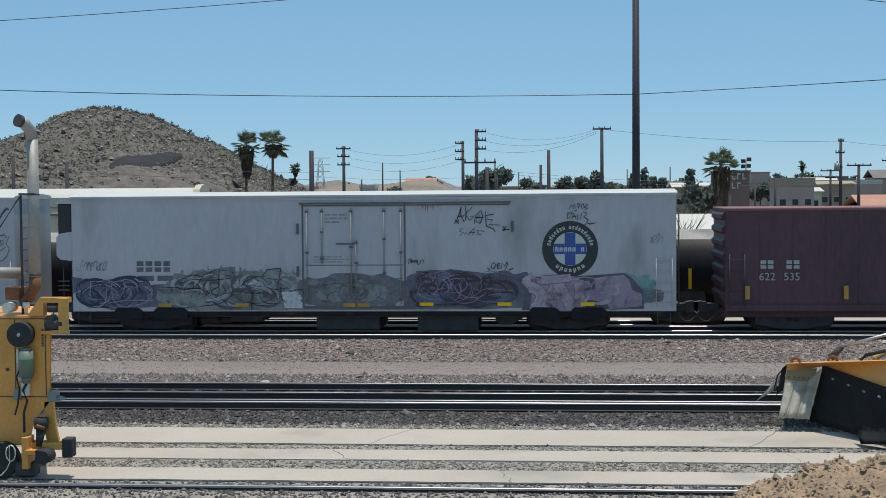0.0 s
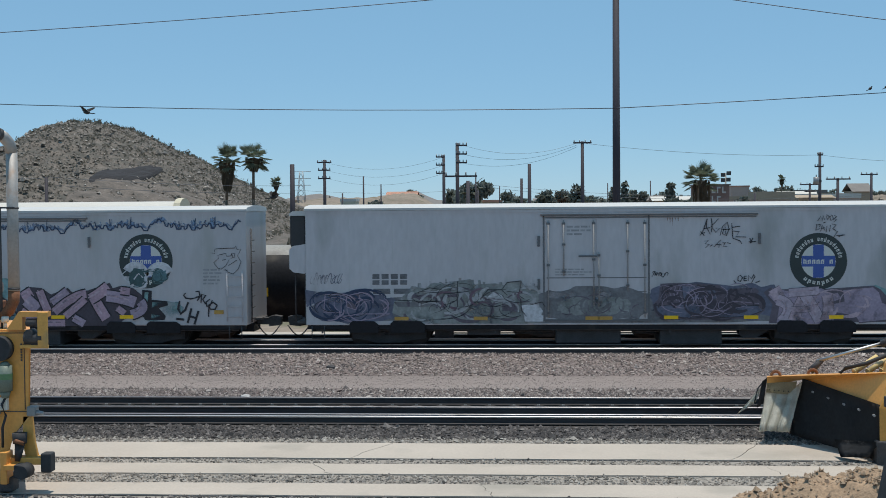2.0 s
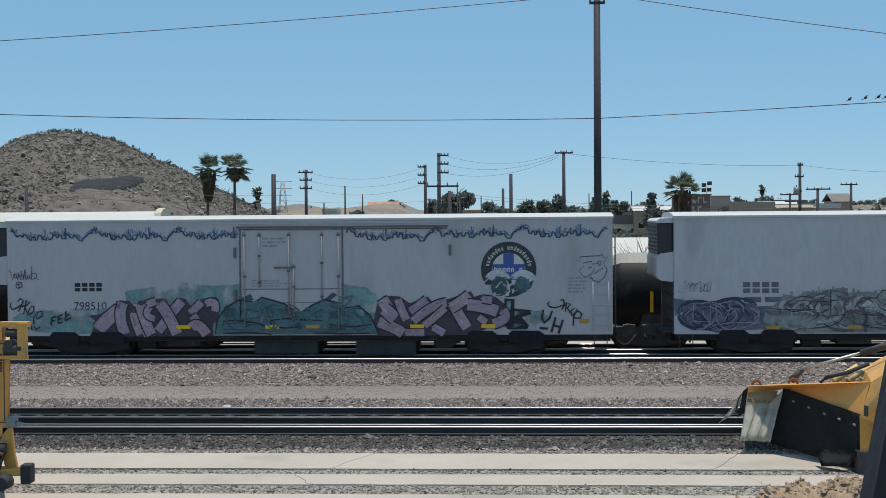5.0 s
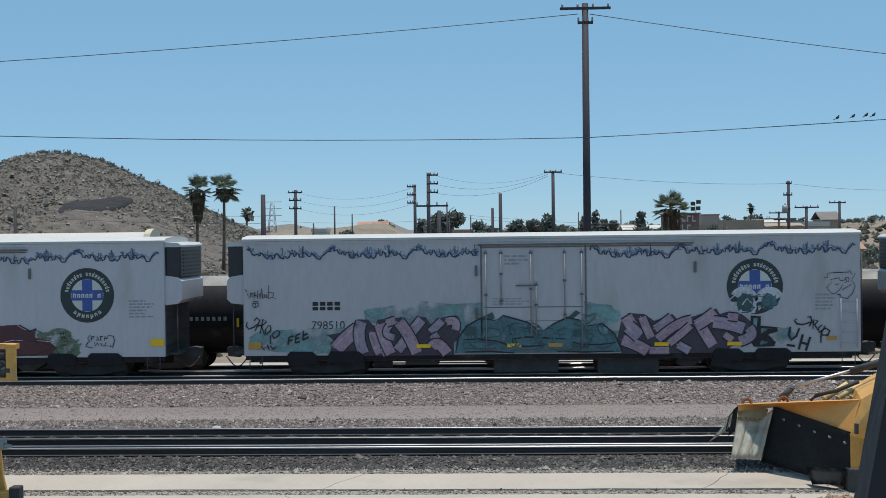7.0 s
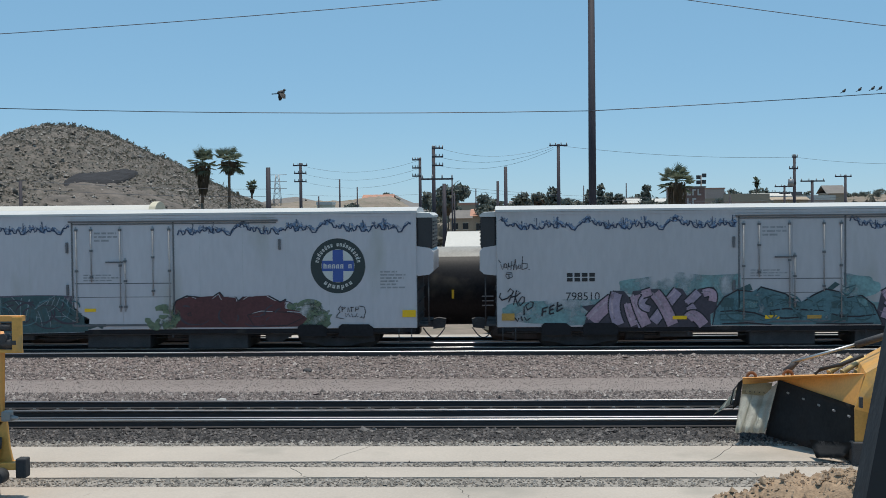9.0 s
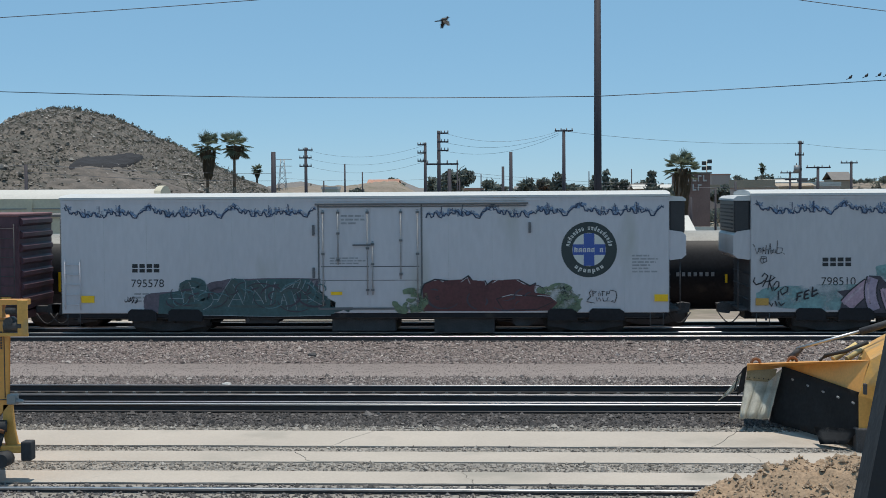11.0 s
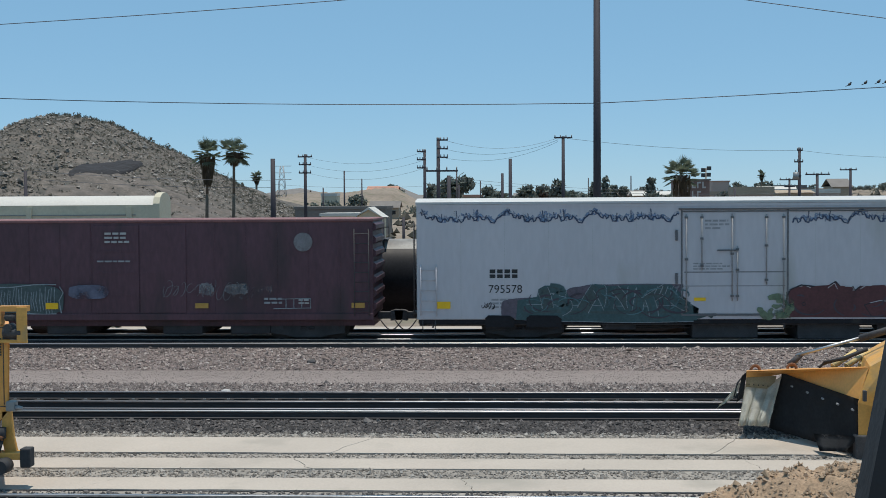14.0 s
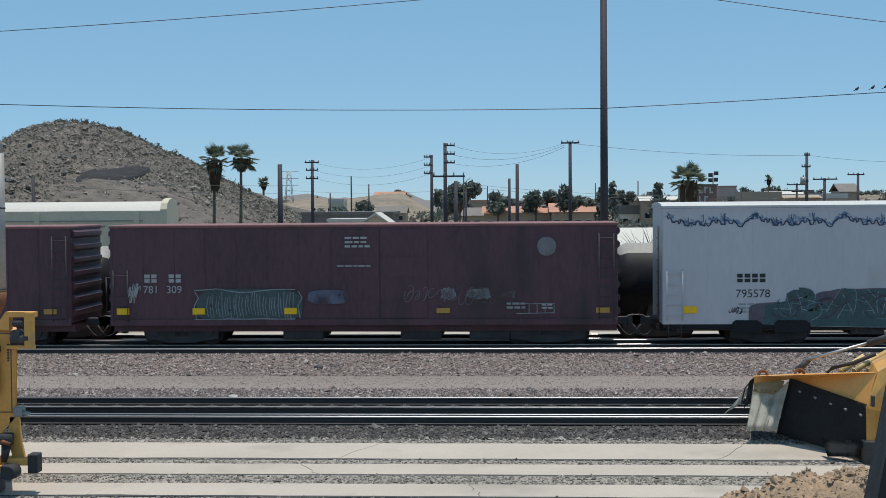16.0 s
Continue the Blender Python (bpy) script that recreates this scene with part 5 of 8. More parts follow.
tag(two, [[(-9.59, 2.95), (-9.52, 2.85)],
    [(-9.52, 2.81), (-9.46, 2.63), (-9.41, 2.83)],
    [(-9.38, 2.83), (-9.42, 2.71), (-9.34, 2.69), (-9.34, 2.81), (-9.39, 2.83)],
    [(-9.30, 2.63), (-9.28, 2.86), (-9.25, 2.71)],
    [(-9.29, 2.74), (-9.22, 2.75)],
    [(-9.20, 2.63), (-9.18, 2.91)],
    [(-9.19, 2.77), (-9.13, 2.79), (-9.12, 2.63), (-9.06, 2.97)],
    [(-9.06, 2.97), (-9.03, 2.63), (-8.97, 2.74), (-9.05, 2.77)],
    [(-8.95, 2.80), (-8.98, 2.68), (-8.90, 2.67), (-8.91, 2.78)],
    [(-8.86, 2.65), (-8.83, 3.06)],
    [(-8.85, 2.83), (-8.68, 2.82), (-8.70, 2.68), (-8.86, 2.64)],
    [(-8.65, 2.65), (-8.61, 2.63)],
    [(-9.34, 2.56), (-9.18, 2.55), (-9.16, 2.41), (-9.30, 2.35), (-9.37, 2.44), (-9.32, 2.56)],
    [(-9.34, 2.49), (-9.19, 2.50)],
    [(-9.27, 2.49), (-9.26, 2.38)]], 0.026)
tag(two, [[(-9.53, 1.91), (-9.57, 1.78), (-9.49, 1.68), (-9.32, 1.74), (-9.21, 1.84)],
    [(-9.31, 1.93), (-9.23, 2.04), (-9.13, 1.96), (-9.29, 1.61)],
    [(-9.20, 1.77), (-9.09, 1.80)],
    [(-9.13, 1.53), (-9.03, 1.99), (-8.91, 1.91), (-9.08, 1.77), (-8.98, 1.48)],
    [(-8.87, 1.78), (-8.97, 1.63), (-8.93, 1.50), (-8.79, 1.63), (-8.79, 1.77), (-8.87, 1.79)],
    [(-8.63, 1.60), (-8.75, 1.51), (-8.69, 1.37), (-8.53, 1.47), (-8.51, 1.60), (-8.61, 1.63)],
    [(-8.80, 1.48), (-8.80, 1.20)],
    [(-9.10, 1.13), (-9.00, 1.01), (-8.97, 1.11)],
    [(-8.90, 1.17), (-8.85, 1.02)],
    [(-8.80, 1.15), (-8.72, 1.03), (-8.60, 1.12)]], 0.05)
tag(two, [[(-8.21, 1.42), (-8.24, 1.17)],
    [(-8.21, 1.41), (-8.06, 1.45)],
    [(-8.22, 1.30), (-8.10, 1.33)],
    [(-7.99, 1.46), (-8.01, 1.23)],
    [(-7.99, 1.46), (-7.85, 1.52)],
    [(-8.00, 1.36), (-7.88, 1.39)],
    [(-8.01, 1.23), (-7.86, 1.27)],
    [(-7.75, 1.62), (-7.77, 1.30)],
    [(-7.77, 1.31), (-7.58, 1.42)],
    [(-7.76, 1.46), (-7.61, 1.52)]], 0.06)
bars(two, 8.25, 8.9, 2.1, 2.65, 5, INK_FADED, 12)
reflectors(two, (-3.95, -1.1, 3.5, 5.75), 1.1)
reflectors(two, (0.2,), 1.1, YELLOW_OLD)
reflectors(two, (-9.3,), 1.15, YELLOW_OLD, 0.4, 0.22)
reflectors(two, (8.75,), 1.25, YELLOW_OLD, 0.3, 0.12)

curls(two, -2.8, 2.1, 0.85, 1.8, 26, 221, P_DEEP, 0.015, 0.06, 0.0345)
curls(two, -2.8, 2.2, 0.9, 1.9, 14, 222, P_TEAL, 0.02, 0.07, 0.0370)
curls(two, 5.7, 7.2, 2.05, 2.65, 16, 223, P_DEEP, 0.02, 0.05, 0.0150)

# reefer with a dark teal and a red mural
three = reefer(-48.89, 1, 0.75, WHITE, "white refrigerator wagon with dark teal and red murals")
round_emblem(three, 7.16, 2.80, 0.87)
block_marks(three, -7.35, 2.13, 0.27, 4, INK)
words("795578", 0.36, -7.4, 1.66, FRONT - 0.004, INK, three, "wagon_number")
bars(three, -7.3, -6.4, 1.15, 1.5, 3, INK_FADED, 14)
frieze(three, ((-9.55, -1.4, 0.0), (2.0, 5.3, 0.06), (5.25, 9.55, 0.0)), 4.23)
haze(three, -6.7, -0.3, 0.84, 1.55, P_PLUM, 81, 0.007, 0.15, 40)
haze(three, -1.2, -0.2, 0.84, 1.5, P_FOREST, 83, 0.010)
haze(three, 1.25, 2.2, 0.84, 1.75, P_GREEN, 84, 0.009)
haze(three, 5.2, 7.0, 0.84, 1.45, P_GREEN, 85, 0.009, 0.5)
haze(three, -7.0, -5.9, 0.80, 1.55, P_PLUM, 86, 0.009, 0.2, 14)
haze(three, -5.0, -0.1, 1.3, 1.95, P_PLUM, 87, 0.009, 0.15, 24)
fat_forms(three, [(-6.48, 1.42), (-5.87, 1.54), (-5.82, 1.78), (-5.62, 1.89), (-5.25, 1.89), (-4.97, 1.74), (-4.81, 1.41), (-4.48, 1.49), (-4.07, 1.94), (-3.83, 1.9), (-3.62, 1.86), (-2.85, 1.91), (-1.68, 1.91), (-1.24, 1.48), (-1.08, 1.3), (-0.83, 1.16), (-0.88, 0.79), (-6.53, 0.81)], [
    ([(-6.2, 1.05), (-5.14, 1.02), (-4.0, 1.0)], 0.30),
    ([(-4.08, 1.0), (-2.7, 0.98), (-1.0, 1.01)], 0.30),
    ([(-5.69, 1.76), (-5.58, 1.46), (-5.53, 1.17)], 0.20),
    ([(-5.46, 1.81), (-5.11, 1.72), (-5.26, 1.48)], 0.18),
    ([(-5.22, 1.41), (-4.91, 1.27), (-5.14, 1.09)], 0.19),
    ([(-4.44, 1.1), (-4.22, 1.49), (-3.99, 1.83)], 0.22),
    ([(-3.94, 1.83), (-3.75, 1.49), (-3.61, 1.17)], 0.22),
    ([(-3.57, 1.8), (-3.57, 1.49), (-3.63, 1.17)], 0.16),
    ([(-3.44, 1.78), (-3.18, 1.49), (-3.0, 1.18)], 0.16),
    ([(-2.9, 1.83), (-2.95, 1.49), (-2.92, 1.2)], 0.14),
    ([(-2.59, 1.78), (-2.68, 1.41), (-2.74, 1.07)], 0.19),
    ([(-2.53, 1.36), (-1.84, 1.79)], 0.18),
    ([(-2.37, 1.49), (-2.26, 1.16), (-2.23, 0.92)], 0.16),
    ([(-1.84, 1.71), (-1.52, 1.4), (-1.14, 1.2)], 0.18)],
    [P_DEEP, P_DEEP, P_FOREST], P_FOREST, 0.012, "dark teal mural of fat overlapping strokes with pale edges", P_CHALKLINE, P_DEEP, 1.65)
strokes(three, [[(-2.1 + 0.16 * k, 1.86), (-2.16 + 0.16 * k, 1.72), (-2.22 + 0.17 * k, 1.60)] for k in range(7)], 0.025, P_CHALKLINE, 0.032, "pale hatching in the mural")
mural(three, [(1.82, 1.27), (1.96, 1.74), (2.32, 1.89), (2.73, 1.85), (3.19, 1.88), (3.37, 2.00), (3.49, 1.85), (3.90, 1.85), (3.95, 1.70), (4.13, 1.85), (4.95, 1.88), (5.29, 1.67), (5.50, 1.76), (5.47, 1.46), (5.93, 1.37), (6.17, 1.14), (5.94, 0.89), (4.48, 0.87), (1.79, 0.88)], P_RED, [
    [(4.25, 1.26), (4.71, 1.38), (5.64, 1.34), (6.05, 1.17), (5.53, 0.93), (4.48, 0.90)],
    [(2.34, 1.32), (2.43, 1.35), (2.46, 1.26), (2.37, 1.24)]], [P_RED], P_OUT, 0.012, 0.025)
strokes(three, [
    [(2.23, 1.83), (2.43, 1.87), (2.61, 1.80)],
    [(3.14, 1.79), (3.34, 1.94), (3.43, 1.75)],
    [(3.66, 1.84), (3.90, 1.83), (3.92, 1.69)],
    [(4.13, 1.76), (4.30, 1.86), (4.48, 1.86)],
    [(4.89, 1.86), (5.12, 1.73), (5.47, 1.70), (5.46, 1.49)],
    [(5.53, 1.37), (5.93, 1.34), (6.14, 1.18)],
    [(4.42, 1.32), (4.71, 1.39), (5.06, 1.37)]], 0.022, P_LIGHT, 0.02)
strokes(three, [
    [(1.96, 1.73), (2.32, 1.88), (2.73, 1.84)],
    [(3.19, 1.88), (3.38, 1.99), (3.50, 1.85)],
    [(3.90, 1.84), (3.97, 1.71), (4.14, 1.85)],
    [(4.95, 1.87), (5.31, 1.67), (5.50, 1.76)],
    [(1.85, 1.27), (1.90, 1.56), (1.98, 1.73)]], 0.05, P_OUT, 0.021)
tag(three, [[(6.26, 1.65), (6.27, 1.53), (6.32, 1.63)],
    [(6.37, 1.66), (6.38, 1.53)],
    [(6.43, 1.61), (6.52, 1.65)],
    [(6.29, 1.49), (6.32, 1.36), (6.38, 1.49), (6.32, 1.51)],
    [(6.43, 1.51), (6.41, 1.41), (6.49, 1.42)],
    [(6.54, 1.53), (6.61, 1.43)],
    [(6.38, 1.33), (6.49, 1.36), (6.53, 1.28)],
    [(6.32, 1.21), (6.41, 1.24), (6.49, 1.18)]], 0.028)
tag(three, [[(7.24, 1.54), (7.16, 1.44), (7.21, 1.34), (7.11, 1.23), (7.08, 1.17), (7.34, 1.12)],
    [(7.27, 1.50), (7.28, 1.34)],
    [(7.27, 1.50), (7.39, 1.48), (7.28, 1.41)],
    [(7.45, 1.34), (7.47, 1.50), (7.52, 1.35)],
    [(7.57, 1.50), (7.58, 1.34)],
    [(7.54, 1.48), (7.65, 1.49)],
    [(7.69, 1.35), (7.72, 1.50)],
    [(7.71, 1.42), (7.79, 1.42), (7.79, 1.50)],
    [(7.38, 1.30), (7.40, 1.18), (7.47, 1.29), (7.53, 1.18)],
    [(7.58, 1.29), (7.61, 1.18), (7.69, 1.19)],
    [(7.75, 1.30), (7.70, 1.18), (7.79, 1.19)],
    [(7.81, 1.53), (7.99, 1.49), (8.02, 1.34), (7.96, 1.14), (7.83, 1.18)],
    [(7.89, 1.21), (7.90, 1.18)]], 0.03)
bars(three, 8.5, 9.3, 2.05, 2.65, 6, INK_FADED, 15)
reflectors(three, (-8.8, 9.4), 1.28, YELLOW, 0.42, 0.22)
reflectors(three, (-0.8,), 1.45, YELLOW, 0.36, 0.10)
scrawl(three, -7.6, -7.2, 1.1, 1.4, 4, 90, None, 0.03)

curls(three, -6.4, -0.9, 0.85, 1.85, 22, 231, P_SHADE, 0.02, 0.07, 0.0345)
curls(three, -6.4, -0.9, 0.95, 1.85, 14, 232, P_TEAL, 0.015, 0.05, 0.0370)
curls(three, 1.9, 5.9, 0.85, 1.8, 12, 233, P_SHADE, 0.02, 0.06, 0.0240)
curls(three, 1.0, 2.1, 0.85, 1.6, 14, 234, P_GREEN, 0.10, 0.25, 0.0310)
curls(three, 5.3, 7.0, 0.85, 1.7, 14, 235, P_GREEN, 0.10, 0.22, 0.0100)
# trailing red wagons
four = boxcar(-68.0, "dark mineral-red boxcar with faded green mural panel")
block_marks(four, -6.95, 2.2, 0.26, 4, CHALK, gap=(0, 0, 0.34, 0.34))
words("781", 0.34, -7.0, 1.86, FRONT - 0.004, CHALK, four, "wagon_number")
words("309", 0.34, -6.25, 1.86, FRONT - 0.004, CHALK, four, "wagon_number")
bm = B()
disc(bm, 5.86, 3.29, 0, 0.30, FRONT - 0.004, seg=32)
part("round_mark", bm, CHALK_WORN, four, "round worn white disc")
bars(four, -0.5, 0.3, 3.25, 3.65, 3, CHALK, 16, layer=0.052)
bars(four, -0.75, 0.55, 2.65, 2.75, 1, INK_FADED, 17, layer=0.054)
haze(four, -5.3, -1.85, 0.9, 2.0, P_FOREST, 18, 0.006, 0.06, 40)
rng = random.Random(61)
hatch = B()
for k in range(30):
    x = -4.9 + k * 0.095
    ribbon(hatch, [(x, rng.uniform(1.0, 1.2)), (x - 0.05 + rng.uniform(-0.02, 0.02), 1.45), (x + rng.uniform(-0.06, 0.03), rng.uniform(1.7, 1.9))], 0.022, FRONT - 0.009, True)
for z, lift in ((1.02, 0.0), (1.93, 0.05)):
    ribbon(hatch, [(-5.35 + 0.36 * q, z + lift * math.sin(q) + rng.uniform(-0.02, 0.02)) for q in range(10)], 0.03, FRONT - 0.0092)
for x in (-5.33, -2.0):
    ribbon(hatch, [(x, 1.9), (x + 0.12, 1.7), (x - 0.02, 1.45), (x + 0.05, 1.05)], 0.03, FRONT - 0.0094)
tagged(part("graffiti", hatch, P_CHALKLINE, four, "thin chalky outlines over the green panel"), kind="stuff")
for k, (x, wide) in enumerate(((2.5, 0.5), (3.35, 0.75), (4.35, 0.55))):
    haze(four, x, x + wide, 1.62, 2.0, P_HAZE, 70 + k, 0.058 - 0.001 * k)
strokes(four, [[(4.9, 1.18), (6.1, 1.2)], [(4.9, 1.48), (6.1, 1.5)], [(5.3, 1.18), (5.3, 1.5)], [(5.55, 1.18), (5.55, 1.5)], [(5.8, 1.18), (5.8, 1.5)], [(6.08, 1.18), (6.08, 1.5)]], 0.025, P_CHALKLINE, 0.012, "thin chalk lines of a small grid")
haze(four, -1.7, -0.4, 1.5, 1.95, P_DUSK, 20, 0.053, 0.08)
scrawl(four, 1.4, 4.3, 1.45, 2.1, 12, 36, P_GREY, 0.02, 0.058)
scrawl(four, -7.5, -7.1, 1.5, 2.2, 4, 27, CHALK, 0.03)
bars(four, 4.6, 5.2, 1.3, 1.55, 2, INK_FADED, 28)
bars(four, 5.7, 6.1, 1.3, 1.5, 2, CHALK, 29)
reflectors(four, (-7.65, -5.2, -2.25), 1.28, YELLOW, 0.40, 0.20)
reflectors(four, (2.6, 7.6), 1.28, YELLOW_OLD, 0.42, 0.16)
five = boxcar(-85.42, "dark mineral-red steel boxcar, dusty and plain")
reflectors(five, (-4.0, 0.2, 7.4), 1.28, YELLOW_OLD, 0.42, 0.16)


# ---- parked tank cars ----
def tank_car(x):
    w = thing("tank_car", "black parked tank car with railings and yellow marks", "tank car", (x, TANK_Y, -0.248), "parked tank cars")
    w.scale = (1.0267, 1.0267, 1.0267)
    R, zc, L = 1.40, 1.92, 7.55
    bm = B()
    seg = 36
    rings = []
    for px, r in ((-L - 0.32, 0.45), (-L - 0.22, 0.9), (-L, 1.28), (-L + 0.3, R), (L - 0.3, R), (L, 1.28), (L + 0.22, 0.9), (L + 0.32, 0.45)):
        rings.append([bm.verts.new((px, r * math.cos(2 * math.pi * i / seg), zc + r * math.sin(2 * math.pi * i / seg))) for i in range(seg)])
    for a, b in zip(rings, rings[1:]):
        for i in range(seg):
            f = bm.faces.new((a[i], a[(i + 1) % seg], b[(i + 1) % seg], b[i]))
            # upper faces take the paler colour that carries sun and dust
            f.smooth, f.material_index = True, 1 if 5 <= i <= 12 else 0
    bm.faces.new(rings[0]), bm.faces.new(rings[-1])
    bmesh.ops.recalc_face_normals(bm, faces=bm.faces[:])
    part("tank_shell", bm, [TANK, TANK_TOP], w, "glossy black tank shell, its dusty top paled for the sun")
    bm = B()
    tube(bm, (0, 0, zc + R - 0.1), (0, 0, zc + R + 0.38), 0.55, 0.5, 20)
    tube(bm, (0, 0, zc + R + 0.38), (0, 0, zc + R + 0.44), 0.56, 0.56, 20)
    part("manway_dome", bm, TANK, w)
    bm = B()
    for y in (-0.95, 0.95):
        for px in (-1.1, 0, 1.1):
            tube(bm, (px, y, zc + R - 0.4), (px, y, zc + R + 0.75), 0.02, 0.02, 6)
        for z in (0.4, 0.75):
            tube(bm, (-1.1, y, zc + R + z), (1.1, y, zc + R + z), 0.02, 0.02, 6)
    box(bm, -1.2, 1.2, -1.0, 1.0, zc + R - 0.03, zc + R + 0.02)
    part("top_platform", bm, DARK, w, "dark platform with hand rails round the hatch")
    bm = B()
    box(bm, -L - 0.5, L + 0.5, -0.35, 0.35, 0.62, 0.9)
    for s in (-1, 1):
        box(bm, *sorted((s * (L + 0.1), s * (L + 0.55))), -1.45, 1.45, 0.95, 1.02)
        prism(bm, [(s * (L - 1.9), 0.8), (s * (L - 0.9), 0.8), (s * (L - 1.1), 1.6), (s * (L - 1.7), 1.6)], -1.2, 1.2)
    part("underframe", bm, DARK, w)
    for s in (-1, 1):
        bm = B()
        for y in (-1.4, 1.4):
            for px in (0.12, 0.5):
                tube(bm, (s * (L + px), y, 1.0), (s * (L + px), y, 2.25), 0.03, 0.03, 6)
            for z in (1.6, 2.22):
                tube(bm, (s * (L + 0.12), y, z), (s * (L + 0.5), y, z), 0.03, 0.03, 6)
        tube(bm, (s * (L + 0.5), -1.4, 2.22), (s * (L + 0.5), 1.4, 2.22), 0.025, 0.025, 6)
        part("end_railing", bm, DARK, w)
        bm = B()
        box(bm, *sorted((s * (L - 1.35), s * (L - 1.24))), -1.46, -1.42, 1.3, 2.0)
        part("reflector", bm, YELLOW, w, "yellow reflective strip")
        bm = B()
        box(bm, *sorted((s * (L - 3.9), s * (L - 3.82))), -1.44, -1.40, 1.55, 1.85)
        part("reflector", bm, YELLOW, w)
    bm = B()
    for k in range(7):
        box(bm, -5.4 + k * 0.2, -5.29 + k * 0.2, -1.405, -1.39, 1.78, 1.92)
    for k in range(3):
        box(bm, 4.7, 5.1, -1.405, -1.39, 1.6 - k * 0.16, 1.64 - k * 0.16)
    tagged(part("stencil", bm, INK_FADED, w, "small white stencilled bars"), kind="stuff")
    running_gear(w, (-L + 1.3, L - 1.3), False)
    coupler(w, -L - 0.4, -1), coupler(w, L + 0.4, 1)
    return w


tanker = tank_car(-5.90)
for x in (-40.11, -23.01, 11.20, 28.31):
    copy_thing(tanker, pose(x, TANK_Y, -0.248))

# ---- hill, town and lines behind the yard ----
ROCK = mat("desert_hill_soil", (0.118, 0.101, 0.087), 0.95, 0, 0.6, 0.45, 3.2, 0.9, (0.074, 0.069, 0.060), 0.75)
SPOIL = mat("bare_pinkish_spoil", (0.120, 0.102, 0.089), 0.95, 0, 0.45, 0.5, 3.0, 0.8, (0.088, 0.078, 0.07), 0.65)
SCRUB = leaf_mat("desert_scrub", [(0.10, 0.10, 0.082), (0.135, 0.128, 0.105), (0.115, 0.114, 0.092), (0.16, 0.147, 0.122)])
BOULDER = stones_mat("pale_boulders", [(0.16, 0.14, 0.12), (0.36, 0.33, 0.30), (0.12, 0.105, 0.09), (0.20, 0.175, 0.15), (0.10, 0.09, 0.08)])
# distance haze is put into these pale, cool leaf colours
LEAF = leaf_mat("haze_paled_leaves", [(0.14, 0.168, 0.145), (0.195, 0.215, 0.19), (0.16, 0.186, 0.162), (0.22, 0.235, 0.21)])
PALM_LEAF = leaf_mat("palm_fronds", [(0.10, 0.13, 0.085), (0.15, 0.175, 0.12), (0.12, 0.14, 0.10)])
PALM_DRY = leaf_mat("dead_palm_fronds", [(0.12, 0.085, 0.05), (0.085, 0.065, 0.045), (0.16, 0.12, 0.075)])
BARK = mat("palm_bark", (0.13, 0.10, 0.075), 0.9, 0, 0.3, 3, 20, 0.3)
CREAM = mat("cream_wall", (0.52, 0.48, 0.37), 0.8, 0, 0.1, 0.3, 5, 0.05, (0.42, 0.38, 0.29), 0.3)
PALE = mat("white_wall", (0.62, 0.59, 0.52), 0.8, 0, 0.1, 0.3, 5, 0.05)
TAN = mat("tan_wall", (0.34, 0.27, 0.20), 0.85, 0, 0.15, 0.3, 5, 0.05)
TILE_ROOF = mat("salmon_tile_roof", (0.42, 0.22, 0.155), 0.85, 0, 0.2, 0.5, 6, 0.2)
GREY_ROOF = mat("grey_shingle_roof", (0.17, 0.155, 0.145), 0.85, 0, 0.2, 0.5, 6, 0.2)
WHITE_ROOF = mat("white_sheet_roof", (0.54, 0.52, 0.48), 0.6, 0, 0.08, 0.3, 6, 0.05)
ROSE_WALL = mat("pinkish_stucco", (0.42, 0.33, 0.29), 0.85, 0, 0.15, 0.4, 6, 0.05)
BRICK_RED = mat("dull_red_wall", (0.20, 0.13, 0.115), 0.85, 0, 0.2, 0.5, 6, 0.1)
PANE = mat("dark_window_glass", (0.02, 0.025, 0.03), 0.12, 0, 0.1)
STEEL = mat("galvanised_steel", (0.28, 0.29, 0.30), 0.5, 0.5)

CREST_X = [-150, -104, -96.4, -91.6, -86.8, -82.0, -78.1, -73.3, -68.5, -64.7, -60.8, -56.9, -54.1, -50.2, -45, -38, -30]
CREST_Z = [6.0, 12.6, 13.2, 14.4, 16.7, 18.6, 19.4, 19.2, 18.1, 16.4, 14.5, 13.0, 11.3, 9.2, 6.4, 3.4, 0.0]


def hill_z(x, y):
    top = float(np.interp(x, CREST_X, CREST_Z))
    late = min(55.0, max(0.0, 6.2 * (-75 - x)))  # the far shoulder rises later
    k = min(1.0, max(0.0, (y - 128 - late) / (100 - late)))
    k = k * k * (3 - 2 * k) if y < 228 else max(0.0, 1 - (y - 228) / 140) ** 1.2
    n = noise.fractal(Vector((x * 0.06, y * 0.06, 1.3)), 1.0, 2.0, 5) * 1.3 * min(1, top / 6)
    shelf = 0.9 * math.exp(-((y - 172) / 7) ** 2) * (1 if -95 < x < -45 else 0)
    return -0.5 + top * k + n * k * (0.35 if k > 0.9 else 1) - shelf


def hill():
    bm = B()
    xs = [-150 + 1.5 * i for i in range(84)]
    ys = [126 + 3.0 * j for j in range(82)]
    g = [[bm.verts.new((x, y, hill_z(x, y))) for x in xs] for y in ys]
    for j in range(len(ys) - 1):
        for i in range(len(xs) - 1):
            bm.faces.new((g[j][i], g[j][i + 1], g[j + 1][i + 1], g[j + 1][i])).smooth = True
    solid("hill", bm, ROCK, "brown rocky desert hill dotted with scrub", "hill", kind="structure")


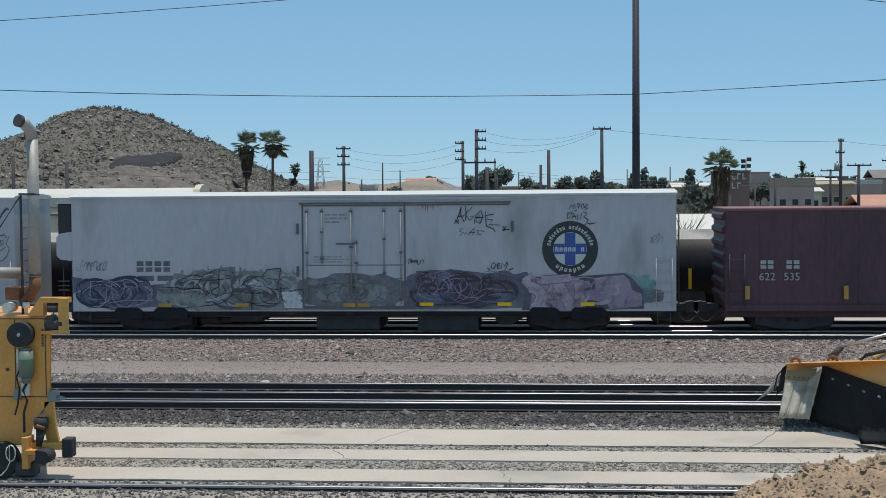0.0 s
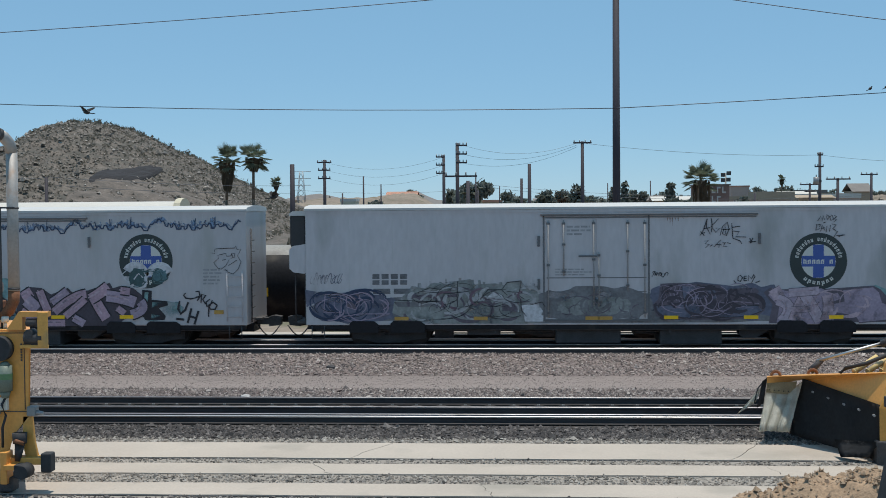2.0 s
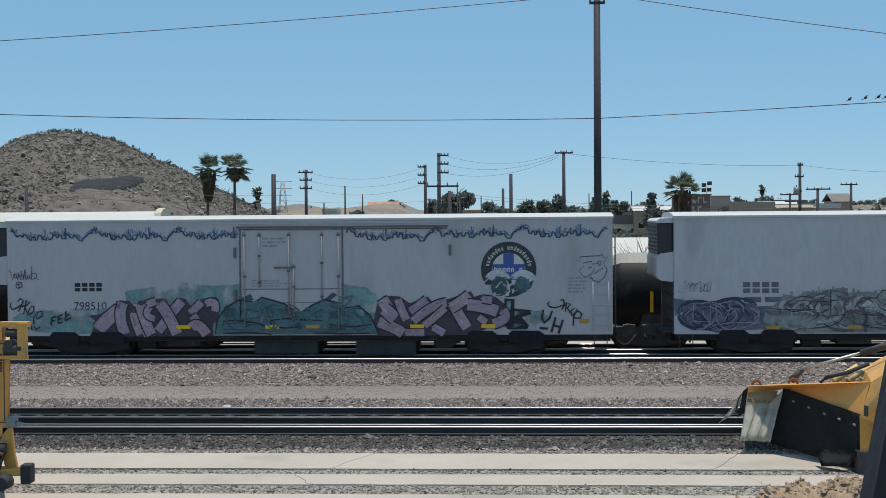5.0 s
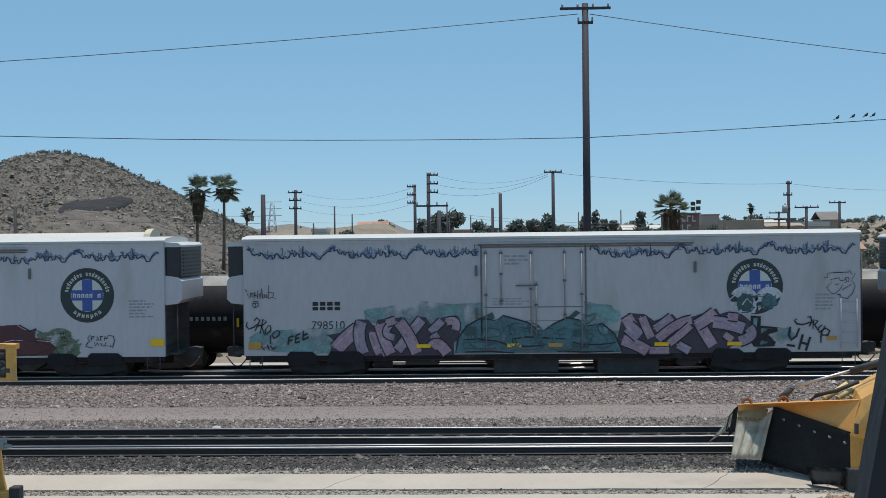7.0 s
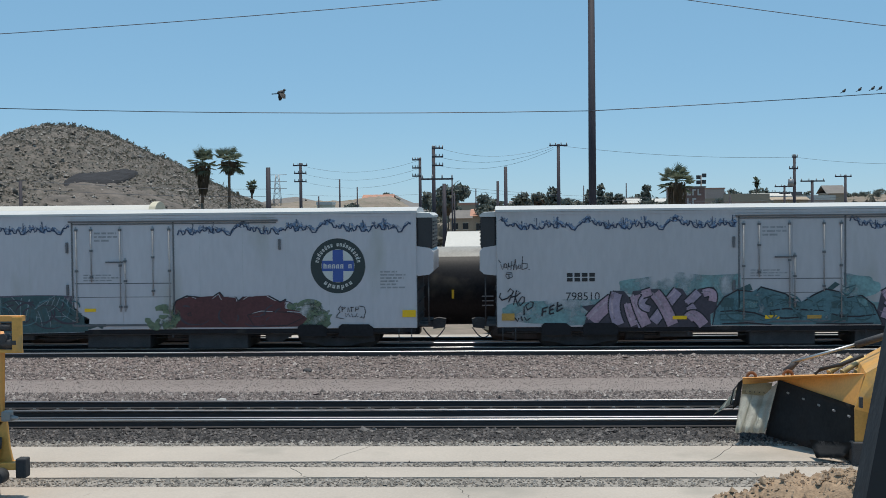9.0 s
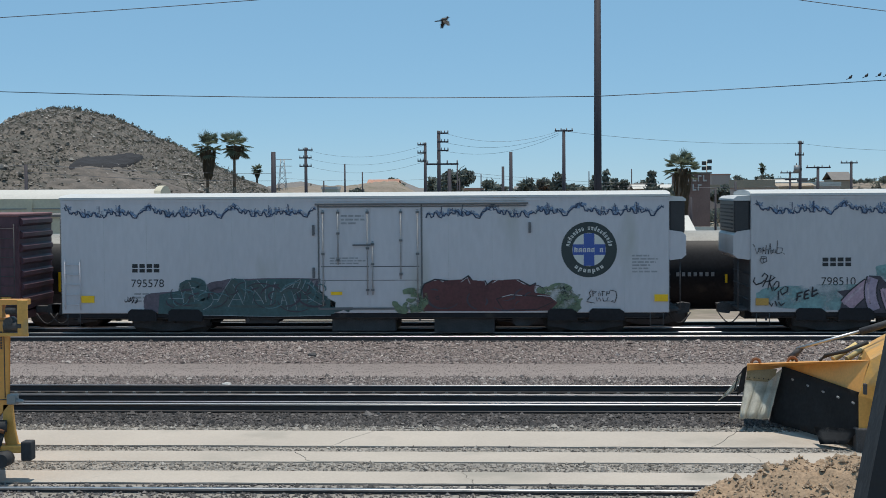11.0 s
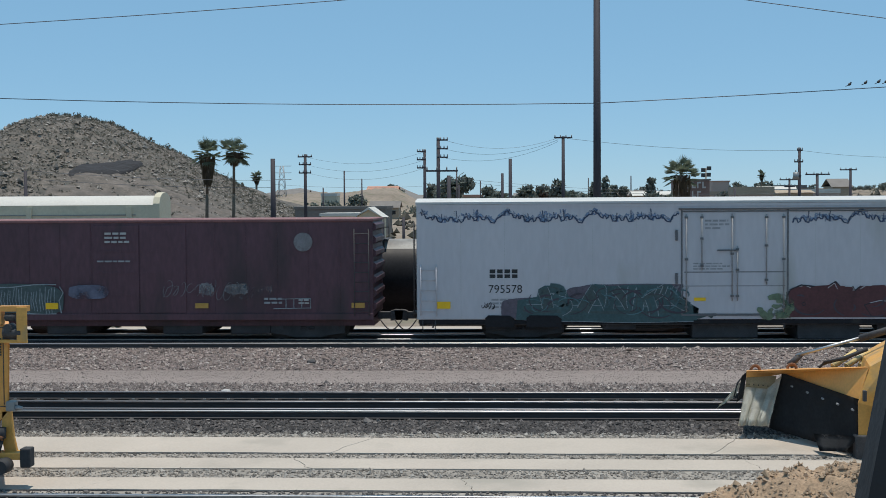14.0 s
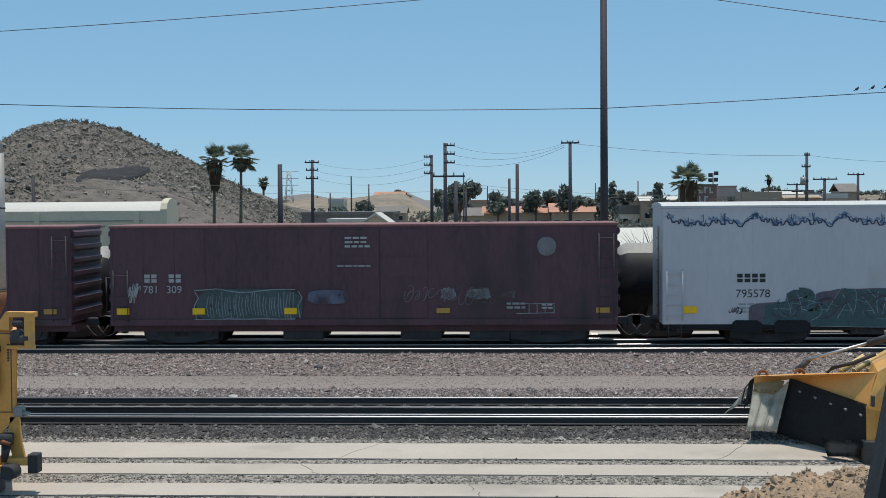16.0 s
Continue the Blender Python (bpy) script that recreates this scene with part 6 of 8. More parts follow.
def scatter(name, material, label, category, spots, seed, size, flatness=0.8, blobs=3):
    """Small ragged clumps at many places, one mesh."""
    rng = np.random.default_rng(seed)
    base = np.array([(1, 0, 0), (0, 1, 0), (-1, 0, 0), (0, -1, 0), (0, 0, 1), (0, 0, -0.6)], float)
    tri = np.array([(0, 1, 4), (1, 2, 4), (2, 3, 4), (3, 0, 4), (1, 0, 5), (2, 1, 5), (3, 2, 5), (0, 3, 5)])
    vs, fs, k = [], [], 0
    for x, y, z in spots:
        s = size * rng.lognormal(0, 0.4)
        for _ in range(blobs):
            o = rng.normal(0, 0.45, 3) * s * np.array((1, 1, 0.5)) + (x, y, z + s * 0.35)
            v = (base * rng.uniform(0.5, 1.2, (6, 1)) + rng.normal(0, 0.2, (6, 3))) * s * np.array((0.8, 0.8, flatness)) + o
            vs += v.tolist()
            fs += (tri + k).tolist()
            k += 6
    me = bpy.data.meshes.new(name)
    me.from_pydata(vs, [], fs)
    me.materials.append(material)
    return tagged(new(name, me), label, category, kind="stuff")


def tufts(name, label, spots, seed, size, leaves=11, rise=1.0):
    """Small open desert shrubs of many thin leaves, one mesh."""
    rng = np.random.default_rng(seed)
    n = len(spots)
    c = np.repeat(np.array(spots), leaves, 0)
    s = np.repeat(size * np.minimum(2.2, rng.lognormal(0, 0.4, n)), leaves)[:, None]
    d = rng.normal(0, 1, (n * leaves, 3))
    d /= np.linalg.norm(d, axis=1)[:, None]
    d[:, 2] = np.abs(d[:, 2]) * rise
    mid = c + d * s * rng.uniform(0.3, 1.0, (n * leaves, 1))
    v = mid[:, None] + rng.normal(0, 0.34, (n * leaves, 3, 3)) * s[:, None] * np.array((1, 1, 0.8 * rise))
    me = bpy.data.meshes.new(name)
    me.from_pydata(v.reshape(-1, 3).tolist(), [], np.arange(n * leaves * 3).reshape(-1, 3).tolist())
    me.materials.append(SCRUB)
    return tagged(new(name, me), label, "scrub", kind="stuff")


def bare(x, y):
    """Inside the bare spoil and the cut few shrubs grow."""
    return -63 < x < -36 and 160 < y < 199


hill()
rng = random.Random(12)
bush, rocks = [], []
while len(bush) < 12500:
    x, y = rng.uniform(-118, -34), rng.uniform(138, 236)
    if not bare(x, y) or rng.random() < 0.35:
        bush.append((x, y, hill_z(x, y)))
for _ in range(15000):
    x, y = rng.uniform(-118, -34), rng.uniform(138, 232)
    rocks.append((x, y, hill_z(x, y)))
tufts("scrub", "low grey-green desert scrub on the hill", bush, 3, 0.21)
scatter("boulders", BOULDER, "pale and dark loose boulders on the hill", "rocks", rocks, 4, 0.15, 0.7, 1)
outcrop = [(x, y, hill_z(x, y)) for x, y in [(rng.uniform(-104, -44), rng.uniform(172, 218)) for _ in range(900)]]
scatter("boulders", BOULDER, "larger broken outcrops on the hill", "rocks", outcrop, 14, 0.24, 0.7, 3)
crest = [(x + rng.uniform(-0.3, 0.3), 228 + rng.uniform(-4, 3), hill_z(x, 228) - 0.05) for x in np.linspace(-104, -46, 210) for _ in range(2)]
tufts("scrub", "spindly shrubs standing along the hill's crest", crest, 5, 0.23, 12, 1.7)


def spoil_slope():
    """Bare terraced spoil below the rock cut."""
    bm = B()
    xs, ys = [-62.5 + 0.75 * i for i in range(36)], [161 + 1.0 * j for j in range(31)]
    g = []
    for y in ys:
        row = []
        for x in xs:
            edge = min((x + 62.5) / 4, (-36.2 - x) / 6, (y - 161) / 5, (191 - y) / 4)
            lift = 0.22 * min(1.0, edge + 0.7 * noise.noise(Vector((x * 0.3, y * 0.3, 3)))) + 0.18 * math.sin(y * 0.9 + 0.12 * x) + 0.12 * noise.noise(Vector((x * 0.8, y * 0.8, 1)))
            row.append(bm.verts.new((x, y, hill_z(x, y) + lift - (0.5 if edge <= 0 else 0))))
        g.append(row)
    for a, b in zip(g, g[1:]):
        for i in range(len(xs) - 1):
            bm.faces.new((a[i], a[i + 1], b[i + 1], b[i])).smooth = True
    solid("spoil_slope", bm, SPOIL, "bare pinkish terraced spoil below the rock cut", "slope", kind="structure")


spoil_slope()


def rock_cut():
    """Rock face sheet on the hill's flank, with the cut's shade in its colour."""
    bm = B()
    n = 34
    g = {}
    for i in range(n + 1):
        for j in range(13):
            u, v = i / n * 2 - 1, j / 12 * 2 - 1
            x = -58.7 + 3.2 * u
            level = 8.95 + 1.25 * v * math.sqrt(max(0.02, 1 - abs(u) ** 5)) + 0.10 * math.sin(4 * u)
            k = min(0.97, (level + 0.5) / float(np.interp(x, CREST_X, CREST_Z)))
            y = 128 + 100 * (0.5 - math.sin(math.asin(1 - 2 * k) / 3))
            rim = max(0.0, abs(v) - 0.75) + max(0.0, abs(u) - 0.88)
            g[i, j] = bm.verts.new((x, y, hill_z(x, y) + 0.42 - 2.2 * rim + 0.10 * noise.noise(Vector((x * 0.9, y * 0.9, 0)))))
    for i in range(n):
        for j in range(12):
            bm.faces.new((g[i, j], g[i + 1, j], g[i + 1, j + 1], g[i, j + 1]))
    solid("rock_cut", bm, mat("shaded_cut_rock", (0.022, 0.021, 0.024), 0.95, 0, 0.35, 0.6, 4, 0.6), "dark sheet on the hill for the shaded rock cut", "rock face", kind="structure")


rock_cut()

# low far ridges
def ridge(name, pts, y, depth, material, label, seed):
    r = random.Random(seed)
    bm = B()
    rows = []
    n = 60
    xs = np.linspace(pts[0][0], pts[-1][0], n)
    for j in range(6):
        k = (0, 0.35, 0.75, 1, 0.7, 0)[j]
        rows.append([bm.verts.new((x, y - depth + depth * 2 * j / 5, -1 + (float(np.interp(x, [p[0] for p in pts], [p[1] for p in pts])) + 1) * k + r.uniform(-0.15, 0.15))) for x in xs])
    for a, b in zip(rows, rows[1:]):
        for i in range(n - 1):
            bm.faces.new((a[i], a[i + 1], b[i + 1], b[i])).smooth = True
    return solid(name, bm, material, label, "ridge", kind="structure")


ridge("ridge_brown", [(-81.3, 3.4), (-74.1, 6.0), (-67.0, 6.7), (-52.7, 6.6), (-43.9, 7.9), (-37.7, 7.8), (-31.6, 3.9), (-26.3, 2.1)], 420, 60, DESERT, "low bare brown ridge below the town", 1)
ridge("ridge_far", [(-189.6, 2.2), (-170.3, 8.4), (-147.3, 12.0), (-128.2, 8.1), (-97.8, 8.6), (-80.8, 13.7), (-67.6, 6.9), (7.2, 4.4), (117.6, 8.3), (171.9, 9.3), (239.9, 9.5)], 900, 80, GREY_ROOF, "hazy far ridge with scrub", 2)
ridge("town_slope", [(17.0, 2.2), (24.0, 4.6), (37.8, 5.6), (47.1, 5.9), (61.7, 6.2), (77.5, 6.3), (121.6, 6.6)], 330, 60, DESERT, "tan slope with terraces on the town side", 3)


# trees
def leaf_ball(vs, fs, rng, c, r, n, size, squash=0.8):
    """Many small leaf clumps through a ragged ball."""
    for _ in range(n):
        d = rng.normal(0, 1, 3)
        d = d / np.linalg.norm(d) * r * rng.uniform(0.35, 1.05) * np.array((1, 1, squash))
        q = rng.normal(0, 1, (4, 3)) * size
        k = len(vs)
        vs += (q + c + d).tolist()
        fs += [(k, k + 1, k + 2), (k, k + 2, k + 3), (k + 1, k + 3, k + 2)]


def tree(x, y, top, wide, seed, pointed=False, material=None, label="dark green desert tree with a ragged crown"):
    rng = np.random.default_rng(seed)
    base = gz(y) - 0.1
    h = top - base
    t = thing("tree", label, "tree", (x, y, base), "town trees")
    bm = B()
    tube(bm, (0, 0, 0), (0.1, 0, h * 0.55), 0.16, 0.09, 7)
    vs, fs = [], []
    n = 7 if not pointed else 6
    for i in range(n):
        a = rng.uniform(0, 6.28)
        if pointed:
            cz, rr = h * (0.35 + 0.6 * i / n), wide / 2 * (1.05 - 0.85 * i / n)
            c = np.array((0.1 * math.cos(a), 0, cz))
        else:
            c = np.array((wide * 0.30 * math.cos(a), wide * 0.25 * math.sin(a), h * rng.uniform(0.55, 0.82)))
            rr = wide * rng.uniform(0.2, 0.3)
        tube(bm, (0.08, 0, h * 0.42), tuple(c), 0.06, 0.02, 5)
        leaf_ball(vs, fs, rng, c, rr, 110, 0.11 * wide ** 0.5)
    part("trunk", bm, BARK, t)
    me = bpy.data.meshes.new("crown")
    me.from_pydata(vs, [], fs)
    me.materials.append(material or LEAF)
    o = new("crown", me)
    o.parent = t
    return t


def palm(x, y, top, r, seed, skirt=2.5, trunk=0.28, base=None, label="tall fan palm with a skirt of dead fronds"):
    rng = np.random.default_rng(seed)
    z0 = gz(y) - 0.1 if base is None else base
    h = top - z0 - r * 0.75
    t = thing("palm", label, "palm tree", (x, y, z0), "palms")
    bm = B()
    tube(bm, (0, 0, 0), (0.1, 0, h * 0.5), trunk, trunk * 0.8, 10)
    tube(bm, (0.1, 0, h * 0.5), (0.15, 0, h), trunk * 0.8, trunk * 0.7, 10)
    part("trunk", bm, BARK, t)

    def fronds(n, lo, hi, length, droop, material, name):
        vs, fs = [], []
        for _ in range(n):
            a, e = rng.uniform(0, 6.28), rng.uniform(lo, hi)
            L = length * rng.uniform(0.75, 1.1)
            d = np.array((math.cos(a) * math.cos(e), math.sin(a) * math.cos(e), math.sin(e)))
            s = np.array((-math.sin(a), math.cos(a), 0))
            o = np.array((0.15, 0, h + rng.uniform(-0.4, 0.3)))
            stem = o + d * L * 0.5
            k = len(vs)
            vs += [(o + s * 0.03).tolist(), (o - s * 0.03).tolist(), (stem - s * 0.03).tolist(), (stem + s * 0.03).tolist()]
            fs.append((k, k + 1, k + 2, k + 3))
            up = np.cross(d, s)
            for b in range(11):
                f = (b / 10 - 0.5) * 2.5
                w = d * math.cos(f) + s * math.sin(f)
                tip = stem + w * L * 0.55 - np.array((0, 0, droop * L * (0.15 + 0.2 * abs(f))))
                k = len(vs)
                q = np.cross(w, up) * 0.042
                vs += [(stem + q).tolist(), (stem - q).tolist(), tip.tolist(), (stem + w * L * 0.3 + q * 1.3).tolist()]
                fs += [(k, k + 1, k + 2, k + 3)]
        me = bpy.data.meshes.new(name)
        me.from_pydata(vs, [], fs)
        me.materials.append(material)
        ob = new(name, me)
        ob.parent = t
    fronds(38, -0.75, 1.45, r, 0.30, PALM_LEAF, "fronds")
    vs, fs = [], []
    for _ in range(420):
        a, zz = rng.uniform(0, 6.28), rng.uniform(0, 1)
        rad = r * 0.42 * (0.45 + 0.65 * zz) * rng.uniform(0.6, 1.1)
        p = np.array((0.15 + rad * math.cos(a), rad * math.sin(a), h - skirt * (1 - zz)))
        k = len(vs)
        vs += [p.tolist(), (p + (0.12, 0.05, 0.1)).tolist(), (p + (0.02, 0.1, -0.75)).tolist()]
        fs.append((k, k + 1, k + 2))
    if skirt:
        me = bpy.data.meshes.new("dead_fronds")
        me.from_pydata(vs, [], fs)
        me.materials.append(PALM_DRY)
        o = new("dead_fronds", me)
        o.parent = t
    return t


palm(-34.52, 150, 11.16, 1.95, 1, 3.2, 0.2, 0.78 )
palm(-31.50, 150, 11.32, 2.0, 2, 0.9, 0.2, 0.76, "tall fan palm with a full green crown")
palm(-50.14, 260, 9.92, 1.3, 3, 1.0)
palm(12.52, 105, 7.38, 1.5, 4, 4.2, 0.5, None, "stout fan palm with a thick brown skirt")
palm(46.31, 260, 9.33, 0.9, 5, 0.5, 0.12)
for i, (x, y, top, wide, pt) in enumerate([
        (-8.39, 180, 8.50, 5.5, False), (-10.41, 185, 7.40, 3.6, False), (-3.69, 200, 7.05, 3.8, False), (1.85, 200, 7.25, 3.4, False), (4.35, 205, 7.30, 3.6, False),
        (6.69, 190, 7.79, 4.0, False), (9.75, 200, 7.18, 3.0, False), (12.80, 220, 7.87, 3.4, True), (15.08, 230, 8.95, 2.6, True), (17.98, 240, 7.73, 3.0, False),
        (21.77, 220, 8.51, 3.6, True), (23.93, 260, 7.73, 4.0, False), (11.70, 108, 5.74, 2.4, False), (50.83, 320, 8.77, 6.0, False), (53.68, 300, 8.21, 6.5, False),
        (52.98, 310, 7.60, 5.0, False), (-38.66, 330, 5.58, 5.0, False), (-44.23, 500, 11.36, 6.0, False), (-35.64, 250, 3.52, 7.0, False), (63.53, 280, 7.40, 3.0, True),
        (59.70, 300, 6.94, 5.0, False), (-10.02, 240, 5.99, 3.0, False), (-1.01, 230, 6.24, 3.4, False), (21.29, 260, 6.26, 5.0, False), (35.71, 240, 6.00, 4.0, False), (52.75, 250, 5.52, 4.0, False)]):
    tree(x, y, top, wide, 100 + i, pt)
bare_spots = [(7.88, 82, 3.33), (7.39, 84, 3.03)]
for i, (x, y, top) in enumerate(bare_spots):
    r = random.Random(i)
    t = thing("bare_tree", "leafless twiggy desert tree", "tree", (x, y, gz(y)), "town trees")
    bm = B()
    h = top - gz(y)
    tube(bm, (0, 0, 0), (0, 0, h * 0.4), 0.09, 0.06, 6)
    for _ in range(26):
        a, b = r.uniform(-1.5, 1.5), r.uniform(0.55, 1.0)
        m = (a * 0.35, r.uniform(-0.3, 0.3), h * (0.4 + b * 0.25))
        tube(bm, (0, 0, h * 0.38), m, 0.03, 0.02, 4)
        tube(bm, m, (a, r.uniform(-0.6, 0.6), h * b), 0.02, 0.008, 4)
    part("branches", bm, BARK, t)


# buildings
def house(name, x, y, w, d, eave, top, wall, roof, label, windows=4, flat_roof=False, ridge_x=True, base=None):
    z0 = (gz(y) if base is None else base) - 0.3
    t = thing(name, label, "building", (x, y, z0), "town buildings")
    e, h = eave - z0, top - z0
    bm = B()
    box(bm, -w / 2, w / 2, 0, d, 0, e)
    wl = part("wall", bm, wall, t)
    bm = B()
    if flat_roof:
        box(bm, -w / 2 - 0.15, w / 2 + 0.15, -0.15, d + 0.15, e, h)
    elif ridge_x:
        a = [(-0.4, e - 0.1), (d / 2, h), (d + 0.4, e - 0.1), (d / 2, h - 0.25)]
        p, q = [bm.verts.new((-w / 2 - 0.4, yy, zz)) for yy, zz in a], [bm.verts.new((w / 2 + 0.4, yy, zz)) for yy, zz in a]
        for i in range(4):
            j = (i + 1) % 4
            bm.faces.new((p[i], q[i], q[j], p[j]))
        bm.faces.new(p[::-1]), bm.faces.new(q)
    else:
        prism(bm, [(-w / 2 - 0.3, e - 0.1), (0, h), (w / 2 + 0.3, e - 0.1), (0, h - 0.25)], -0.4, d + 0.4)
        g = B()
        prism(g, [(-w / 2, e), (w / 2, e), (0, h - 0.25)], 0.0, d)
        part("gable", g, wall, t)
    part("roof", bm, roof, t)
    for i in range(windows):
        wx = -w / 2 + w * (i + 0.5) / windows
        bm = B()
        box(bm, wx - 0.45, wx + 0.45, -0.03, 0.05, e * 0.45, e * 0.45 + 1.0)
        o = part("window", bm, PANE, t)
        bm = B()
        for a, b, c, dd in ((wx - 0.5, wx + 0.5, e * 0.45 - 0.06, e * 0.45), (wx - 0.5, wx + 0.5, e * 0.45 + 1.0, e * 0.45 + 1.06)):
            box(bm, a, b, -0.06, 0.0, c, dd)
        part("window_frame", bm, PALE, o)
    return t


def span(xa, xb):
    return (xa + xb) / 2, xb - xa


# long hall with a curved roof
hall = thing("storage_hall", "long cream storage hall with a white curved roof", "building", (-26.56, 100, gz(100)), "town buildings")
bm = B()
prof = [(0, 0.0), (0, 4.80), (0.3, 5.12), (0.9, 5.40), (1.7, 5.5), (2.5, 5.40), (3.1, 5.12), (3.4, 4.80), (3.4, 0)]
a, b = [bm.verts.new((-0.4, y, z)) for y, z in prof[1:-1]], [bm.verts.new((-30, y, z)) for y, z in prof[1:-1]]
for i in range(len(a) - 1):
    bm.faces.new((a[i], a[i + 1], b[i + 1], b[i])).smooth = True
part("roof", bm, WHITE_ROOF, hall)
bm = B()
box(bm, -30, -0.4, 0.02, 3.38, -0.2, 4.81)
part("wall", bm, CREAM, hall)
bm = B()
vs = [bm.verts.new((0, y, z + (0.25 if 0 < y < 3.4 else 0.1))) for y, z in prof]
f = bm.faces.new(vs)
ext = bmesh.ops.extrude_face_region(bm, geom=[f])
for v in ext["geom"]:
    if isinstance(v, bmesh.types.BMVert):
        v.co.x -= 0.5
bmesh.ops.recalc_face_normals(bm, faces=bm.faces[:])
part("end_wall", bm, CREAM, hall, "cream end wall rising above the roof")
for k in range(4):
    bm = B()
    box(bm, -2.5 - k * 7.6, -2.1 - k * 7.6, -0.12, 0.02, 3.75, 4.62)
    part("buttress", bm, CREAM, hall)
bm = B()
box(bm, -30, -1.8, -0.06, 0.02, 4.02, 4.10)
part("pipe_run", bm, GREYPAINT, hall)

house("shed", -23.31, 82, 2.91, 7, 2.08, 3.23, PALE, WHITE_ROOF, "pale gabled shed with white walls", 0, False, False)
house("low_store", -32.07, 88, 5.02, 6, 3.13, 3.28, CREAM, GREY_ROOF, "low cream store beside the hall", 3, True)
house("warehouse", 3.78, 92, 15.87, 9, 1.80, 2.83, PALE, WHITE_ROOF, "long low whitewashed warehouse with a white roof", 0)
house("bungalow", -0.81, 200, 9.76, 9, 3.22, 4.13, TAN, TILE_ROOF, "bungalow with a salmon tile roof", 5)
house("bungalow", 7.17, 196, 6.04, 9, 3.35, 4.56, TAN, TILE_ROOF, "bungalow with a salmon tile roof", 4)
house("workshop", -22.09, 170, 11.49, 9, 3.30, 3.66, GREY_ROOF, GREY_ROOF, "dark low workshop with a flat roof", 6, True)
house("sign_store", -18.30, 140, 3.78, 6, 2.84, 3.13, PALE, WHITE_ROOF, "low white store at the yard edge", 2, True)
house("shed", -14.14, 130, 2.41, 5, 2.84, 3.82, CREAM, WHITE_ROOF, "pale gabled shed with white walls", 0, False, False)
house("house", -42.43, 430, 9.40, 10, 7.23, 8.49, TAN, TILE_ROOF, "far house with a grey hip roof on a rise", 3)
house("house", -79.81, 480, 11.42, 10, 6.19, 7.80, TAN, GREY_ROOF, "far house with a dark pitched roof", 2)
house("store", 19.45, 150, 3.50, 6, 6.36, 6.52, BRICK_RED, GREY_ROOF, "tall dull red sign store with pale bars", 0, True)
house("apartment", 44.76, 300, 3.87, 8, 7.75, 8.0, ROSE_WALL, TILE_ROOF, "low reddish apartment block in the town", 5, True)
house("house", 60.31, 300, 6.00, 8, 6.20, 6.93, TAN, GREY_ROOF, "tan house on the slope", 3, True)
house("house", 61.50, 260, 3.31, 8, 6.34, 7.82, TAN, GREY_ROOF, "tan house with a pitched roof", 2)
house("house", 33.72, 140, 5.01, 9, 2.61, 3.80, TAN, TILE_ROOF, "tan bungalow with a pitched tile roof", 4)
house("house", 20.46, 250, 6.12, 8, 4.96, 5.78, TAN, GREY_ROOF, "tan house among trees", 3)
for i, (x, y, w, e, tp) in enumerate([(48.64, 290, 5.0, 5.76, 6.59), (34.31, 280, 4.0, 4.91, 5.59), (-49.78, 360, 4.0, 5.27, 6.03),
                                      (2.39, 300, 5.0, 4.95, 5.57), (-10.37, 320, 5.0, 4.81, 5.34), (42.32, 230, 4.0, 4.00, 4.56)]):
    house("house", x, y, w, 7, e, tp, (PALE, TAN, CREAM)[i % 3], (GREY_ROOF, TILE_ROOF, WHITE_ROOF)[i % 3], "small far town house", 2, i % 2 == 0)
town = random.Random(5)
for i in range(26):
    yy = town.uniform(210, 400)
    xx = town.uniform(0.10, 0.25) * yy if i % 3 else town.uniform(-0.10, 0.12) * yy
    rise = gz(yy) + (3.2 if i % 3 else 1.0) * town.uniform(0.3, 1.0)
    house("house", xx, yy, town.uniform(5, 11), 7, rise + 2.4, rise + town.uniform(2.8, 4.0), (PALE, TAN, ROSE_WALL, TAN)[i % 4], (GREY_ROOF, TAN, WHITE_ROOF)[i % 3], "small far town house with low roof", 3, i % 2 == 0)
bm = B()
for j, n in ((0, 5), (1, 4)):
    for k in range(n):
        x = 18.15 + k * 0.56
        box(bm, x, x + 0.14, 149.8, 149.9, 5.52 - j * 1.0, 6.22 - j * 1.0)
        box(bm, x + 0.14, x + 0.4, 149.8, 149.9, 5.52 - j * 1.0 + 0.52 * (k % 2), 5.70 - j * 1.0 + 0.52 * (k % 2))
solid("shop_sign", bm, CHALK, "pale block shapes of a shop sign", "sign")
for i, (x0, x1, y, z) in enumerate([(16.46, 30.96, 130, 1.1), (32.59, 46.99, 200, 1.3)]):
    bm = B()
    box(bm, x0, x1, y, y + 0.25, gz(y) - 0.1, z)
    solid("garden_wall", bm, PALE, "low pale block wall across the lots", "wall", kind="structure")
spots = []
r2 = random.Random(77)
for _ in range(900):
    y = r2.uniform(56, 420)
    spots.append((r2.uniform(-0.42, 0.27) * y, y, gz(y)))
scatter("scrub", SCRUB, "scattered desert scrub on the open ground", "scrub", spots, 8, 0.55)
def far_trees(label, spots, seed, size):
    """Ragged far crowns of small leaf clumps, one mesh."""
    rng = np.random.default_rng(seed)
    vs, fs = [], []
    for x, y, z in spots:
        k = size * rng.lognormal(0, 0.3)
        for _ in range(3):
            c = np.array((x, y, z + k * 0.6)) + rng.normal(0, 0.5, 3) * k * np.array((1, 1, 0.4))
            leaf_ball(vs, fs, rng, c, k * rng.uniform(0.5, 0.8), 26, 0.16 * k ** 0.5, 0.75)
    me = bpy.data.meshes.new("far_trees")
    me.from_pydata(vs, [], fs)
    me.materials.append(LEAF)
    tagged(new("far_trees", me), label, "trees", kind="stuff")


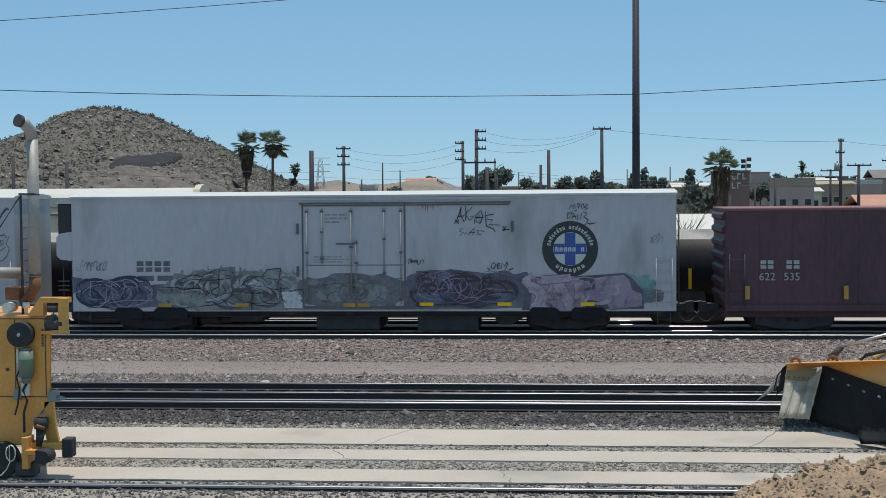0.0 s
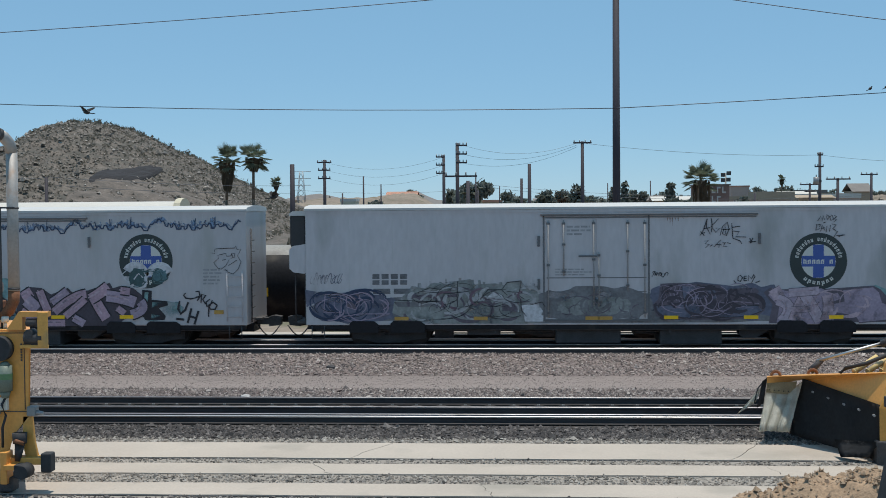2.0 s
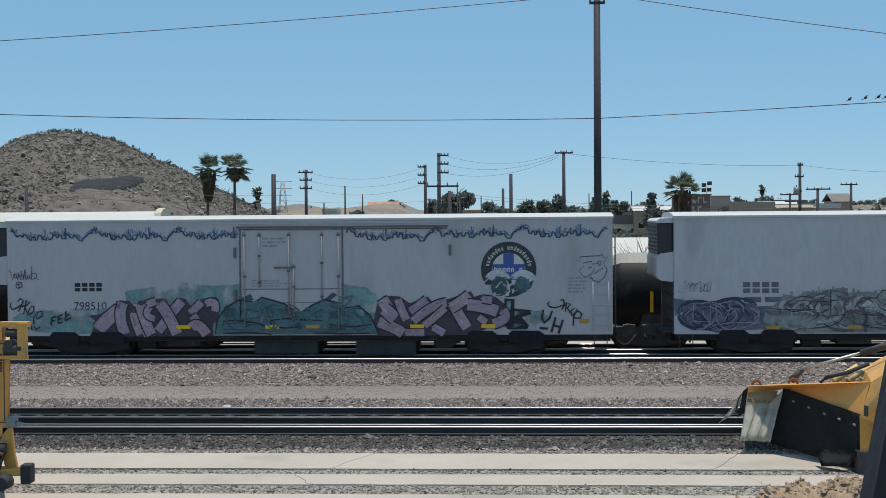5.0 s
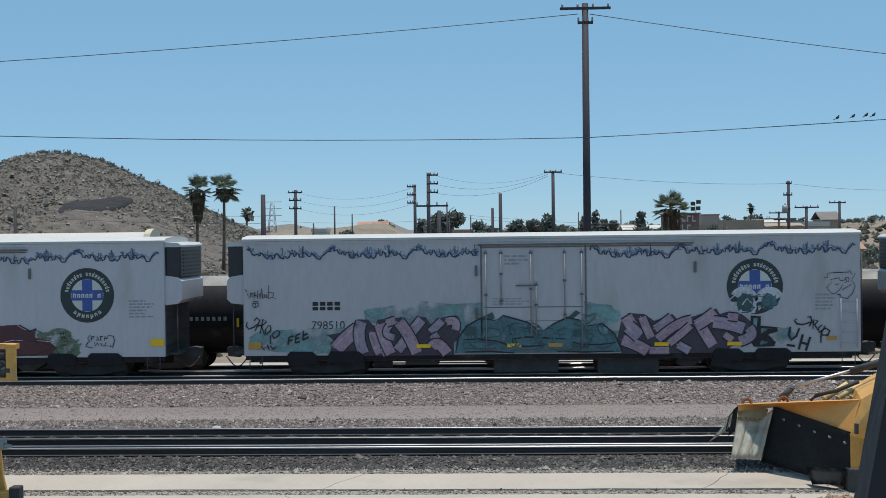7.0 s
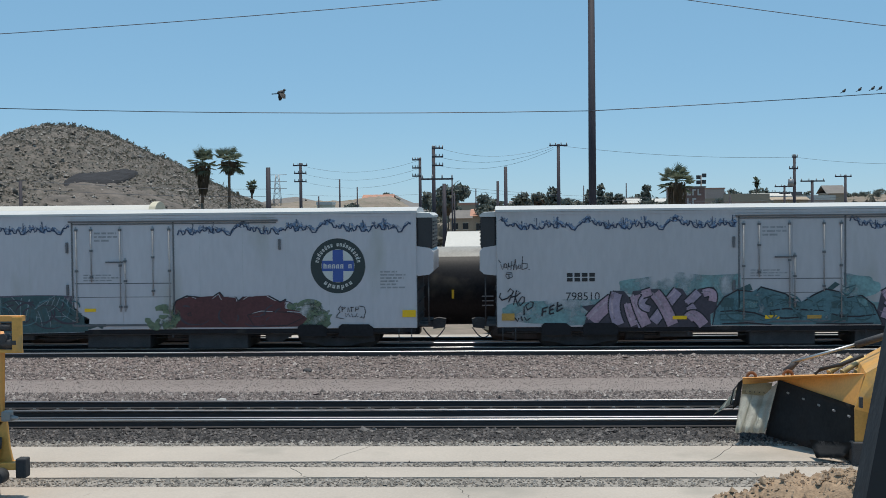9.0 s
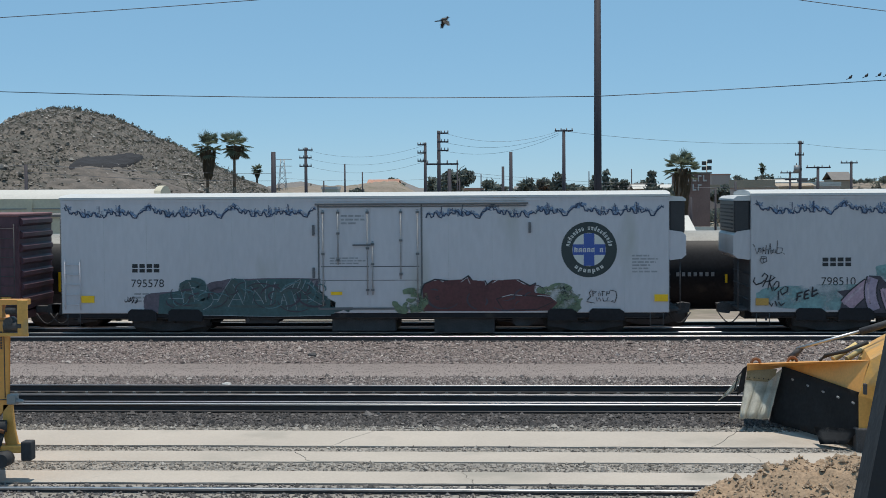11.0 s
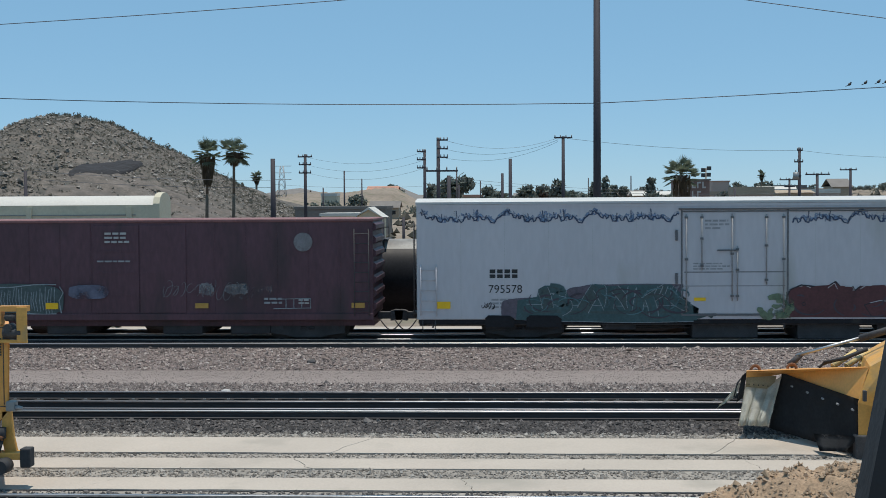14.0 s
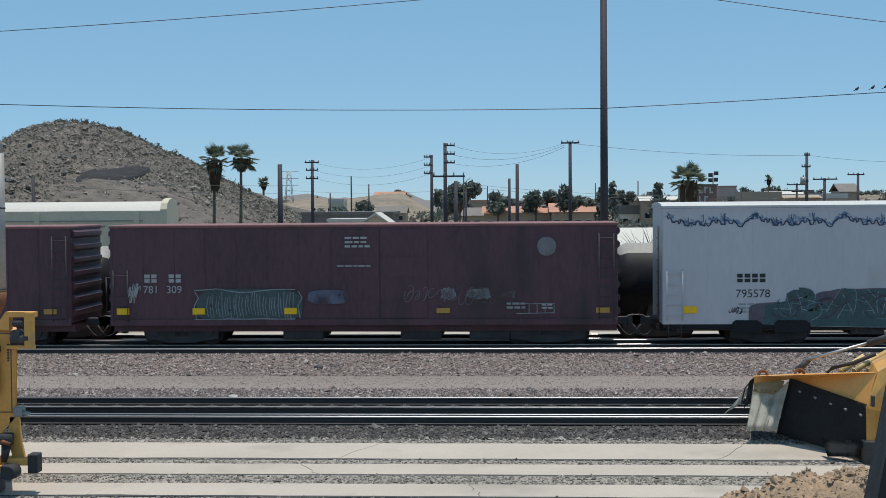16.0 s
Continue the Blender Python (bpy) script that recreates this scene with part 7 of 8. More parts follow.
far_trees("far low trees among the houses", [(r2.uniform(-0.08, 0.27) * 380, r2.uniform(340, 480), gz(400) + 0.4) for _ in range(330)], 9, 1.7)
far_trees("low desert trees and bushes between the lots", [(r2.uniform(0.0, 0.26) * 250, r2.uniform(170, 275), -0.2 + r2.uniform(0, 0.8)) for _ in range(260)], 10, 0.9)
def slope_z(x):
    return float(np.interp(x, [17.0, 24.0, 37.8, 47.1, 61.7, 121.6], [2.2, 4.6, 5.6, 5.9, 6.2, 6.6]))


far_trees("small trees along the top of the town slope", [(x, r2.uniform(318, 332), slope_z(x) - 0.5) for x in [r2.uniform(21, 96) for _ in range(120)]], 15, 0.75)
spots = [(r2.uniform(30, 95), 270 + r2.uniform(0, 60), r2.uniform(0.5, 4.6)) for _ in range(300)]
scatter("scrub", SCRUB, "scrub on the terraced slope", "scrub", spots, 11, 0.5, 0.8, 6)


# poles and wires
def wire(name, p, q, sag, r=0.014, label="thin overhead wire between poles"):
    bm = B()
    n = 14
    pts = [Vector(p).lerp(Vector(q), i / n) - Vector((0, 0, sag * 4 * (i / n) * (1 - i / n))) for i in range(n + 1)]
    pipe(bm, pts, r, 4)
    return solid(name, bm, WIRE, label, "wire", group="overhead wires")


def utility_pole(x, y, top, r=0.13, arms=(), label="dark wooden utility pole with a crossarm", pins=True, base=None):
    z0 = gz(y) if base is None else base
    t = thing("utility_pole", label, "utility pole", (x, y, z0), "utility poles")
    h = top - z0
    bm = B()
    tube(bm, (0, 0, -0.1), (0, 0, h), r * 1.15, r * 0.85, 10)
    part("pole", bm, WOOD, t)
    for dz, a, b in arms:
        bm = B()
        box(bm, a, b, -0.22, -0.12, h - dz - 0.06, h - dz + 0.06, 0.01)
        arm = part("crossarm", bm, WOOD, t)
        if pins:
            for k in range(4):
                px = a + (b - a) * (0.05 + 0.3 * k)
                bm = B()
                tube(bm, (px, -0.17, h - dz + 0.06), (px, -0.17, h - dz + 0.24), 0.05, 0.035, 6)
                part("insulator", bm, STEEL, arm)
    return t


utility_pole(3.70, 62, 15.00, 0.17, ((0.25, -1.15, 1.15), (0.9, -0.35, 0.35)), "very tall dark wooden pole with a crossarm at its top")
for x, y, top, r, arms in (
        (-18.89, 105, 7.79, 0.21, ()), (-20.24, 130, 8.93, 0.16, ((0.25, -0.7, 0.7), (1.0, -0.6, 0.6), (1.8, -0.6, 0.6))),
        (-8.37, 125, 9.12, 0.15, ((0.2, -0.7, 0.1), (0.95, -0.7, 0.1), (1.7, -0.7, 0.1))), (-6.26, 110, 9.53, 0.16, ((0.2, -0.1, 0.8), (0.9, -0.1, 0.8), (1.6, -0.1, 0.8))),
        (-5.31, 108, 6.43, 0.17, ()), (-1.12, 115, 6.70, 0.13, ()), (-0.41, 105, 7.64, 0.15, ()), (3.91, 112, 9.64, 0.15, ((0.12, -0.75, 0.75),)),
        (25.76, 125, 9.01, 0.15, ((0.25, -0.25, 0.25), (1.3, -0.5, 0.3))), (29.84, 150, 6.53, 0.13, ((0.15, -1.1, 1.1), (0.9, -0.6, 0.6))),
        (27.36, 125, 6.66, 0.15, ((0.1, -1.1, 1.1),)), (-42.50, 104, 7.51, 0.15, ()), (-38.17, 104, 6.94, 0.15, ()), (33.98, 140, 7.38, 0.15, ((0.15, -1.1, 0.6),)),
        (-24.07, 190, 8.55, 0.12, ()), (-28.49, 200, 6.27, 0.12, ()), (-26.14, 230, 7.99, 0.12, ()), (-6.26, 150, 6.11, 0.1, ()), (-6.73, 260, 7.90, 0.12, ()), (-9.88, 100, 2.67, 0.12, ()), (-8.45, 102, 3.22, 0.12, ()),
        (21.92, 260, 8.60, 0.12, ()), (12.78, 240, 7.97, 0.1, ()), (22.35, 140, 5.43, 0.13, ()), (14.01, 110, 4.03, 0.12, ()), (18.15, 125, 4.75, 0.1, ())):
    utility_pole(x, y, top, r, arms, "dark wooden utility pole with a crossarm" if arms else "plain dark wooden post without wires")
arm_z = 6.83
yoke = utility_pole(-4.75, 109.6, 7.04, 0.06, (), "thin post carrying the end of a heavy crossarm")
bm = B()
box(bm, -2.5, 0.1, -0.14, -0.02, arm_z - gz(109.6) - 0.07, arm_z - gz(109.6) + 0.07, 0.01)
arm = part("crossarm", bm, WOOD, yoke)
for k in (-2.4, -1.6, -0.8, 0.0):
    bm = B()
    tube(bm, (k, -0.08, arm_z - gz(109.6) + 0.07), (k, -0.08, arm_z - gz(109.6) + 0.34), 0.06, 0.05, 6)
    part("insulator", bm, STEEL, arm)
tr = thing("transformer", "grey pole transformer can on a bracket", "transformer", (25.36, 124.6, 6.11))
bm = B()
tube(bm, (0, 0, 0), (0, 0, 0.65), 0.26, 0.26, 14)
part("can", bm, STEEL, tr)
bm = B()
box(bm, 0.1, 0.5, 0.1, 0.3, 0.2, 0.4)
tube(bm, (0, 0, 0.65), (0, 0, 0.85), 0.05, 0.04, 6)
part("bracket", bm, DARK, tr)
fl = thing("floodlight_pole", "floodlight pole with stacked lamps", "floodlight", (22.19, 160, gz(160)))
h = 7.92 - gz(160)
bm = B()
tube(bm, (0, 0, 0), (0, 0, h), 0.11, 0.08, 8)
part("pole", bm, STEEL, fl)
for sx, dz in ((-0.3, 0.2), (0.35, 0.0), (0.3, 0.75), (-0.3, 0.8)):
    bm = B()
    box(bm, sx - 0.25, sx + 0.25, -0.2, 0.15, h - dz - 0.25, h - dz + 0.2, 0.03)
    part("lamp_head", bm, DARK, fl)
tw = thing("lattice_tower", "far steel lattice transmission tower", "pylon", (-72.74, 420, gz(420)))
bm = B()
h = 14.84 - gz(420)
for sx in (-1, 1):
    for sy in (-1, 1):
        tube(bm, (sx * 1.6, sy * 1.6, 0), (sx * 0.5, sy * 0.5, h), 0.12, 0.08, 5)
for k in range(9):
    z0, z1 = h * k / 9, h * (k + 1) / 9
    w0, w1 = 1.6 - 1.1 * k / 9, 1.6 - 1.1 * (k + 1) / 9
    tube(bm, (-w0, -w0, z0), (w1, -w1, z1), 0.06, 0.06, 4), tube(bm, (w0, -w0, z0), (-w1, -w1, z1), 0.06, 0.06, 4)
for z in (0.72, 0.86, 1.0):
    tube(bm, (-3.0, 0, h * z), (3.0, 0, h * z), 0.09, 0.09, 5)
part("lattice", bm, STEEL, tw)

wire("wire", (-51.08, 61.8, 11.12), (3.63, 61.8, 8.89), 0.62, 0.018)
wire("wire", (3.68, 61.8, 8.89), (34.48, 61.8, 10.58), 0.12, 0.018)
wire("wire", (-51.12, 61.9, 12.00), (3.39, 61.9, 14.51), 0.45, 0.018)
wire("wire", (3.89, 61.9, 14.50), (39.15, 61.9, 10.08), 0.4, 0.018)
for k in range(3):
    wire("wire", (-5.66, 110, 9.30 - 0.72 * k), (3.48, 111.5, 9.49 - 0.15 * k), 0.75, 0.011)
    wire("wire", (-20.46, 130, 8.77 - 0.75 * k), (-8.53, 125, 8.86 - 0.75 * k), 0.9, 0.011)
wire("wire", (4.23, 112, 9.46), (25.66, 125, 8.76), 0.35, 0.013)
wire("wire", (25.86, 125, 8.75), (37.71, 130, 8.17), 0.2, 0.012)
wire("wire", (-45.41, 104, 7.00), (-38.17, 104, 6.89), 0.1, 0.012)
wire("wire", (-38.17, 104, 6.98), (-18.91, 105, 6.11), 0.2, 0.013)
wire("wire", (-38.18, 104, 6.36), (-18.92, 105, 5.54), 0.2, 0.013)
wire("wire", (-28.83, 160, 6.40), (-7.87, 160, 6.22), 0.4, 0.012)
wire("wire", (-7.38, 150, 6.75), (5.22, 150, 5.64), 0.3, 0.012)
wire("wire", (-6.88, 150, 6.87), (18.98, 150, 5.28), 0.4, 0.014)
wire("wire", (4.58, 140, 5.35), (33.33, 140, 5.11), 0.4, 0.014)

# ---- yard machines and the soil heap in front ----
def rail_machine():
    """The rear of a yellow track machine with its exhaust stack."""
    m = thing("track_machine", "yellow track maintenance machine with an exhaust stack and couplings", "machine", (0, 0, 0))
    bm = B()
    prism(bm, [(-14.0, 0.30), (-9.05, 0.30), (-8.98, 0.75), (-8.66, 1.05), (-8.62, 2.55), (-14.0, 2.55)], 22.62, 24.6)
    for v in bm.verts:
        if v.co.y > 23:
            v.co.x -= 0.80
    bmesh.ops.bevel(bm, geom=bm.edges[:], offset=0.025, segments=2, affect="EDGES")
    body = part("body", bm, MACHINE, m, "yellow sheet-steel machine body")
    for z in (1.15, 2.5):
        bm = B()
        box(bm, -14, -8.64, 22.605, 22.62, z - 0.006, z + 0.006)
        part("panel_joint", bm, DARK, body)
    bm = B()
    tube(bm, (-9.42, 22.60, 1.62), (-9.42, 22.62, 1.62), 0.03, 0.03, 12)
    part("latch", bm, DARK, body)
    for x in (-9.28, -8.74):
        bm = B()
        box(bm, x - 0.005, x + 0.005, 22.605, 22.62, 1.18, 2.5)
        part("panel_joint", bm, DARK, body)
    bm = B()
    for k in range(7):
        box(bm, -8.80, -8.775, 22.60, 22.618, 2.02 + k * 0.045, 2.05 + k * 0.045)
    part("body_mark", bm, DARK, body, "small dark column of marks")
    bm = B()
    prism(bm, [(-9.02, 2.56), (-8.80, 2.87), (-8.30, 2.87), (-8.30, 2.78), (-8.74, 2.78), (-8.74, 2.56)], 22.55, 22.72)
    part("bracket", bm, MACHINE, m)
    bm = B()
    box(bm, -8.47, -8.29, 22.52, 22.56, 2.25, 2.86, 0.01)
    box(bm, -8.80, -8.29, 22.54, 22.58, 2.24, 2.30, 0.01)
    part("guard_plate", bm, MACHINE_OLD, m, "dusty yellow guard plate")
    bm = B()
    tube(bm, (-8.72, 22.6, 2.42), (-8.4, 22.6, 2.42), 0.09, 0.09, 12)
    tube(bm, (-8.62, 22.5, 2.5), (-8.62, 22.75, 2.5), 0.07, 0.07, 10)
    tube(bm, (-8.68, 22.6, 2.68), (-8.5, 22.6, 2.68), 0.07, 0.07, 12)
    box(bm, -8.75, -8.42, 22.6, 22.7, 2.3, 2.52, 0.02)
    part("hydraulic_motor", bm, DARK, m, "dark greasy hydraulic motor")
    bm = B()
    tube(bm, (-9.13, 22.42, 2.24), (-9.13, 22.62, 2.24), 0.215, 0.215, 28)
    drum = part("air_filter", bm, RUBBER, m, "black round filter housing")
    bm = B()
    tube(bm, (-9.13, 22.40, 2.24), (-9.13, 22.42, 2.24), 0.03, 0.03, 10)
    part("hub", bm, CHALK, drum)
    bm = B()
    tube(bm, (-9.04, 22.5, 1.52), (-9.04, 22.5, 1.96), 0.125, 0.125, 18)
    tube(bm, (-9.04, 22.5, 1.96), (-9.04, 22.5, 2.02), 0.10, 0.05, 14)
    tube(bm, (-9.04, 22.5, 1.40), (-9.04, 22.5, 1.52), 0.06, 0.10, 14)
    cyl = part("accumulator", bm, GREEN_TANK, m, "grey-green pressure cylinder with a label band")
    bm = B()
    tube(bm, (-9.04, 22.5, 1.72), (-9.04, 22.5, 1.82), 0.128, 0.128, 18, False)
    part("label_band", bm, mat("green_label", (0.10, 0.20, 0.09), 0.5), cyl)
    bm = B()
    pipe(bm, [(-9.04, 22.5, 1.4), (-9.1, 22.48, 1.28), (-9.02, 22.46, 1.1), (-9.08, 22.45, 0.9), (-9.1, 22.5, 0.55)], 0.022, 8)
    pipe(bm, [(-9.12, 22.52, 1.75), (-9.22, 22.5, 1.5), (-9.17, 22.5, 1.3), (-9.2, 22.5, 1.05), (-9.26, 22.5, 0.85)], 0.016, 8)
    part("hose", bm, RUBBER, m, "black rubber hoses")
    bm = B()
    loop = [(-9.28 + 0.085 * math.sin(k * 0.6), 22.33, 0.22 + 0.14 * math.cos(k * 0.6)) for k in range(11)]
    pipe(bm, loop + [(-9.30, 22.33, 0.06), (-9.36, 22.33, -0.06), (-9.45, 22.33, -0.16), (-9.6, 22.33, -0.2)], 0.012, 8)
    part("loose_hose", bm, CANVAS, m, "thin pale hose hanging in a loop")
    bm = B()
    prism(bm, [(-9.24, 1.98), (-9.2, 1.98), (-9.1, 1.45), (-9.24, 1.42)], 22.56, 22.62)
    box(bm, -9.16, -9.02, 22.52, 22.62, 1.18, 1.4, 0.01)
    part("bracket_plate", bm, CANVAS, m)
    bm = B()
    part_box = B()
    box(part_box, -9.3, -9.17, 22.55, 22.63, 1.1, 1.3, 0.01)
    part("cover_plate", part_box, GREYPAINT, m)
    box(bm, -8.68, -8.52, 22.5, 22.68, 1.08, 1.25, 0.02)
    part("junction_box", bm, GREYPAINT, m, "grey metal junction box")
    bm = B()
    tube(bm, (-8.52, 22.55, 1.14), (-8.40, 22.55, 1.13), 0.05, 0.03, 8)
    part("sensor", bm, STEEL, m)
    # couplings
    bm = B()
    box(bm, -9.1, -8.35, 22.45, 22.75, 0.26, 0.38, 0.015)
    prism(bm, [(-8.75, 0.38), (-8.55, 0.38), (-8.6, 0.62), (-8.64, 1.06), (-8.78, 1.06), (-8.8, 0.6)], 22.62, 22.72)
    part("drawbar", bm, MACHINE_OLD, m, "worn yellow drawbar")
    bm = B()
    box(bm, -8.42, -8.24, 22.42, 22.66, 0.13, 0.46, 0.025)
    part("buffer", bm, RUBBER, m, "black rubber buffer block")
    bm = B()
    tube(bm, (-8.66, 22.15, 0.18), (-8.66, 22.45, 0.18), 0.115, 0.13, 20)
    box(bm, -8.8, -8.7, 22.2, 22.5, 0.08, 0.3, 0.01)
    part("roller", bm, RUBBER, m, "black ended guide roller")
    bm = B()
    box(bm, -9.0, -8.62, 22.25, 22.5, 0.2, 0.29, 0.01)
    box(bm, -9.08, -8.96, 22.3, 22.6, -0.05, 0.5, 0.015)
    part("lower_arm", bm, MACHINE, m)
    bm = B()
    tube(bm, (-8.83, 22.45, 0.32), (-8.80, 22.5, 0.62), 0.05, 0.09, 10)
    tube(bm, (-8.80, 22.5, 0.62), (-8.80, 22.5, 0.80), 0.12, 0.13, 10)
    part("hydraulic_ram", bm, RUBBER, m, "black hydraulic ram")
    bm = B()
    tube(bm, (-8.81, 22.44, 0.62), (-8.79, 22.46, 0.68), 0.1, 0.1, 10)
    part("ram_collar", bm, RUST, m)
    bm = B()
    tube(bm, (-9.52, 22.4, 0.07), (-9.52, 22.62, 0.07), 0.31, 0.31, 32)
    tube(bm, (-9.52, 22.37, 0.07), (-9.52, 22.4, 0.07), 0.18, 0.18, 20)
    part("wheel", bm, RUBBER, m, "dark solid machine wheel")
    bm = B()
    box(bm, -9.25, -8.9, 22.4, 22.7, -0.2, 0.05, 0.03)
    part("skid", bm, DARK, m)
    # stack and top gear
    bm = B()
    pts = [(-9.28, 23.0, 2.75), (-9.14, 23.0, 2.86), (-9.06, 23.0, 3.02), (-9.05, 23.0, 3.2)]
    pipe(bm, pts, 0.10, 16)
    part("exhaust_elbow", bm, RUST, m, "rust-brown exhaust elbow")
    bm = B()
    tube(bm, (-9.05, 23.0, 3.2), (-9.05, 23.0, 5.60), 0.098, 0.098, 20)
    pipe(bm, [(-9.05, 23.0, 5.6), (-9.07, 22.97, 5.75), (-9.13, 22.88, 5.86), (-9.17, 22.80, 5.9)], 0.102, 18)
    st = part("exhaust_stack", bm, EXHAUST, m, "tall dusty grey exhaust stack")
    bm = B()
    tube(bm, (-9.168, 22.802, 5.899), (-9.20, 22.74, 5.915), 0.108, 0.112, 20)
    part("stack_mouth", bm, DARK, st, "sooty open mouth")
    for z in (3.22, 4.62):
        bm = B()
        tube(bm, (-9.05, 23.0, z), (-9.05, 23.0, z + 0.03), 0.106, 0.106, 18)
        if z > 4:
            box(bm, -9.27, -8.98, 22.88, 22.92, 4.63, 4.66)
        part("stack_clamp", bm, DARK, st)
    bm = B()
    pipe(bm, [(-9.26, 22.95, 2.55), (-9.26, 22.95, 4.62), (-9.9, 22.95, 3.7)], 0.025, 8)
    tube(bm, (-9.9, 22.95, 2.55), (-9.9, 22.95, 3.7), 0.025, 0.025, 8)
    part("handrail", bm, DARK, m, "dark tubular handrail")
    bm = B()
    tube(bm, (-11.0, 23.2, 3.28), (-9.35, 23.2, 3.25), 0.10, 0.10, 16)
    part("air_pipe", bm, EXHAUST, m)
    bm = B()
    box(bm, -9.56, -9.3, 22.9, 23.3, 2.8, 3.02, 0.02)
    part("valve_block", bm, RUST, m)
    bm = B()
    tube(bm, (-9.45, 22.7, 2.68), (-9.45, 23.0, 2.68), 0.09, 0.09, 16)
    tube(bm, (-9.18, 22.9, 2.55), (-9.18, 22.9, 2.66), 0.03, 0.03, 10)
    tube(bm, (-9.18, 22.9, 2.66), (-9.18, 22.9, 2.76), 0.065, 0.06, 12)
    part("filler_cap", bm, CANVAS, m)
    return m


def sheet(pts, thick, bend=0.0, cuts=6):
    """A hanging sheet between four corners (top left, top right, low right, low left)."""
    a, b, c, d = [Vector(p) for p in pts]
    bm = B()
    g = []
    for j in range(cuts + 1):
        v = j / cuts
        row = []
        for i in range(cuts * 2 + 1):
            u = i / (cuts * 2)
            p = a.lerp(b, u).lerp(d.lerp(c, u), v)
            row.append(bm.verts.new(p + Vector((0.3, 1, 0)) * bend * math.sin(u * 9.5) * (0.2 + v)))
        g.append(row)
    for j in range(cuts):
        for i in range(cuts * 2):
            bm.faces.new((g[j][i], g[j + 1][i], g[j + 1][i + 1], g[j][i + 1])).smooth = True
    bmesh.ops.solidify(bm, geom=bm.faces[:], thickness=thick)
    return bm


def loft(front, back):
    """A closed form between a front outline and a back outline."""
    bm = B()
    a, b = [bm.verts.new(p) for p in front], [bm.verts.new(p) for p in back]
    bm.faces.new(a), bm.faces.new(b[::-1])
    for i in range(len(a)):
        j = (i + 1) % len(a)
        bm.faces.new((a[j], a[i], b[i], b[j]))
    bmesh.ops.recalc_face_normals(bm, faces=bm.faces[:])
    return bm


def broom_machine():
    """A yellow ballast sweeper standing askew: sloping hood, rubber curtain, canvas end flaps."""
    m = thing("ballast_sweeper", "yellow ballast sweeper with black rubber curtains", "machine", (0, 0, 0))
    front = [(4.72, 28.05, 0.87), (4.72, 28.05, 1.06), (5.58, 27.7, 1.15), (6.57, 25.6, 1.45), (6.39, 25.6, 0.85), (5.44, 28, 1.01)]
    part("hood", loft(front, [(x + 0.15, y + 0.9, z - 0.1) for x, y, z in front]), MACHINE, m, "yellow sloping sweeper hood")
    bm = sheet([(5.42, 27.95, 1.04), (6.37, 25.52, 0.86), (6.38, 25.5, -0.18), (5.15, 27.9, -0.09)], 0.03, 0.012, 8)
    curtain = part("curtain", bm, RUBBER, m, "black rubber side curtain")
    bm = sheet([(5.68, 26.2, 0.10), (6.37, 25.5, 0.17), (6.14, 25.5, -0.11), (5.70, 25.75, -0.16)], 0.03, 0.0, 3)
    part("curtain_lap", bm, RUBBER, curtain)
    for x, y, z in ((5.54, 27.6, 0.82), (5.74, 27.1, 0.77), (5.93, 26.6, 0.72), (6.10, 26.1, 0.69), (6.26, 25.6, 0.66)):
        bm = B()
        tube(bm, (x, y - 0.10, z), (x, y, z), 0.022, 0.022, 8)
        part("bolt", bm, STEEL, curtain)
    for pts in (((4.69, 28, 0.79), (4.98, 27.98, 0.77), (4.63, 27.5, 0.03), (4.47, 27.55, 0.01)),
                ((4.91, 27.96, 0.79), (5.22, 27.94, 0.77), (4.84, 27.45, 0.04), (4.58, 27.5, 0.03)),
                ((5.15, 27.92, 0.80), (5.41, 27.9, 0.99), (5.06, 27.45, 0.02), (4.77, 27.45, 0.03))):
        part("canvas_flap", sheet(pts, 0.012, 0.03, 6), CANVAS, m, "dirty pale canvas flap")
    bm = sheet([(4.69, 27.9, 0.95), (5.30, 27.88, 0.99), (5.23, 27.88, 0.71), (4.68, 27.9, 0.76)], 0.02, 0.0, 2)
    clampb = part("clamp_bar", bm, mat("cream_clamp_paint", (0.45, 0.40, 0.27), 0.6), m, "cream clamping plate with bolts")
    for k in range(6):
        bm = B()
        x, y, z = 4.74, 27.87, 0.82
        tube(bm, (x + k * 0.095, y - 0.02, z - 0.01 * k), (x + k * 0.095, y, z - 0.01 * k), 0.013, 0.013, 6)
        part("bolt", bm, DARK, clampb)
    bm = sheet([(4.58, 28.3, 0.74), (4.67, 28.3, 0.86), (4.53, 28.3, 0.49), (4.14, 28.3, 0.24)], 0.015, 0.02, 4)
    part("canvas_flap", bm, CANVAS, m)
    bm = B()
    pipe(bm, [(4.72, 28.2, 0.99), (4.56, 28.2, 0.80), (4.49, 28.2, 0.50), (4.61, 28.2, 0.57), (4.70, 28.2, 0.91)], 0.016, 6)
    part("end_frame", bm, RUBBER, m)
    bm = sheet([(4.64, 28.15, 0.95), (4.74, 28.1, 1.04), (4.65, 28.05, 0.52), (4.52, 28.1, 0.40)], 0.02, 0.0, 2)
    part("end_plate", bm, RUBBER, m)
    for x, y, z in ((4.89, 28, 1.09), (5.57, 27.7, 1.16)):
        bm = B()
        for k in range(12):
            a, b = k * math.pi / 12, (k + 1) * math.pi / 12
            tube(bm, (x + 0.09 * math.cos(a), y, z + 0.09 * math.sin(a)), (x + 0.09 * math.cos(b), y, z + 0.09 * math.sin(b)), 0.032, 0.032, 8)
        part("lifting_eye", bm, RUST, m, "rusty orange lifting eye")
    bm = B()
    tube(bm, (5.70, 27.9, 1.40), (6.89, 27.4, 1.82), 0.032, 0.032, 12)
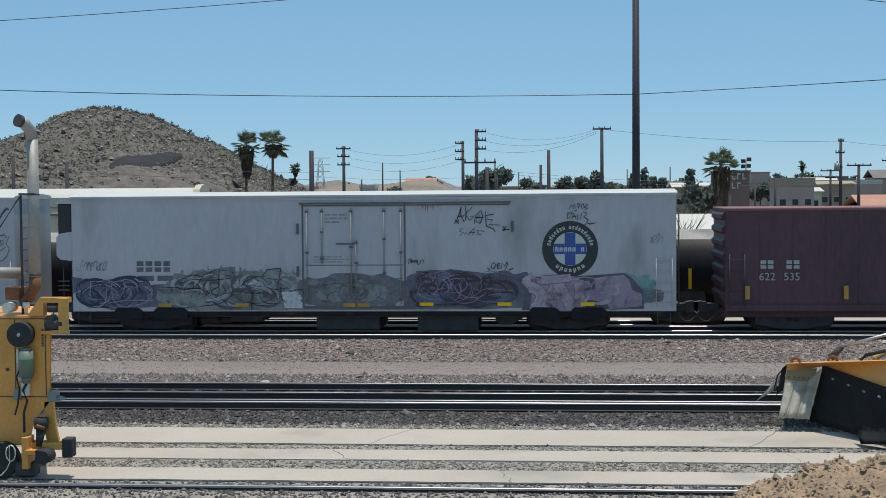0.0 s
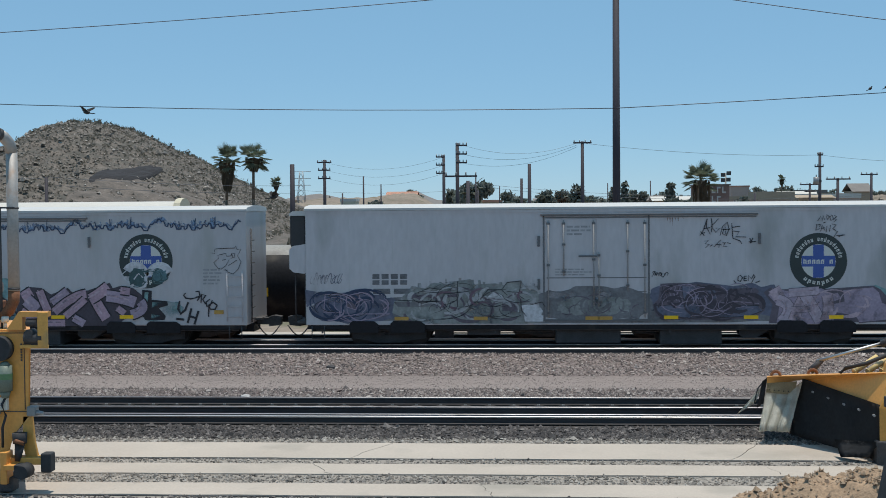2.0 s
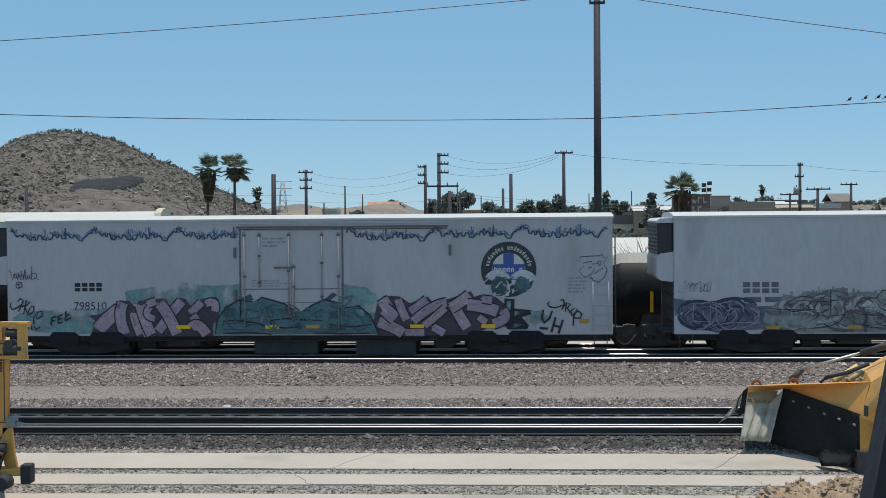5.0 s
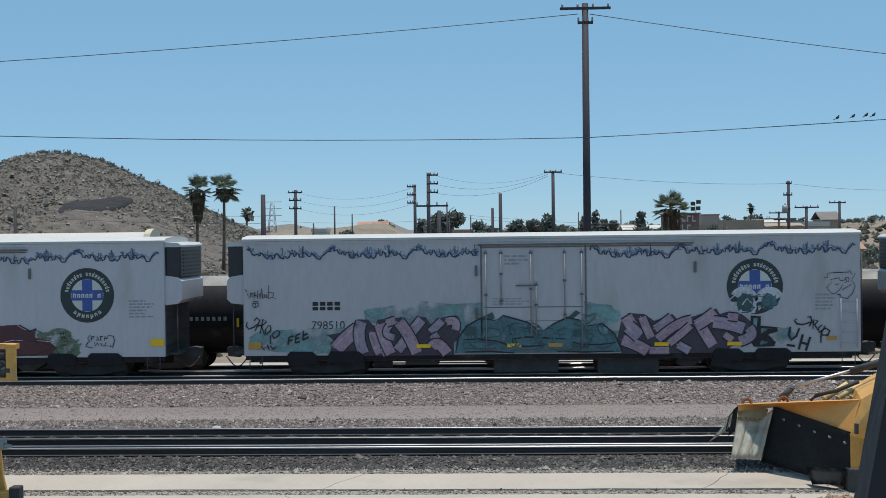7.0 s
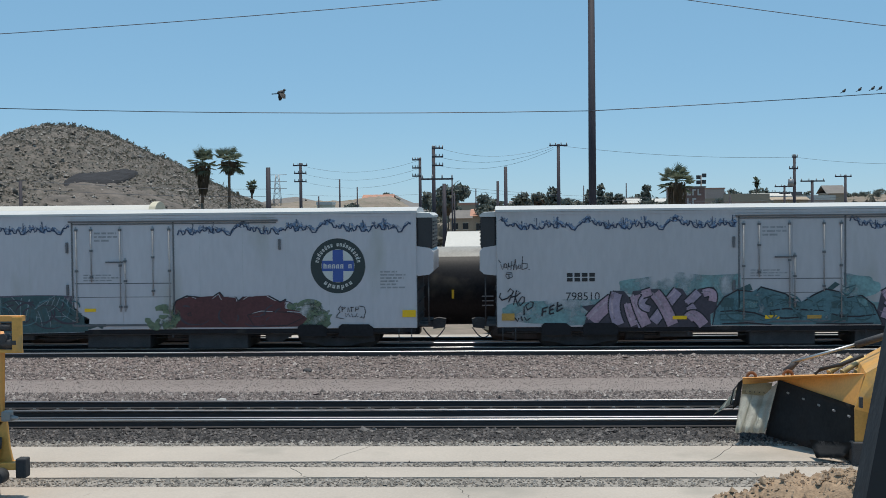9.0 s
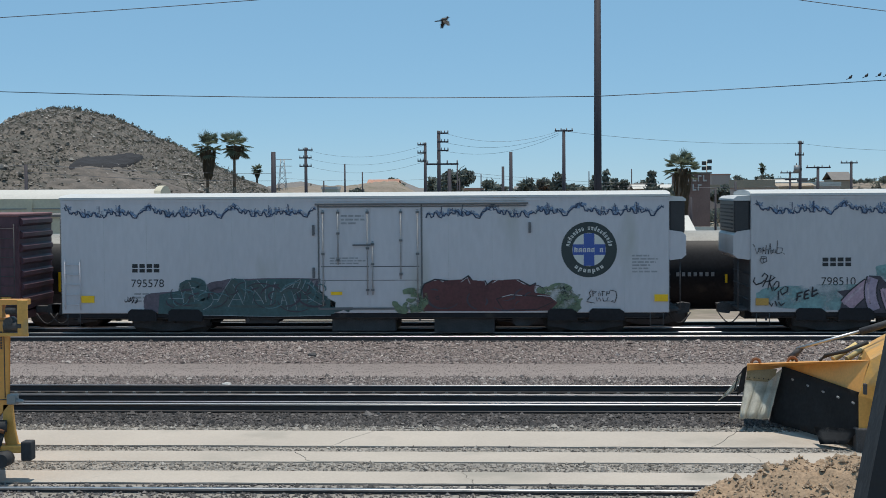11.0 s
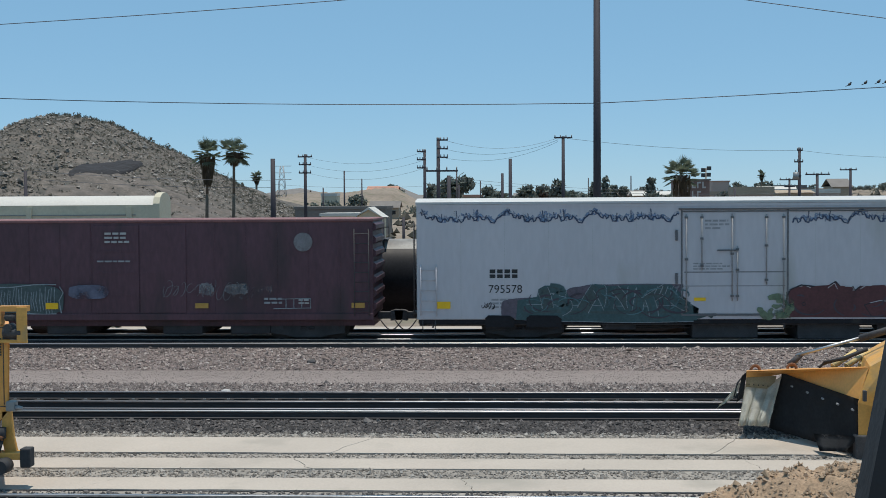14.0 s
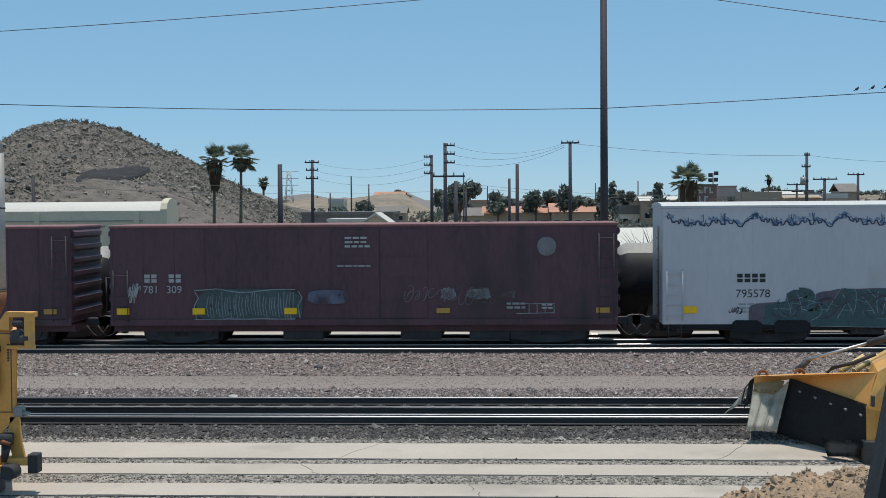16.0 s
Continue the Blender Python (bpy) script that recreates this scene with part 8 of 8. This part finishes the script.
    ram = part("ram_rod", bm, CHROME, m, "bright steel ram rod")
    bm = B()
    tube(bm, (5.56, 27.9, 1.19), (5.81, 27.9, 1.44), 0.075, 0.055, 10)
    part("ram_eye", bm, DARK, ram)
    bm = B()
    tube(bm, (6.85, 27.4, 1.80), (7.75, 27, 2.15), 0.07, 0.07, 12)
    part("ram_barrel", bm, DARK, ram)
    dusty = mat("dust_covered_yellow_slat", (0.58, 0.44, 0.20), 0.75, 0, 0.15, 3, 30, 0.1, (0.50, 0.43, 0.30), 0.5)
    x, y, z = 6.34, 27.45, 1.24
    for k in range(7):
        bm = B()
        a, b = (x + 0.24 * k, y - 0.12 * k, z + 0.02 * k), (x + 0.24 * k + 0.50, y - 0.12 * k + 0.25, z + 0.02 * k + 0.27)
        tube(bm, a, b, 0.055, 0.055, 10)
        tube(bm, tuple(p - 0.02 * (q - p) for p, q in zip(a, b)), a, 0.066, 0.066, 10)
        part("hood_slat", bm, dusty, m, "dusty pale yellow slanting slat")
    bm = B()
    pipe(bm, [(6.00, 27.2, 1.24), (6.11, 27.2, 1.34), (6.47, 27, 1.46), (6.85, 26.8, 1.66)], 0.04, 8)
    part("hose", bm, RUBBER, m)
    body = [(6.35, 25.45, -0.13), (6.34, 25.45, 0.81), (6.59, 25.6, 1.46), (7.05, 25.6, 1.72), (9.5, 25.4, 2.5), (9.5, 25.4, -0.1)]
    part("body", loft(body, [(x + 0.4, y + 2.2, z) for x, y, z in body]), MACHINE_OLD, m, "dusty yellow machine body")
    bm = B()
    box(bm, 6.62, 9.4, 25.2, 25.36, 0.25, 1.05, 0.02)
    part("side_box", bm, GREYPAINT, m)
    bm = B()
    box(bm, 6.40, 6.46, 25.30, 25.4, 0.85, 1.05, 0.01)
    part("handle", bm, DARK, m)
    bm = B()
    box(bm, 6.3, 6.6, 25.4, 26.9, -0.26, 0.2, 0.03)
    part("skid", bm, DARK, m)
    bm = B()
    tube(bm, (7.8, 25.1, 0.2), (7.8, 25.35, 0.2), 0.45, 0.45, 28)
    part("wheel", bm, DARK, m)
    return m


def soil_heap():
    bm = B()
    n = 80
    def hz(x, y):
        d = math.hypot((x - 6.9) / 5.2, (y - 20.1) / 1.8)
        k = max(0.0, 1 - d)
        lump = noise.fractal(Vector((x * 1.1, y * 1.1, 2.0)), 0.9, 2.0, 5)
        return -0.30 + 1.42 * k ** 0.85 + (0.24 * lump + 0.05 * noise.fractal(Vector((x * 6, y * 6, 5.0)), 0.8, 2.0, 3) if k > 0 else 0) * min(1, k * 5)
    xs, ys = [2.0 + 10.4 * i / (n * 2) for i in range(n * 2 + 1)], [18.2 + 3.8 * j / n for j in range(n + 1)]
    g = [[bm.verts.new((x, y, hz(x, y))) for x in xs] for y in ys]
    for j in range(n):
        for i in range(n * 2):
            bm.faces.new((g[j][i], g[j][i + 1], g[j + 1][i + 1], g[j + 1][i])).smooth = True
    solid("soil_heap", bm, DIRT, "brown heap of dug soil with clods", "soil heap", kind="structure")
    r = random.Random(31)
    spots = []
    for _ in range(4200):
        x, y = r.uniform(2.3, 10), r.uniform(18.6, 21.7)
        if hz(x, y) > -0.24:
            spots.append((x, y, hz(x, y) - 0.01))
    scatter("soil_clods", stones_mat("soil_clods", [(0.36, 0.26, 0.175), (0.29, 0.21, 0.14), (0.42, 0.31, 0.22), (0.23, 0.16, 0.11)]), "loose brown clods on the heap", "soil", spots, 32, 0.03, 0.8, 2)


rail_machine()
broom_machine()
soil_heap()
bm = B()
prism(bm, [(0.3306 + 0.187 * 0.35, 4.586 + 0.35), (0.3306 + 0.187 * 0.35 + 0.12, 4.586 + 0.35), (-0.57 + 0.12, -0.26), (-0.57, -0.26)], 1.16, 1.2)
solid("window_post", bm, mat("dark_blue_grey_post", (0.008, 0.010, 0.014), 0.7), "dark slanting post close to the camera", "post", kind="structure")
# a pale stone and a dark one on the ballast
for nm, c, s, m, lb in (("pale_stone", (-7.29, 33.6, -0.16), 0.10, CHALK, "pale stone lying by the rail"), ("dark_lump", (-6.24, 41, -0.28), 0.11, DARK, "dark lump lying on the gravel")):
    bm = B()
    bmesh.ops.create_icosphere(bm, subdivisions=2, radius=s)
    for v in bm.verts:
        v.co = Vector((v.co.x * 1.4, v.co.y, v.co.z * 0.7)) * (1 + 0.25 * noise.noise(v.co * 14))
    o = solid(nm, bm, m, lb, "stone", (c[0], c[1], gz(c[1]) + s * 0.45))

# ---- birds ----
FLYING = []
FEATHER = mat("black_feathers", (0.02, 0.02, 0.022), 0.6)


def bird(perched, label):
    b = thing("bird", label, "bird", (0, 0, 0), "birds")
    bm = B()
    bmesh.ops.create_icosphere(bm, subdivisions=2, radius=0.07)
    for v in bm.verts:
        v.co = Vector((v.co.x * 1.9, v.co.y, v.co.z * (1.0 if not perched else 1.25)))
    part("body", bm, FEATHER, b)
    bm = B()
    bmesh.ops.create_icosphere(bm, subdivisions=2, radius=0.045)
    for v in bm.verts:
        v.co += Vector((0.13, 0, 0.05))
    tube(bm, (0.165, 0, 0.05), (0.21, 0, 0.04), 0.014, 0.003, 6)
    part("head", bm, FEATHER, b)
    bm = B()
    prism(bm, [(-0.10, 0.0), (-0.30, 0.02), (-0.30, -0.01), (-0.10, -0.03)], -0.045, 0.045)
    part("tail", bm, FEATHER, b)
    wings = []
    for s in (-1, 1):
        bm = B()
        tip = 0.46 if not perched else 0.10
        ring = [(0.07, 0.05), (0.10, tip * 0.45), (0.03, tip), (-0.05, tip * 0.95), (-0.08, tip * 0.5), (-0.07, 0.05)]
        vs = [bm.verts.new((x, s * y, 0.02)) for x, y in ring]
        f = bm.faces.new(vs if s > 0 else vs[::-1])
        bmesh.ops.solidify(bm, geom=[f], thickness=0.012)
        wings.append(part("wing", bm, FEATHER, b))
    return b, wings


for x, y, z in ((14.94, 61.8, 9.56), (15.64, 61.8, 9.62), (16.22, 61.8, 9.66), (16.55, 61.8, 9.66), (18.90, 61.8, 9.85)):
    b, _ = bird(True, "small black bird sitting on the wire")
    b.matrix_basis = pose(x, y, z + 0.06, 0, -28, 20 if x < 20 else 160)
    b.scale = (0.72, 0.72, 0.72)


def fly(label, path, heading):
    b, wings = bird(False, label)
    b.scale = (1.6, 1.6, 1.6)
    FLYING.append((b, [(t, pose(x, y, z, 0, -12, heading)) for t, x, y, z in path]))
    for w, s in zip(wings, (1, -1)):
        FLYING.append((w, [(k * 0.2, pose(0, 0, 0, s * (34 if k % 2 else -22), 0, 0)) for k in range(81)]))


fly("black bird climbing over the yard with open wings", [
    (0.0, -13.58, 70, 5.04), (7.4, -13.28, 70, 5.86), (7.9, -12.36, 70, 6.63), (8.2, -11.91, 70, 7.37), (8.4, -11.45, 70, 8.33), (8.6, -11.83, 70, 8.98), (9.0, -11.87, 70, 10.62),
    (9.2, -12.31, 70, 11.45), (9.5, -12.75, 70, 12.32), (9.9, -12.89, 70, 12.52), (10.2, -12.45, 70, 13.02), (11.2, -0.88, 70, 13.45), (12.3, 14.52, 70, 11.36), (12.4, 17.08, 70, 11.67), (12.5, 20.92, 70, 12.02), (16.0, 46.93, 70, 12.56)], 20)
fly("black bird gliding past the hill", [
    (0.0, -16.54, 70, 4.93), (1.2, -21.70, 70, 7.70), (2.3, -24.07, 70, 10.25), (2.7, -25.03, 70, 11.06), (3.1, -25.84, 70, 11.63), (3.5, -26.39, 70, 11.69), (3.9, -26.96, 70, 11.76), (4.6, -29.15, 70, 11.79), (16.0, -55.23, 70, 11.51)], 165)


def travelled(t):
    """How far the train has gone, in metres; it slows a little."""
    return 4.1524 * t - 0.01389 * t * t


def motions():
    for w, u in WAGONS:
        walk(w, [(t, pose(GROWN * (u + travelled(t)), TRAIN_Y, -0.133)) for t in range(17)])
    for ws, x in ROLLING:
        walk(ws, [(k * 0.1333, pose(x, 0, 0.55, 0, math.degrees(travelled(k * 0.1333) / 0.42), 0)) for k in range(121)])
    for b, rows in FLYING:
        walk(b, rows)


motions()
